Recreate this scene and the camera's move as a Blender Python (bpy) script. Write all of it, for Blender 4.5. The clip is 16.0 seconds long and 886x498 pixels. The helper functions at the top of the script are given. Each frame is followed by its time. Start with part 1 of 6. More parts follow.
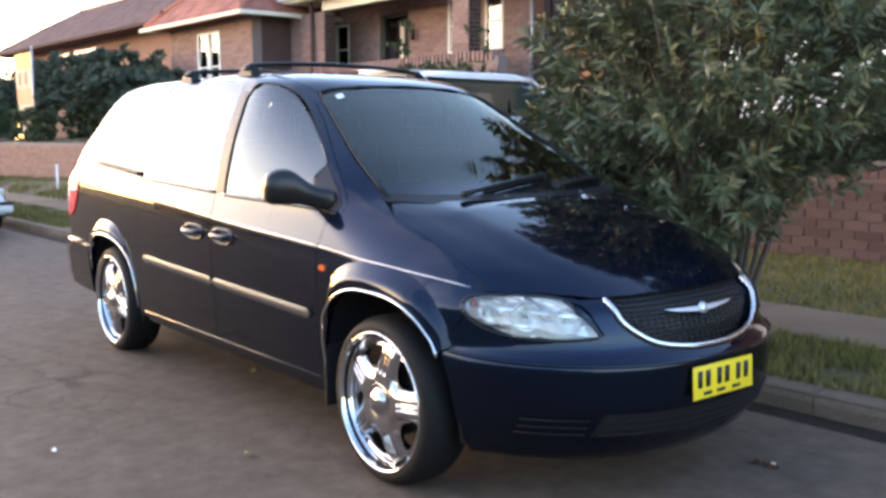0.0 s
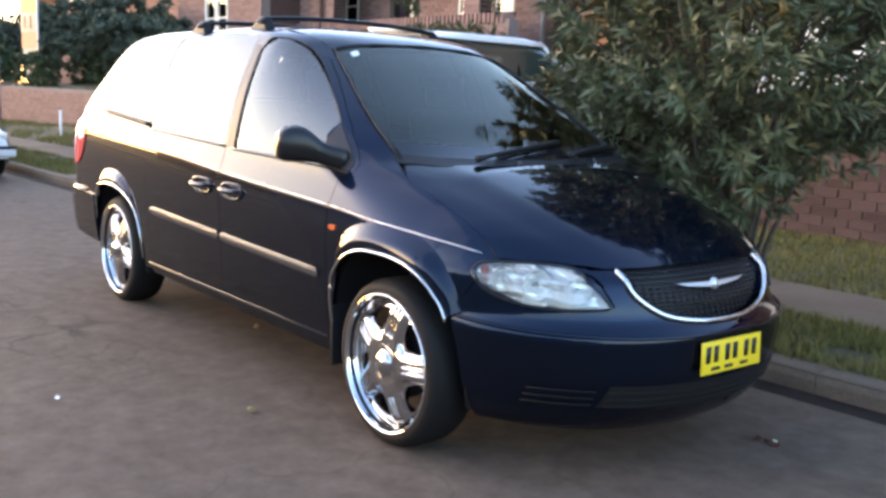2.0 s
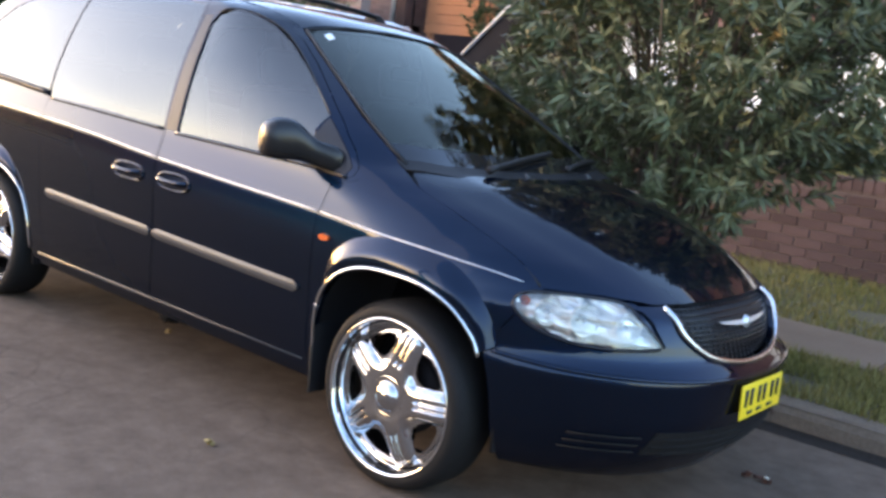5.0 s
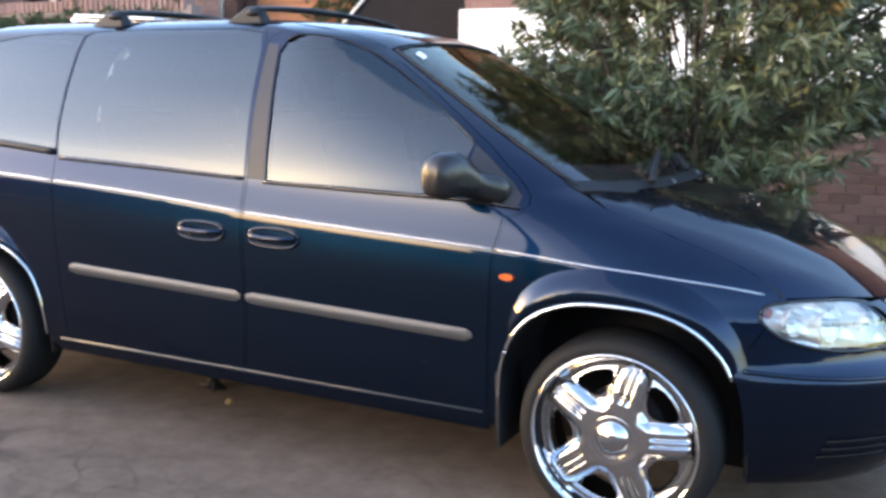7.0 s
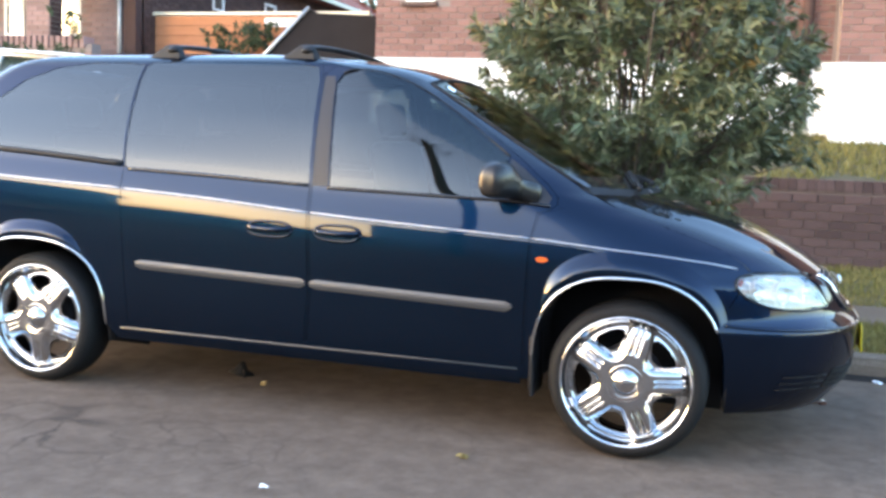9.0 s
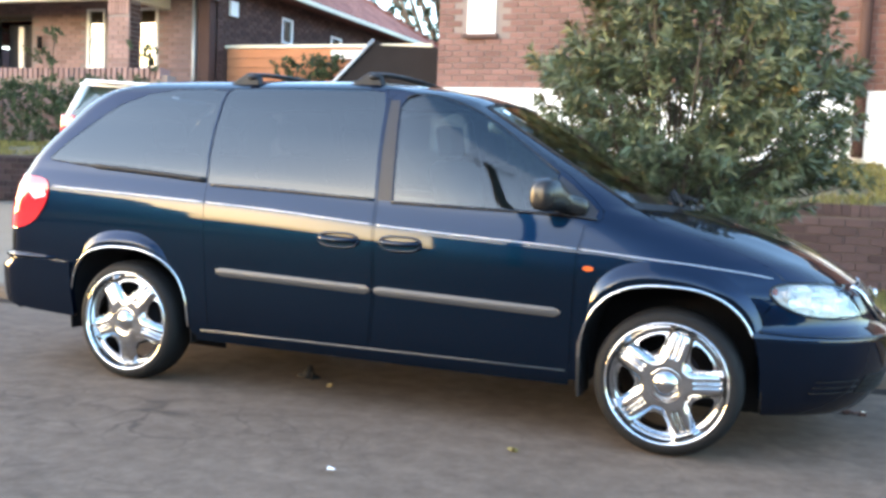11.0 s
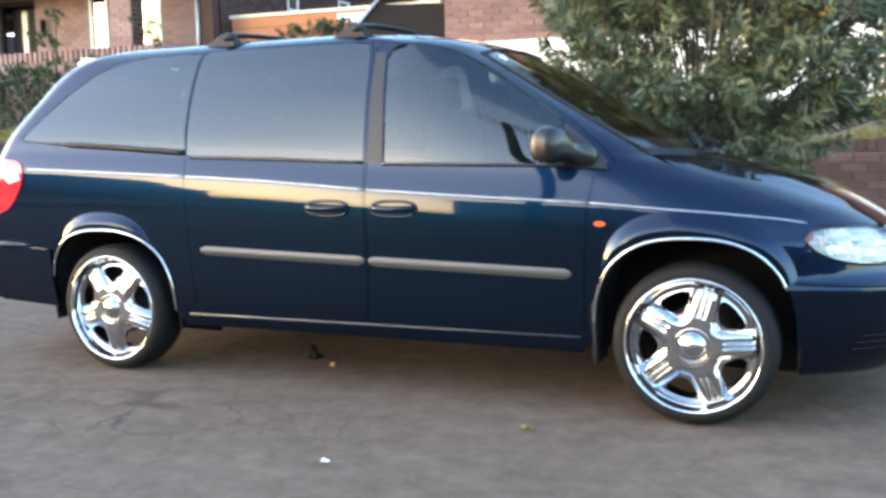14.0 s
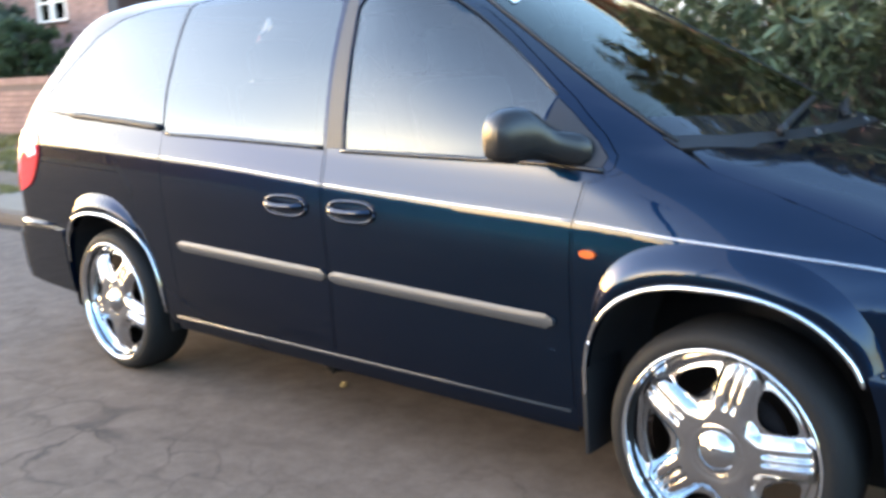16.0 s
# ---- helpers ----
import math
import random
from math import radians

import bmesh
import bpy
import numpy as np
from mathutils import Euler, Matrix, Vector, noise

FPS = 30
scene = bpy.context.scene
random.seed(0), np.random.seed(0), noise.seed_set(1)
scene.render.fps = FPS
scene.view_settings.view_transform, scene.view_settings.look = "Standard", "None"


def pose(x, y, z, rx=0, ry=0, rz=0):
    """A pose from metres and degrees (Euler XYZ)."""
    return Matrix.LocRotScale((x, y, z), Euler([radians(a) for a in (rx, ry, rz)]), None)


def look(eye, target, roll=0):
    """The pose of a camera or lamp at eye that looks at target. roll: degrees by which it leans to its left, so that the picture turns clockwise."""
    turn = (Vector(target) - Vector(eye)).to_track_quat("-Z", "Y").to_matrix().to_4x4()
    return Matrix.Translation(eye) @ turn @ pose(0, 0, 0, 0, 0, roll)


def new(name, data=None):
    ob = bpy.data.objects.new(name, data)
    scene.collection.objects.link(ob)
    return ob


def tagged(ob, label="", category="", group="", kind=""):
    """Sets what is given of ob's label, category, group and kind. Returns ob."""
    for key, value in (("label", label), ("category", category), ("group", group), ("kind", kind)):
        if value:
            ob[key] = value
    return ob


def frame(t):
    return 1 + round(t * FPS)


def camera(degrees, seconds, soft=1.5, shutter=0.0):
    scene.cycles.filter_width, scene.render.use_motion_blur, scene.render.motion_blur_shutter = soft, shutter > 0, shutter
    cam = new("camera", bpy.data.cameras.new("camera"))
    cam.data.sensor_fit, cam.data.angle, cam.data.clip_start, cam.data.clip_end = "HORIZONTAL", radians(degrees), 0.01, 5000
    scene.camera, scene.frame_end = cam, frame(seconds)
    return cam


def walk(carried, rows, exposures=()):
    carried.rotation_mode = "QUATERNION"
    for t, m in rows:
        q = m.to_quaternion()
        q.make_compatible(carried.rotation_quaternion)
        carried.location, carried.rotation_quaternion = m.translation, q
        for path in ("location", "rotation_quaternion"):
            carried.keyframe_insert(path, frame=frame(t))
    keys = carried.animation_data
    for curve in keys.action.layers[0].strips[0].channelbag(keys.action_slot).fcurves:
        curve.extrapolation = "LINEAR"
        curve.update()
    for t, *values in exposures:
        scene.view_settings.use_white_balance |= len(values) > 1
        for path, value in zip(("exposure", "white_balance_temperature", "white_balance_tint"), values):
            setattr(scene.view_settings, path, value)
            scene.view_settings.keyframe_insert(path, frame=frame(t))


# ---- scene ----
cam = camera(50.3, 16.0, soft=3.1, shutter=0.5)
PATH = [
    (0, (3.04, -2.954, 1.396), (1.482, -1.724, 1.156), -0.1),
    (0.5, (3.03, -2.966, 1.387), (1.481, -1.728, 1.127), 0.7),
    (1, (3.002, -2.964, 1.379), (1.456, -1.724, 1.107), 2.3),
    (1.5, (2.987, -2.967, 1.397), (1.441, -1.734, 1.097), 2.2),
    (2, (2.989, -2.977, 1.399), (1.442, -1.751, 1.08), 2.3),
    (2.5, (3.005, -2.975, 1.425), (1.417, -1.791, 1.15), 1.2),
    (3, (2.967, -2.974, 1.427), (1.417, -1.759, 1.082), 0.3),
    (3.5, (2.838, -2.979, 1.427), (1.229, -1.851, 1.056), 1.9),
    (4, (2.67, -3.03, 1.426), (1.162, -1.761, 1.083), 4.8),
    (6.5, (1.127, -3.678, 1.414), (0.14, -1.971, 1.077), 2.4),
    (7, (0.833, -3.756, 1.44), (-0.061, -1.996, 1.115), 0.9),
    (7.5, (0.568, -3.911, 1.397), (-0.134, -2.059, 1.119), 0.8),
    (8, (0.559, -4.197, 1.377), (-0.064, -2.312, 1.14), 1.6),
    (8.5, (0.493, -4.56, 1.359), (-0.115, -2.669, 1.128), 2.0),
    (9, (0.463, -4.865, 1.301), (-0.151, -2.973, 1.088), 2.1),
    (9.5, (0.514, -5.102, 1.297), (-0.153, -3.226, 1.105), 1.74),
    (12, (0.625, -5.208, 1.196), (-0.145, -3.367, 1.06), 1.8),
    (12.5, (0.641, -5.208, 1.19), (-0.15, -3.376, 1.063), 0.3),
    (13, (0.645, -5.189, 1.183), (-0.156, -3.363, 1.026), -0.2),
    (13.5, (0.598, -5.024, 1.22), (-0.229, -3.214, 1.026), -1.2),
    (14, (0.587, -4.773, 1.205), (-0.204, -2.951, 0.974), -1.2),
    (14.5, (0.708, -4.393, 1.265), (-0.253, -2.666, 0.962), -2.5),
    (15, (0.759, -3.993, 1.292), (-0.32, -2.343, 0.953), -2.0),
    (15.5, (0.912, -3.495, 1.292), (-0.23, -1.89, 0.945), -4.2),
    (16, (1.048, -3.097, 1.38), (-0.262, -1.636, 0.995), -2.6),
]
walk(cam, [(t, look(eye, target, roll)) for t, eye, target, roll in PATH],
     exposures=[(s, e, k, tint) for s, e, k, tint in ((0, 1.95, 6480, 23), (4.2, 2.02, 6440, 23), (6.5, 2.22, 6280, 21), (8, 2.52, 6250, 18.5), (9, 2.58, 6240, 15.5), (13, 2.58, 6160, 12), (14.2, 2.58, 6190, 12), (15, 2.68, 6220, 13), (15.6, 2.71, 6180, 13), (16, 2.63, 6120, 14))])

# ---- world and light ----
world = bpy.data.worlds.new("sky")
scene.world = world
world.use_nodes = True
wn, wl = world.node_tree.nodes, world.node_tree.links
sky = wn.new("ShaderNodeTexSky")
sky.sky_type, sky.sun_disc = "NISHITA", False
SUN_AZ, SUN_EL = 262.0, 7.0
sky.sun_elevation, sky.sun_rotation = radians(SUN_EL), radians(SUN_AZ)
sky.air_density, sky.dust_density, sky.ozone_density = 1.0, 0.9, 1.8
# haze spreads the evening light round the horizon
haze = wn.new("ShaderNodeTexSky")
haze.sky_type, haze.sun_disc = "NISHITA", False
haze.sun_elevation, haze.sun_rotation = radians(4.3), radians(214)
haze.air_density, haze.dust_density, haze.ozone_density = 0.85, 4.6, 1.6
veil = wn.new("ShaderNodeMix")
veil.data_type, veil.blend_type = "RGBA", "MIX"
veil.inputs[0].default_value = 0.34
wl.new(haze.outputs[0], veil.inputs[7])
wl.new(sky.outputs[0], veil.inputs[6])
wl.new(veil.outputs[2], wn["Background"].inputs[0])
wn["Background"].inputs[1].default_value = 0.405
lamp = bpy.data.lights.new("sun", "SUN")
lamp.energy, lamp.angle, lamp.color = 0.24, radians(88), (1.0, 0.91, 0.78)
sun_ob = new("sun", lamp)
sun_ob.matrix_world = look((-16, -11, 9), (0, 0, 0))


# ---- materials ----
def material(name, color, rough=0.6, metal=0.0, second=None, scale=8.0, fine=60.0, bump=0.15, coat=0.0, spec=0.5, random_tint=0.0, transmission=0.0, ior=1.45, stretch=None, contrast=0.5, edge=None, coat_ior=1.5):
    m = bpy.data.materials.new(name)
    m.use_nodes = True
    n, l = m.node_tree.nodes, m.node_tree.links
    b = n["Principled BSDF"]
    b.inputs["Roughness"].default_value, b.inputs["Metallic"].default_value = rough, metal
    b.inputs["Coat Weight"].default_value, b.inputs["Coat Roughness"].default_value = coat, 0.03
    b.inputs["Specular IOR Level"].default_value, b.inputs["IOR"].default_value = spec, ior
    b.inputs["Transmission Weight"].default_value = transmission
    b.inputs["Coat IOR"].default_value = coat_ior
    if edge:
        b.inputs["Specular Tint"].default_value = (*edge, 1)
    b.inputs["Base Color"].default_value = (*color, 1)
    if second is None and not random_tint and not bump:
        return m
    tc = n.new("ShaderNodeTexCoord")
    src = tc.outputs["Object"]
    if stretch:
        mp = n.new("ShaderNodeMapping")
        mp.inputs["Scale"].default_value = stretch
        l.new(src, mp.inputs[0])
        src = mp.outputs[0]
    big, small = n.new("ShaderNodeTexNoise"), n.new("ShaderNodeTexNoise")
    big.inputs["Scale"].default_value, small.inputs["Scale"].default_value = scale, fine
    big.inputs["Detail"].default_value, small.inputs["Detail"].default_value = 5, 4
    l.new(src, big.inputs["Vector"])
    l.new(src, small.inputs["Vector"])
    add = n.new("ShaderNodeMath")
    add.operation = "MULTIPLY_ADD"
    add.inputs[1].default_value = 0.5
    l.new(small.outputs["Fac"], add.inputs[0])
    half = n.new("ShaderNodeMath")
    half.operation = "MULTIPLY"
    half.inputs[1].default_value = 0.5
    l.new(big.outputs["Fac"], half.inputs[0])
    l.new(half.outputs[0], add.inputs[2])
    ramp = n.new("ShaderNodeMapRange")
    ramp.inputs[1].default_value, ramp.inputs[2].default_value = 0.5 - contrast * 0.4, 0.5 + contrast * 0.4
    l.new(add.outputs[0], ramp.inputs[0])
    mix = n.new("ShaderNodeMix")
    mix.data_type = "RGBA"
    mix.inputs[6].default_value, mix.inputs[7].default_value = (*color, 1), (*(second or color), 1)
    l.new(ramp.outputs[0], mix.inputs[0])
    out = mix.outputs[2]
    if random_tint:
        info = n.new("ShaderNodeObjectInfo")
        geo = n.new("ShaderNodeNewGeometry")
        both = n.new("ShaderNodeMath")
        both.operation = "ADD"
        l.new(info.outputs["Random"], both.inputs[0])
        l.new(geo.outputs["Random Per Island"], both.inputs[1])
        wrap = n.new("ShaderNodeMath")
        wrap.operation = "FRACT"
        l.new(both.outputs[0], wrap.inputs[0])
        rng = n.new("ShaderNodeMapRange")
        rng.inputs[3].default_value, rng.inputs[4].default_value = 1 - random_tint, 1 + random_tint
        l.new(wrap.outputs[0], rng.inputs[0])
        hsv = n.new("ShaderNodeHueSaturation")
        l.new(rng.outputs[0], hsv.inputs["Value"])
        l.new(out, hsv.inputs["Color"])
        out = hsv.outputs[0]
    l.new(out, b.inputs["Base Color"])
    if bump:
        bp = n.new("ShaderNodeBump")
        bp.inputs["Strength"].default_value, bp.inputs["Distance"].default_value = bump, 0.01
        l.new(small.outputs["Fac"], bp.inputs["Height"])
        l.new(bp.outputs[0], b.inputs["Normal"])
    return m


def clear(name, color, mirror=1.0, rough=0.0, tint=(0.9, 0.97, 1.0), ior=1.75):
    """A thin pane: tinted clear glass with a Fresnel gloss on it."""
    m = bpy.data.materials.new(name)
    m.use_nodes = True
    n, l = m.node_tree.nodes, m.node_tree.links
    n.remove(n["Principled BSDF"])
    tr, gl, mx, fr = (n.new("ShaderNode" + k) for k in ("BsdfTransparent", "BsdfGlossy", "MixShader", "Fresnel"))
    tr.inputs[0].default_value = (*color, 1)
    gl.inputs["Color"].default_value, gl.inputs["Roughness"].default_value = (tint[0] * mirror, tint[1] * mirror, tint[2] * mirror, 1), rough
    fr.inputs[0].default_value = ior
    l.new(fr.outputs[0], mx.inputs[0])
    l.new(tr.outputs[0], mx.inputs[1])
    l.new(gl.outputs[0], mx.inputs[2])
    l.new(mx.outputs[0], n["Material Output"].inputs[0])
    return m


M = dict(
    paint=material("navy_paint", (0.0010, 0.0078, 0.0228), 0.3, 0.85, (0.0013, 0.0094, 0.0275), 3, 900, 0.0, 1.0, spec=0.2, edge=(0.008, 0.06, 0.20), coat_ior=1.37),
    black=material("black_plastic", (0.010, 0.010, 0.011), 0.5, 0, (0.016, 0.016, 0.017), 10, 300, 0.06, spec=0.25),
    trim_black=material("trim_black", (0.022, 0.020, 0.021), 0.42, 0, (0.03, 0.027, 0.028), 8, 200, 0.03, spec=0.35),
    mirror_black=material("mirror_black", (0.009, 0.0085, 0.0085), 0.27, 0, (0.018, 0.017, 0.017), 10, 260, 0.04, spec=0.4),
    gloss_black=material("gloss_black", (0.006, 0.006, 0.008), 0.12, bump=0),
    rubber=material("rubber", (0.007, 0.007, 0.0075), 0.68, 0, (0.012, 0.0115, 0.011), 6, 90, 0.15, spec=0.22),
    chrome=material("chrome", (0.70, 0.71, 0.72), 0.06, 1.0, bump=0),
    mirror_white=material("lamp_reflector", (0.90, 0.88, 0.83), 0.14, 0.6, bump=0),
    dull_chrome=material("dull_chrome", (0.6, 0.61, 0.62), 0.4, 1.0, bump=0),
    trim_grey=material("trim_grey", (0.06, 0.062, 0.066), 0.4, 0.2, bump=0),
    privacy=clear("privacy_glass", (0.10, 0.11, 0.115), 0.82),
    house_glass=clear("house_glass", (0.95, 0.97, 0.96), 1.0, 0.02, (1.0, 0.98, 0.93), 2.1),
    door_glass=clear("door_glass", (0.30, 0.36, 0.345), 0.85),
    frit=material("black_glass_border", (0.010, 0.010, 0.011), 0.03, 0, bump=0, spec=0.6),
    screen=clear("laminated_glass", (0.46, 0.56, 0.51), 0.82, 0.0, (1.0, 0.98, 0.84)),
    spoke=material("spoke_chrome", (0.50, 0.50, 0.505), 0.11, 1.0, (0.56, 0.56, 0.565), 5, 60, 0.0),
    kerbstone=material("kerb_concrete", (0.080, 0.058, 0.042), 0.92, 0, (0.215, 0.166, 0.122), 5.0, 55, 0.7, contrast=1.0, random_tint=0.12, spec=0.15),
    gutter=material("gutter_dark", (0.016, 0.013, 0.011), 0.92, 0, (0.042, 0.034, 0.028), 4.0, 60, 0.4, spec=0.15),
    mortar_dark=material("mortar_dark", (0.115, 0.08, 0.066), 0.92, 0, (0.16, 0.115, 0.095), 4, 90, 0.3, spec=0.15),
    lens=clear("lamp_lens", (0.97, 0.98, 0.98)),
    red_lens=material("red_lens", (0.62, 0.02, 0.025), 0.12, 0, bump=0, coat=1.0),
    orange_lens=material("orange_lens", (0.52, 0.10, 0.016), 0.2, bump=0, coat=0.6),
    seat=material("seat_cloth", (0.05, 0.05, 0.053), 0.9, 0, (0.07, 0.07, 0.073), 8, 200, 0.2),
    interior=material("interior_grey", (0.035, 0.036, 0.04), 0.8, 0, (0.05, 0.05, 0.055), 5, 100, 0.1),
    plate=material("plate_yellow", (0.86, 0.62, 0.02), 0.4, 0, (0.80, 0.56, 0.02), 20, 200, 0.0),
    ink=material("plate_black", (0.015, 0.015, 0.015), 0.5, bump=0),
    packet=material("crumpled_packet", (0.075, 0.026, 0.018), 0.5, 0, (0.14, 0.06, 0.04), 30, 200, 0.2),
    paper=material("paper_white", (0.75, 0.78, 0.8), 0.6, bump=0),
    asphalt=material("asphalt", (0.090, 0.066, 0.049), 0.82, 0, (0.160, 0.120, 0.090), 0.8, 140, 0.5, contrast=0.8, spec=0.12),
    concrete=material("concrete", (0.155, 0.125, 0.092), 0.85, 0, (0.235, 0.195, 0.148), 1.5, 90, 0.3, contrast=0.8, spec=0.15),
    path=material("footpath_concrete", (0.115, 0.084, 0.058), 0.88, 0, (0.172, 0.129, 0.092), 2.0, 80, 0.3, random_tint=0.08, spec=0.15),
    soil=material("soil", (0.07, 0.056, 0.032), 0.95, 0, (0.11, 0.092, 0.045), 3, 60, 0.5),
    grass=material("grass_blade", (0.105, 0.110, 0.022), 0.8, 0, (0.24, 0.185, 0.07), 3, 30, 0.0, random_tint=0.35, spec=0.2),
    leaf=material("oleander_leaf", (0.068, 0.082, 0.038), 0.46, 0, (0.132, 0.146, 0.071), 3, 30, 0.0, random_tint=0.4, spec=0.5),
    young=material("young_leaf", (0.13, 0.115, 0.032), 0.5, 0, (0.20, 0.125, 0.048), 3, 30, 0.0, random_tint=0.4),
    hedge=material("hedge_leaf", (0.035, 0.055, 0.02), 0.6, 0, (0.06, 0.08, 0.03), 2, 30, 0.0, random_tint=0.4),
    bark=material("bark", (0.065, 0.05, 0.037), 0.9, 0, (0.12, 0.092, 0.068), 8, 60, 0.5),
    brick=material("brick_red", (0.170, 0.094, 0.080), 0.85, 0, (0.225, 0.127, 0.109), 3, 70, 0.4, random_tint=0.22, spec=0.15),
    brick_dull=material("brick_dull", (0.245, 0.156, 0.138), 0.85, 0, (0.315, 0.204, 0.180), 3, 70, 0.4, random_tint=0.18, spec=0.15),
    # dark garden brick; also paints the shaded sides of the bungalow
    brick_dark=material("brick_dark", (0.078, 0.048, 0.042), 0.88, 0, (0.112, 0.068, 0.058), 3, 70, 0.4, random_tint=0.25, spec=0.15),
    brick_tan=material("brick_tan", (0.235, 0.142, 0.115), 0.85, 0, (0.29, 0.18, 0.148), 3, 70, 0.4, random_tint=0.15, spec=0.15),
    mortar=material("mortar", (0.215, 0.168, 0.15), 0.92, 0, (0.275, 0.22, 0.195), 4, 90, 0.3, spec=0.15),
    white=material("white_paint", (0.78, 0.77, 0.74), 0.6, 0, (0.84, 0.83, 0.80), 2, 60, 0.08),
    cream=material("cream_paint", (0.70, 0.64, 0.50), 0.55, 0, (0.76, 0.70, 0.56), 2, 60, 0.05, spec=0.15),
    tile=material("roof_tile", (0.27, 0.10, 0.075), 0.8, 0, (0.36, 0.15, 0.105), 2, 50, 0.3, random_tint=0.22, spec=0.15),
    tile_brown=material("roof_tile_brown", (0.12, 0.074, 0.066), 0.85, 0, (0.165, 0.10, 0.088), 2, 50, 0.3, random_tint=0.2, spec=0.15),
    timber=material("orange_timber", (0.37, 0.16, 0.08), 0.75, 0, (0.46, 0.21, 0.11), 4, 60, 0.2, random_tint=0.12, stretch=(1, 1, 6), spec=0.15),
    steel=material("dark_steel", (0.017, 0.015, 0.0155), 0.75, 0, (0.024, 0.021, 0.022), 3, 80, 0.05, spec=0.04),
    galv=material("galvanised", (0.38, 0.39, 0.40), 0.45, 0.6, (0.46, 0.47, 0.48), 6, 80, 0.08),
    car_white=material("white_car_paint", (0.80, 0.81, 0.82), 0.25, 0, bump=0, coat=1.0),
    car_glass=material("car_glass", (0.035, 0.05, 0.042), 0.06, bump=0, spec=0.9),
    dark_door=material("dark_door", (0.022, 0.020, 0.022), 0.6, 0, (0.032, 0.029, 0.03), 4, 60, 0.05),
    dark_pane=material("dark_pane", (0.012, 0.014, 0.016), 0.05, bump=0, spec=0.7),
    curtain=material("curtain", (0.82, 0.78, 0.60), 0.9, 0, (0.88, 0.85, 0.70), 6, 60, 0.2, stretch=(8, 1, 1)),
    yellow=material("banner_yellow", (0.55, 0.36, 0.07), 0.6, bump=0),
    orange=material("banner_orange", (0.46, 0.15, 0.08), 0.6, bump=0),
    teal=material("banner_pale", (0.27, 0.25, 0.22), 0.6, bump=0),
    far=material("far_foliage", (0.045, 0.06, 0.04), 0.9, 0, (0.075, 0.09, 0.06), 1.2, 14, 0.6, random_tint=0.2),
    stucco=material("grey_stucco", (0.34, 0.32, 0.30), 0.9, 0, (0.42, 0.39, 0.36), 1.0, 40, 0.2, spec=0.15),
)


# ---- building tools ----
def part(name, bm, mat, parent=None, label="", smooth=True, bevel=0.0, solid=0.0):
    me = bpy.data.meshes.new(name)
    if smooth:
        for f in bm.faces:
            f.smooth = True
    if solid:
        for e in bm.edges:
            if e.is_boundary:
                e.smooth = False
    bm.to_mesh(me)
    bm.free()
    me.materials.append(M[mat])
    ob = new(name, me)
    if solid:
        md = ob.modifiers.new("thick", "SOLIDIFY")
        md.thickness, md.offset = solid, -1
    if bevel:
        md = ob.modifiers.new("bevel", "BEVEL")
        md.width, md.segments, md.limit_method = bevel, 2, "ANGLE"
        md.harden_normals = False
    if parent:
        ob.parent = parent
        ob.matrix_parent_inverse = parent.matrix_basis.inverted()
    if label:
        ob["label"] = label
    return ob


def thing(name, at, label, category, group="", kind=""):
    e = new(name)
    e.empty_display_size = 0.1
    e.matrix_basis = at if isinstance(at, Matrix) else Matrix.Translation(at)
    return tagged(e, label, category, group, kind)


def box(size, at=(0, 0, 0), turn=None):
    bm = bmesh.new()
    m = Matrix.Translation(at) @ (turn or Matrix()) @ Matrix.Diagonal((*size, 1))
    bmesh.ops.create_cube(bm, size=1.0, matrix=m)
    return bm


def add(bm, other):
    me = bpy.data.meshes.new("tmp")
    other.to_mesh(me)
    bm.from_mesh(me)
    bpy.data.meshes.remove(me)
    other.free()
    return bm


def tube(points, radius, sides=8, flat=1.0, caps=True):
    """A tube along points; radius may be one number or one for each point."""
    bm = bmesh.new()
    pts = [Vector(p) for p in points]
    rings = []
    for i, p in enumerate(pts):
        d = (pts[min(i + 1, len(pts) - 1)] - pts[max(i - 1, 0)]).normalized()
        up = Vector((0, 0, 1)) if abs(d.z) < 0.9 else Vector((1, 0, 0))
        a = d.cross(up).normalized()
        b = a.cross(d)
        r = radius[i] if isinstance(radius, (list, tuple)) else radius
        rings.append([bm.verts.new(p + r * (math.cos(k) * a + flat * math.sin(k) * b)) for k in (2 * math.pi * j / sides for j in range(sides))])
    for r, s in zip(rings, rings[1:]):
        for j in range(sides):
            bm.faces.new((r[j], r[(j + 1) % sides], s[(j + 1) % sides], s[j]))
    if caps:
        bm.faces.new(rings[0][::-1])
        bm.faces.new(rings[-1])
    bmesh.ops.recalc_face_normals(bm, faces=bm.faces)
    return bm


def lathe(profile, sides=48, axis="y", closed=False):
    """Turns (radius, along) pairs round an axis."""
    bm = bmesh.new()
    rings = []
    for r, h in profile:
        ring = []
        for j in range(sides):
            c, s = math.cos(2 * math.pi * j / sides) * r, math.sin(2 * math.pi * j / sides) * r
            ring.append(bm.verts.new((c, h, s) if axis == "y" else (c, s, h)))
        rings.append(ring)
    pairs = list(zip(rings, rings[1:])) + ([(rings[-1], rings[0])] if closed else [])
    for a, b in pairs:
        for j in range(sides):
            bm.faces.new((a[j], a[(j + 1) % sides], b[(j + 1) % sides], b[j]))
    bmesh.ops.recalc_face_normals(bm, faces=bm.faces)
    return bm


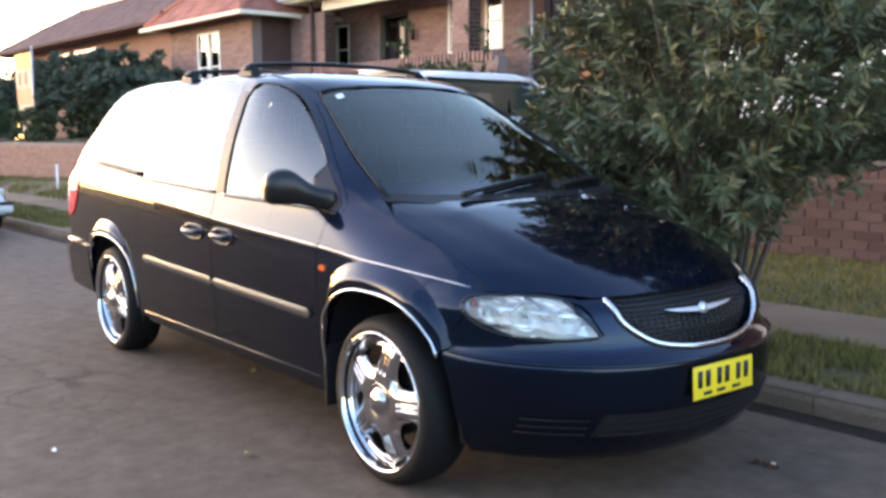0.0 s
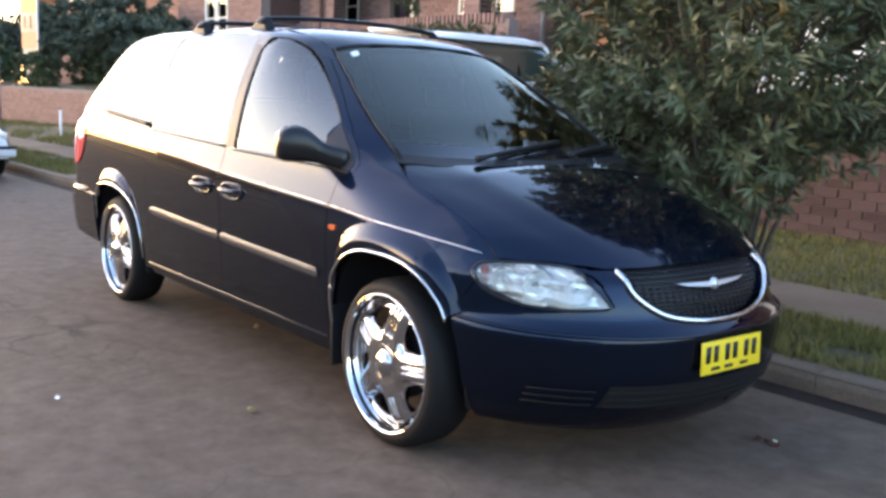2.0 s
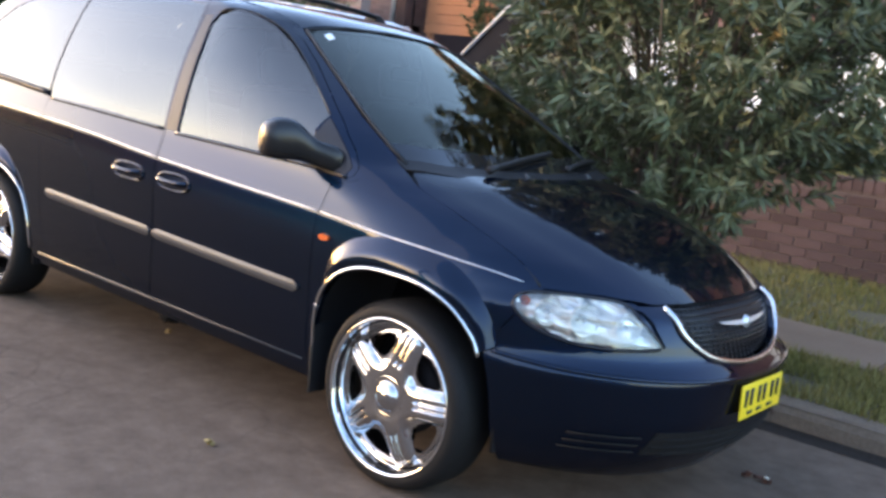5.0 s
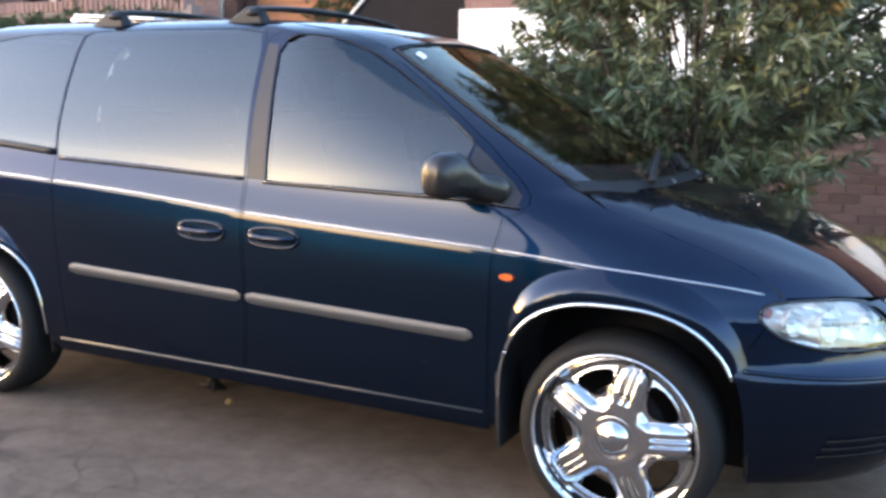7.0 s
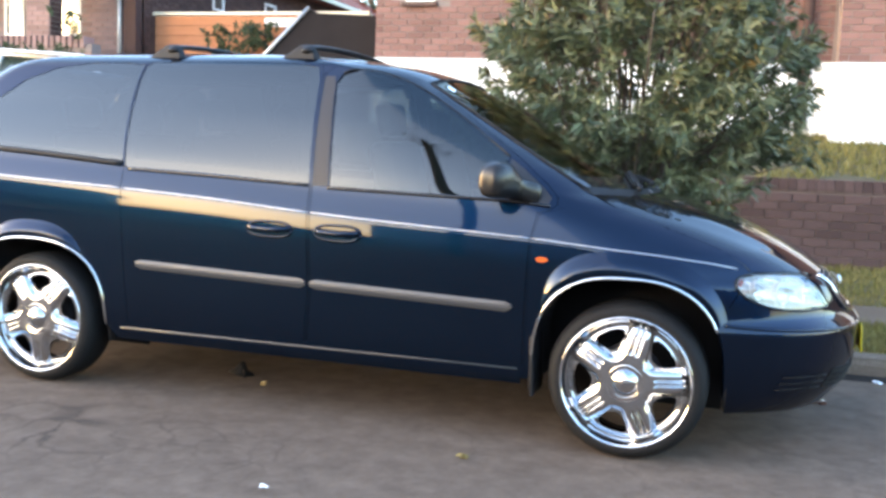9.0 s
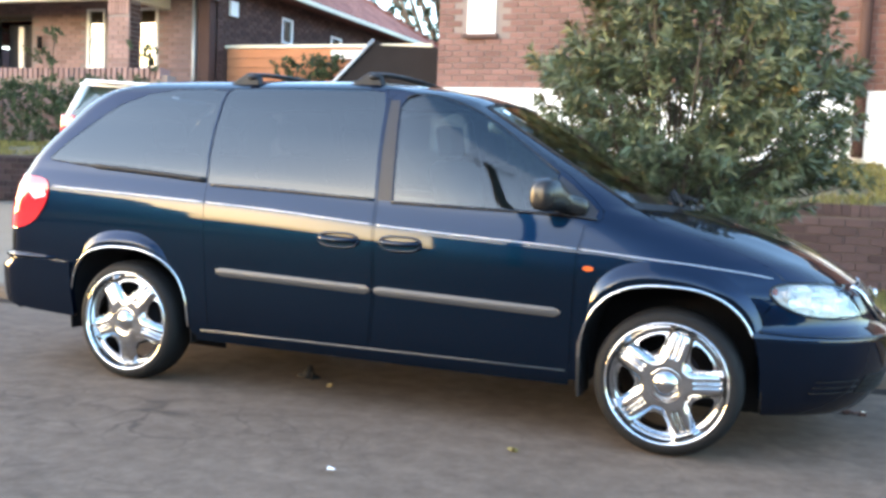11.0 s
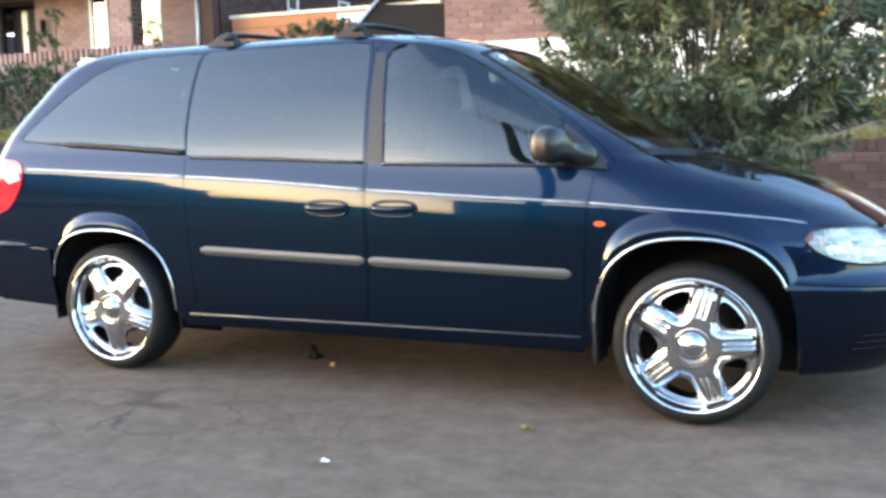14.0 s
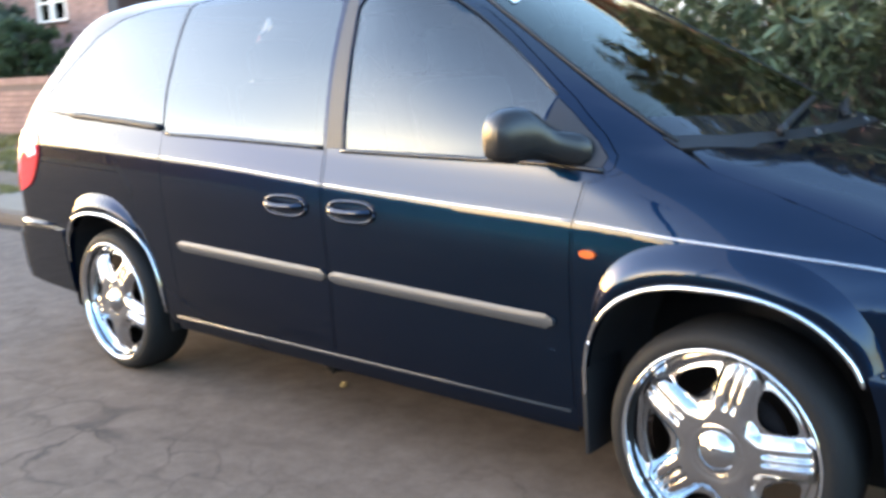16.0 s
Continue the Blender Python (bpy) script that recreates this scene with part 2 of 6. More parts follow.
def clip(poly, axis, value, keep):
    out = []
    for i, p in enumerate(poly):
        q = poly[i - 1]
        ip, iq = (p[axis] - value) * keep >= 0, (q[axis] - value) * keep >= 0
        if ip != iq:
            t = (value - q[axis]) / (p[axis] - q[axis])
            out.append((q[0] + t * (p[0] - q[0]), q[1] + t * (p[1] - q[1])))
        if ip:
            out.append(p)
    return out


def patch(outline, fn, da, db, holes=(), inside=(-1.5, 0, 0.8)):
    """A curved sheet: the plane outline (with holes) cut into small cells and laid on the surface fn(a, b)."""
    from mathutils.geometry import tessellate_polygon
    flat = [p for ring in (outline, *holes) for p in ring]
    bm, verts = bmesh.new(), {}
    for tri in tessellate_polygon([[Vector((a, b, 0)) for a, b in ring] for ring in (outline, *holes)]):
        t3 = [flat[i] for i in tri]
        a0, a1 = min(p[0] for p in t3), max(p[0] for p in t3)
        b0, b1 = min(p[1] for p in t3), max(p[1] for p in t3)
        for i in range(math.floor(a0 / da), math.ceil(a1 / da)):
            strip = clip(clip(t3, 0, i * da, 1), 0, (i + 1) * da, -1)
            if len(strip) < 3:
                continue
            for j in range(math.floor(b0 / db), math.ceil(b1 / db)):
                cell = clip(clip(strip, 1, j * db, 1), 1, (j + 1) * db, -1)
                vs = []
                for p in cell:
                    key = (round(p[0], 5), round(p[1], 5))
                    if key not in verts:
                        verts[key] = bm.verts.new(fn(*p))
                    if verts[key] not in vs:
                        vs.append(verts[key])
                if len(vs) > 2:
                    try:
                        bm.faces.new(vs)
                    except ValueError:
                        pass
    bmesh.ops.recalc_face_normals(bm, faces=bm.faces)
    bm.normal_update()
    c = Vector(inside)
    if sum(f.calc_area() * f.normal.dot(f.calc_center_median() - c) for f in bm.faces) < 0:
        bmesh.ops.reverse_faces(bm, faces=bm.faces)
    return bm


def curve_pts(ctrl, n=6, closed=False):
    """Catmull-Rom through control points, in any number of axes."""
    out, k = [], len(ctrl)
    for i in range(k if closed else k - 1):
        p0, p1, p2, p3 = (ctrl[(i + j) % k] if closed else ctrl[min(max(i + j, 0), k - 1)] for j in (-1, 0, 1, 2))
        for s in range(n):
            t = s / n
            out.append(tuple(0.5 * (2 * b + (c - a) * t + (2 * a - 5 * b + 4 * c - d) * t * t + (3 * b - a - 3 * c + d) * t ** 3) for a, b, c, d in zip(p0, p1, p2, p3)))
    if not closed:
        out.append(tuple(ctrl[-1]))
    return out


def joined(verts, faces, name, mat, parent=None, label="", smooth=False):
    me = bpy.data.meshes.new(name)
    me.from_pydata([tuple(v) for v in verts], [], faces)
    me.materials.append(M[mat])
    if smooth:
        me.polygons.foreach_set("use_smooth", [True] * len(me.polygons))
    me.update()
    ob = new(name, me)
    if parent:
        ob.parent = parent
        ob.matrix_parent_inverse = parent.matrix_basis.inverted()
    if label:
        ob["label"] = label
    return ob


# ---- the van: skin ----
def tab(points, v):
    if v <= points[0][0]:
        return points[0][1]
    for (a, p), (b, q) in zip(points, points[1:]):
        if v <= b:
            return p + (q - p) * (v - a) / (b - a)
    return points[-1][1]


def fine(points, step=0.005):
    """A smooth curve through the points, as an even table."""
    lo, hi = points[0][0], points[-1][0]
    xs, ys = [p[0] for p in points], [p[1] for p in points]
    n = len(xs)
    sl = [(ys[i + 1] - ys[i]) / (xs[i + 1] - xs[i]) for i in range(n - 1)]
    t = [sl[0]] + [0.0 if sl[i - 1] * sl[i] <= 0 else 2 * sl[i - 1] * sl[i] / (sl[i - 1] + sl[i]) for i in range(1, n - 1)] + [sl[-1]]
    out, k = [], 0
    for j in range(round((hi - lo) / step) + 1):
        v = lo + j * step
        while k < n - 2 and v > xs[k + 1]:
            k += 1
        h = xs[k + 1] - xs[k]
        u = (v - xs[k]) / h
        out.append((2 * u ** 3 - 3 * u * u + 1) * ys[k] + (u ** 3 - 2 * u * u + u) * h * t[k] + (3 * u * u - 2 * u ** 3) * ys[k + 1] + (u ** 3 - u * u) * h * t[k + 1])
    return lo, step, out


def at(table, v):
    lo, step, out = table
    f = (v - lo) / step
    if f <= 0:
        return out[0]
    i = int(f)
    if i >= len(out) - 1:
        return out[-1]
    return out[i] + (out[i + 1] - out[i]) * (f - i)


NOSE = [(0.18, 0.80), (0.24, 0.878), (0.34, 0.942), (0.45, 0.972), (0.575, 0.978), (0.592, 0.968), (0.61, 0.945), (0.64, 0.92), (0.7, 0.902), (0.76, 0.875), (0.81, 0.80), (0.86, 0.715), (0.93, 0.57), (1.0, 0.40), (1.07, 0.18), (1.13, -0.035), (1.2, -0.195), (1.3, -0.372), (1.4, -0.555), (1.6, -0.92), (1.66, -1.04), (1.71, -1.24), (1.77, -1.9)]
NOSE_L = [(0.2, 0.85), (0.8, 0.85), (1.13, 0.72), (1.3, 0.62), (1.7, 0.5)]
NOSE_M = [(0.2, 2.5), (0.75, 2.5), (0.9, 3.4), (1.1, 3.2), (1.25, 2.6), (1.7, 2.6)]
TAIL = [(0.2, -3.98), (0.3, -4.1), (0.45, -4.15), (0.6, -4.15), (0.64, -4.1), (0.9, -4.08), (1.1, -4.03), (1.25, -3.96), (1.45, -3.8), (1.6, -3.66), (1.68, -3.52), (1.73, -3.3), (1.77, -2.9)]
HALF = [(0.18, 0.8131), (0.25, 0.847), (0.36, 0.8712), (0.5, 0.8867), (0.7, 0.9002), (0.8, 0.9056), (0.86, 0.907), (0.88, 0.9066), (0.9, 0.9058), (0.94, 0.9027), (0.968, 0.9001), (0.985, 0.8965), (0.99, 0.895), (1.04, 0.8794), (1.09, 0.8649), (1.15, 0.8522), (1.2, 0.8401), (1.3, 0.8116), (1.4, 0.7778), (1.5, 0.7357), (1.58, 0.6989), (1.63, 0.6728), (1.68, 0.6389), (1.72, 0.5711), (1.75, 0.4259), (1.77, 0.1936)]
CREASE = [(-3.62, 1.09), (-2.86, 1.06), (-2.11, 1.025), (-1.47, 0.98), (-0.95, 0.952), (-0.41, 0.926), (-0.1, 0.902), (0.06, 0.89), (0.2, 0.876), (0.32, 0.862), (0.44, 0.842)]
NOSE_T, TAIL_T, HALF_T, CREASE_T = fine(NOSE), fine(TAIL), fine(HALF), fine(CREASE)


def climb(x):
    """How far the shoulder line runs above its height at the middle doors."""
    return (at(CREASE_T, x) - 0.98) * min(1.0, max(0.0, (0.44 - x) / 0.3))


def drawn(x, z):
    q = z - 0.98 - climb(x)
    return z - climb(x) * (0.5 + 0.5 * math.cos(math.pi * q / 0.4) if abs(q) < 0.4 else 0.0)


def panel(outline, sgn, holes=()):
    """A side panel whose cells follow the shoulder line."""
    flow = lambda ring: [(x, z - climb(x)) for x, z in ring]
    return patch(flow(outline), lambda x, q: (x, sgn * side(x, q + climb(x)), q + climb(x)), 0.03, 0.01, [flow(h) for h in holes])


def bend(u):
    """Plan of the windscreen: a shallow bow with tight corners, as share of the half width."""
    lo, hi = 0.0, 1.0
    for _ in range(26):
        k = (lo + hi) / 2
        if 0.36 * k * k + 0.64 * k ** 6 < u:
            lo = k
        else:
            hi = k
    return lo


BEND_T = (0.0, 0.005, [bend(0.005 * i) for i in range(201)])


def side(x, z):
    """Half width of the van's skin at length x and height z."""
    w = at(HALF_T, drawn(x, z)) * (1 - 0.012 * ((x + 1.5) / 2.0) ** 2)
    f, r = at(NOSE_T, z), at(TAIL_T, z)
    u = (f - x) / tab(NOSE_L, z)
    g = max(0.0, min(1.0, (z - 1.04) / 0.2))
    if u < 1:
        low = max(0.0, 1 - (1 - max(u, 0.0)) ** 2) ** (1 / tab(NOSE_M, z)) if g < 1 else 0.0
        high = at(BEND_T, max(0.0, (f - x) / 0.35)) if g > 0 else 0.0
        w *= low + (high - low) * g * g * (3 - 2 * g)
    u = (x - r) / 0.24
    if u < 1:
        w *= max(0.0, 1 - (1 - max(u, 0.0)) ** 2) ** (1 / 4.2)
    return w


def front(y, z):
    """Foremost x of the skin at half width y and height z."""
    m, n, w = tab(NOSE_L, z), tab(NOSE_M, z), at(HALF_T, z) * 0.985
    k = min(abs(y) / w, 1.0)
    return at(NOSE_T, z) - m * (1 - math.sqrt(max(0.0, 1 - k ** n)))


def top(x, y):
    """Height of bonnet, windscreen and roof over the plan."""
    lo, hi = 0.75, 1.77
    for _ in range(30):
        mid = (lo + hi) / 2
        if side(x, mid) > abs(y):
            lo = mid
        else:
            hi = mid
    return lo


def skin(sgn, off=0.0):
    """Side surface over (x, z)."""
    return lambda x, z: (x, sgn * (side(x, z) + off), z)


PANE_BOW = fine([(1.0, 0.012), (1.09, 0.03), (1.2, 0.058), (1.27, 0.084), (1.35, 0.132), (1.448, 0.235), (1.533, 0.39), (1.6, 0.64), (1.7, 1.2)])


def door_pane(sgn):
    """The front door's pane: upright at its rear edge, bowing inwards towards the pillar, more so higher up."""
    return lambda x, z: (x, sgn * (side(-1.42, z) - at(PANE_BOW, z) * max(0.0, x + 1.42) ** 2 - 0.008), z)


def over(off=0.0):
    """Top surface over (x, y)."""
    return lambda x, y: (x, y, top(x, y) + off)


def bonnet_rise(x, y):
    """The middle of the bonnet stands a little over its flanks, along a line from pillar foot to grille corner."""
    line = tab([(-0.2, 0.6), (0.1, 0.575), (0.4, 0.525), (0.62, 0.47), (0.8, 0.42)], x)
    k = max(0.0, min(1.0, (line - abs(y)) / 0.15 + 0.5))
    fade = max(0.0, min(1.0, (front(y, 0.82) - x) / 0.16)) * max(0.0, min(1.0, (x + 0.12) / 0.2))
    return 0.012 * k * k * (3 - 2 * k) * fade


def nose(off=0.0):
    """Front surface over (angle, z): the angle runs round the nose from flank to flank."""
    def fn(a, z):
        x = at(NOSE_T, z) - tab(NOSE_L, z) * (1 - math.cos(a))
        s = 1 if a > 0 else -1
        return (x + off * math.cos(a), s * (side(x, z) + off * abs(math.sin(a))), z)
    return fn


def turn_y(y, z):
    k = min(abs(y) / (at(HALF_T, z) * 0.985), 1.0)
    return math.copysign(math.asin(min(1.0, k ** (tab(NOSE_M, z) / 2))), y)


def turn_x(x, z, sgn):
    return sgn * math.acos(max(-1.0, min(1.0, 1 - (at(NOSE_T, z) - x) / tab(NOSE_L, z))))


def arch(cx, cz, rx, rz, a0, a1, n=28):
    return [(cx + rx * math.cos(radians(a0 + (a1 - a0) * i / n)), cz + rz * math.sin(radians(a0 + (a1 - a0) * i / n))) for i in range(n + 1)]


def bow(cx, cz, rx, rz, a0, a1, n=28):
    """A wheel opening: an arch with squarer shoulders."""
    sq = lambda v: math.copysign(abs(v) ** 0.78, v)
    return [(cx + rx * sq(math.cos(a)), cz + rz * sq(math.sin(a))) for a in (radians(a0 + (a1 - a0) * i / n) for i in range(n + 1))]


ARCH_F = (-0.004, 0.35, 0.408, 0.442)
ARCH_R = (-3.05, 0.345, 0.422, 0.424)
BONNET_X = (-0.09, -0.03, 0.03, 0.09, 0.15, 0.21, 0.27, 0.32, 0.37, 0.41, 0.45, 0.475)
EDGE = [(-3.3, 0.54), (-1.25, 0.537), (-1.05, 0.518), (-0.9, 0.56), (-0.7, 0.61), (-0.5, 0.66), (-0.3, 0.68), (-0.2, 0.688)]

DOOR_F = [(-1.5, 0.362), (-1.475, 0.61), (-1.482, 0.9), (-1.49, 1.1), (-1.512, 1.45), (-1.522, 1.64), (-1.48, 1.674), (-1.4, 1.684), (-1.26, 1.668), (-1.1, 1.617), (-0.96, 1.547), (-0.82, 1.463), (-0.665, 1.362), (-0.515, 1.26), (-0.39, 1.16), (-0.336, 1.105), (-0.332, 1.074), (-0.36, 1.05), (-0.41, 1.038), (-0.435, 0.9), (-0.445, 0.6), (-0.45, 0.362)]
DOOR_S = [(-2.5, 0.362), (-2.512, 0.75), (-2.522, 1.0), (-2.53, 1.15), (-2.553, 1.3), (-2.563, 1.45), (-2.562, 1.6), (-2.555, 1.67), (-2.53, 1.695), (-2.4, 1.703), (-1.7, 1.703), (-1.56, 1.69), (-1.534, 1.64), (-1.522, 1.45), (-1.5, 1.1), (-1.492, 0.9), (-1.485, 0.61), (-1.51, 0.362)]
GLASS_F = [(-1.405, 1.105), (-1.425, 1.35), (-1.455, 1.59), (-1.43, 1.64), (-1.37, 1.66), (-1.25, 1.648), (-1.1, 1.599), (-0.97, 1.533), (-0.83, 1.448), (-0.68, 1.35), (-0.572, 1.276), (-0.565, 1.09)]
SAIL = [(-0.557, 1.088), (-0.563, 1.267), (-0.5, 1.224), (-0.405, 1.147), (-0.362, 1.103), (-0.37, 1.07)]
GLASS_M = [(-2.525, 1.15), (-2.547, 1.3), (-2.557, 1.45), (-2.556, 1.6), (-2.548, 1.665), (-2.52, 1.685), (-2.4, 1.69), (-1.7, 1.688), (-1.57, 1.67), (-1.545, 1.6), (-1.525, 1.35), (-1.508, 1.112)]
GLASS_Q = [(-2.54, 1.168), (-2.56, 1.3), (-2.571, 1.45), (-2.57, 1.6), (-2.562, 1.675), (-2.7, 1.684), (-2.9, 1.68), (-3.1, 1.652), (-3.27, 1.588), (-3.43, 1.475), (-3.57, 1.355), (-3.675, 1.253), (-3.55, 1.232), (-3.0, 1.2)]
HEAD = [(0.425, 0.79), (0.45, 0.815), (0.54, 0.824), (0.66, 0.818), (0.72, 0.79), (0.77, 0.74), (0.805, 0.69), (0.79, 0.678), (0.7, 0.672), (0.6, 0.682), (0.5, 0.712), (0.44, 0.755)]
TAIL_LAMP = [(-3.655, 1.125), (-3.625, 1.05), (-3.66, 0.96), (-3.76, 0.86), (-3.95, 0.845), (-3.96, 1.14), (-3.8, 1.145)]
GRILLE = [(-0.415, 0.806), (-0.4, 0.735), (-0.34, 0.68), (-0.26, 0.645), (-0.13, 0.625), (0, 0.62)]


def build_van():
    van = thing("minivan", (-1.5, 0, 0), "dark navy blue people mover with chrome wheels, parked at the kerb", "minivan")
    rim = [(x, top(x, tab(EDGE, x))) for x in (-0.22, -0.35, -0.5, -0.65, -0.8, -0.95, -1.05, -1.15, -1.25, -1.5, -1.8, -2.1, -2.4, -2.7, -3.0, -3.15, -3.28)]
    for s in (-1, 1):
        borders = []
        rear = [(at(TAIL_T, z) + 0.05, z) for z in (1.69, 1.6, 1.5, 1.35, 1.2, 1.0, 0.8, 0.65, 0.5, 0.36)]
        outer = [(-1.0, 0.3)] + [(-2.6, 0.3)] + bow(*ARCH_R, 0, 180) + [(-3.6, 0.34)] + rear[::-1] + rim[::-1] + [(-0.31, 1.062), (-0.402, 1.032), (-0.427, 0.9), (-0.437, 0.6), (-0.442, 0.3)]
        part("body_side", panel(outer, s, (DOOR_F, DOOR_S, GLASS_Q)), "paint", van, solid=0.025)
        part("rear_quarter_window", patch(GLASS_Q, skin(s, -0.003), 0.05, 0.02), "privacy", van, "tinted privacy glass", solid=0.0)
        fd = part("front_door", panel([(x + 0.003 * (1 if x < -1 else -1), z) for x, z in DOOR_F], s, (GLASS_F, SAIL)), "paint", van, solid=0.02)
        part("window_pane", patch(GLASS_F, door_pane(s), 0.025, 0.02), "door_glass", fd, "clear side glass")
        # black printed borders behind the fixed panes
        for ring, up in ((GLASS_M, "sd"), (GLASS_Q, "q")):
            mx, mz = sum(p[0] for p in ring) / len(ring), sum(p[1] for p in ring) / len(ring)
            borders.append((ring, [(x + (mx - x) * 0.1, z + (mz - z) * 0.12) for x, z in ring], up))
        part("pillar_trim", patch([(-1.486, 1.105), (-1.509, 1.45), (-1.518, 1.625), (-1.468, 1.625), (-1.46, 1.59), (-1.43, 1.35), (-1.41, 1.105)], skin(s, 0.0015), 0.1, 0.03), "trim_black", fd, "matt black pillar trim", solid=0.004)
        part("mirror_sail", patch(SAIL, skin(s, 0.004), 0.1, 0.05), "trim_black", fd, "black plastic triangle at the mirror", solid=0.02)
        sd = part("sliding_door", panel([(x + 0.003 * (1 if x < -2 else -1), z) for x, z in DOOR_S], s, (GLASS_M,)), "paint", van, solid=0.02)
        part("window_pane", patch(GLASS_M, skin(s, -0.003), 0.05, 0.02), "privacy", sd, "tinted privacy glass")
        for ring, inner, up in borders:
            part("glass_border", patch(ring, skin(s, -0.009), 0.05, 0.04, (inner,)), "frit", sd if up == "sd" else van, "black border behind the tinted pane")
        part("window_edge", tube([(x, s * (side(x, z) + 0.001), z) for x, z in curve_pts(GLASS_F[3:11], 4)], 0.0045, 6), "black", fd, "black rubber window edge")
        # weather strips at the belt
        for line, up in (([(-1.41, 1.098), (-1.0, 1.09), (-0.56, 1.082), (-0.36, 1.066)], fd), ([(-2.5, 1.142), (-2.0, 1.125), (-1.51, 1.106)], sd)):
            part("belt_seal", tube([(x, s * (side(x, z) + 0.002), z) for x, z in curve_pts(line, 8)], 0.009, 6), "gloss_black", up)
        part("belt_seal", tube([(x, s * (side(x, z) + 0.002), z) for x, z in curve_pts([(-3.66, 1.246), (-3.45, 1.226), (-3.0, 1.198), (-2.545, 1.166)], 8)], [0.004] * 8 + [0.008] * 3 + [0.017] * 14, 6), "black", van, "thick black seal under the pane")
        # thin metal bead imitating the bright sky highlight along the shoulder crease
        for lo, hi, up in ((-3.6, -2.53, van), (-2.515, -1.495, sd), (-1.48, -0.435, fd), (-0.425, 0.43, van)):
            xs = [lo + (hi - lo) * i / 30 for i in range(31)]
            part("shoulder_line", tube([(x, s * (side(x, at(CREASE_T, x)) + 0.0005), at(CREASE_T, x)) for x in xs], [0.001] + [0.003] * 29 + [0.001], 8), "dull_chrome", up, "thin bright bead imitating the highlight on the shoulder crease")
        # rub strips
        for a, b, up in (((-2.43, 0.672), (-1.495, 0.648), sd), ((-1.472, 0.647), (-0.5, 0.622), fd)):
            poly = [(a[0], a[1] - 0.012), (a[0] + 0.03, a[1] - 0.024), (b[0] - 0.03, b[1] - 0.024), (b[0], b[1] - 0.008), (b[0], b[1] + 0.008), (b[0] - 0.03, b[1] + 0.022), (a[0] + 0.03, a[1] + 0.022), (a[0], a[1] + 0.012)]
            part("rub_strip", patch(poly, lambda x, z, a=a, b=b: (x, s * (side(x, z) + 0.013 - 14 * (z - a[1] - (b[1] - a[1]) * (x - a[0]) / (b[0] - a[0])) ** 2), z), 0.1, 0.01), "trim_grey", up, "grey rub strip", solid=0.02)
        # sill strip
        part("sill", tube([(x, s * (side(x, 0.33) - 0.004), 0.345 + 0.006 * (x + 0.45)) for x in (-2.55, -2.0, -1.5, -1.0, -0.47)], 0.008, 8), "trim_grey", van, "bright sill moulding")
        part("rocker_panel", patch([(-2.6, 0.27), (-2.6, 0.355), (-0.46, 0.355), (-0.46, 0.27)], skin(s, -0.015), 0.2, 0.03), "paint", van, solid=0.02)
        # front wing
        wing = [(-0.441, 0.3), (-0.436, 0.6), (-0.426, 0.9), (-0.401, 1.031), (-0.309, 1.061), (-0.24, top(-0.24, 0.695))]
        wing += [(x, top(x, 0.736)) for x in BONNET_X] + [(0.492, 0.828), (0.455, 0.824), (0.428, 0.795), (0.441, 0.75), (0.407, 0.692), (0.386, 0.63)] + bow(*ARCH_F, 31, 172) + [(-0.41, 0.3)]
        part("front_wing", panel(wing, s), "paint", van, solid=0.02)
        # flared lips with bright edge
        for opening, a0, a1, peak, most in ((ARCH_F, 29, 150, 0.62, 0.105), (ARCH_R, 52, 136, 0.5, 0.088)):
            cx, cz, rx, rz = opening
            bm, rows, inner = bmesh.new(), [], bow(*opening, a0, a1, 44)
            for i, (ex, ez) in enumerate(inner):
                f = i / 44
                # a leaf: pointed at both ends, broadest near its middle
                k = f / peak if f < peak else (1 - f) / (1 - peak)
                swell = math.sin(math.pi / 2 * max(0.0, k)) ** 0.8
                if opening is ARCH_F and f < peak:
                    swell = 0.45 + 0.55 * swell
                wide = max(0.004, most * swell)
                d = Vector((ex - cx, ez - cz)).normalized()
                row = []
                for g, up in ((0, 0.030), (0.14, 0.033), (0.3, 0.034), (0.42, 0.0315), (0.55, 0.025), (0.68, 0.017), (0.82, 0.0085), (0.93, 0.003), (1.0, 0.0005)):
                    px, pz = ex + d.x * g * wide, ez + d.y * g * wide
                    row.append(bm.verts.new((px, s * (side(px, pz) + up * min(1.0, 1.15 * swell) + 0.0005), pz)))
                rows.append(row)
            for r, q in zip(rows, rows[1:]):
                for j in range(8):
                    bm.faces.new((r[j], r[j + 1], q[j + 1], q[j]))
            bmesh.ops.recalc_face_normals(bm, faces=bm.faces)
            bm.normal_update()
            if sum(f.normal.y for f in bm.faces) * s < 0:
                bmesh.ops.reverse_faces(bm, faces=bm.faces)
            part("wheel_flare", bm, "paint", van, solid=0.015)
            pts, k = [], 56
            lo, hi = (27, 178) if opening is ARCH_F else (0, 172)
            for px, pz in bow(cx, cz, rx - 0.004, rz - 0.004, lo, hi, k):
                a = math.degrees(math.atan2(pz - cz, px - cx))
                rise = max(0.0, min(1.0, (a - a0 + 14) / 30, (a1 + 18 - a) / 30))
                pts.append((px, s * (side(px, max(pz, 0.3)) + 0.004 + 0.03 * rise), pz))
            part("arch_trim", tube(pts, 0.0068, 6), "chrome", van, "chrome wheel arch trim")
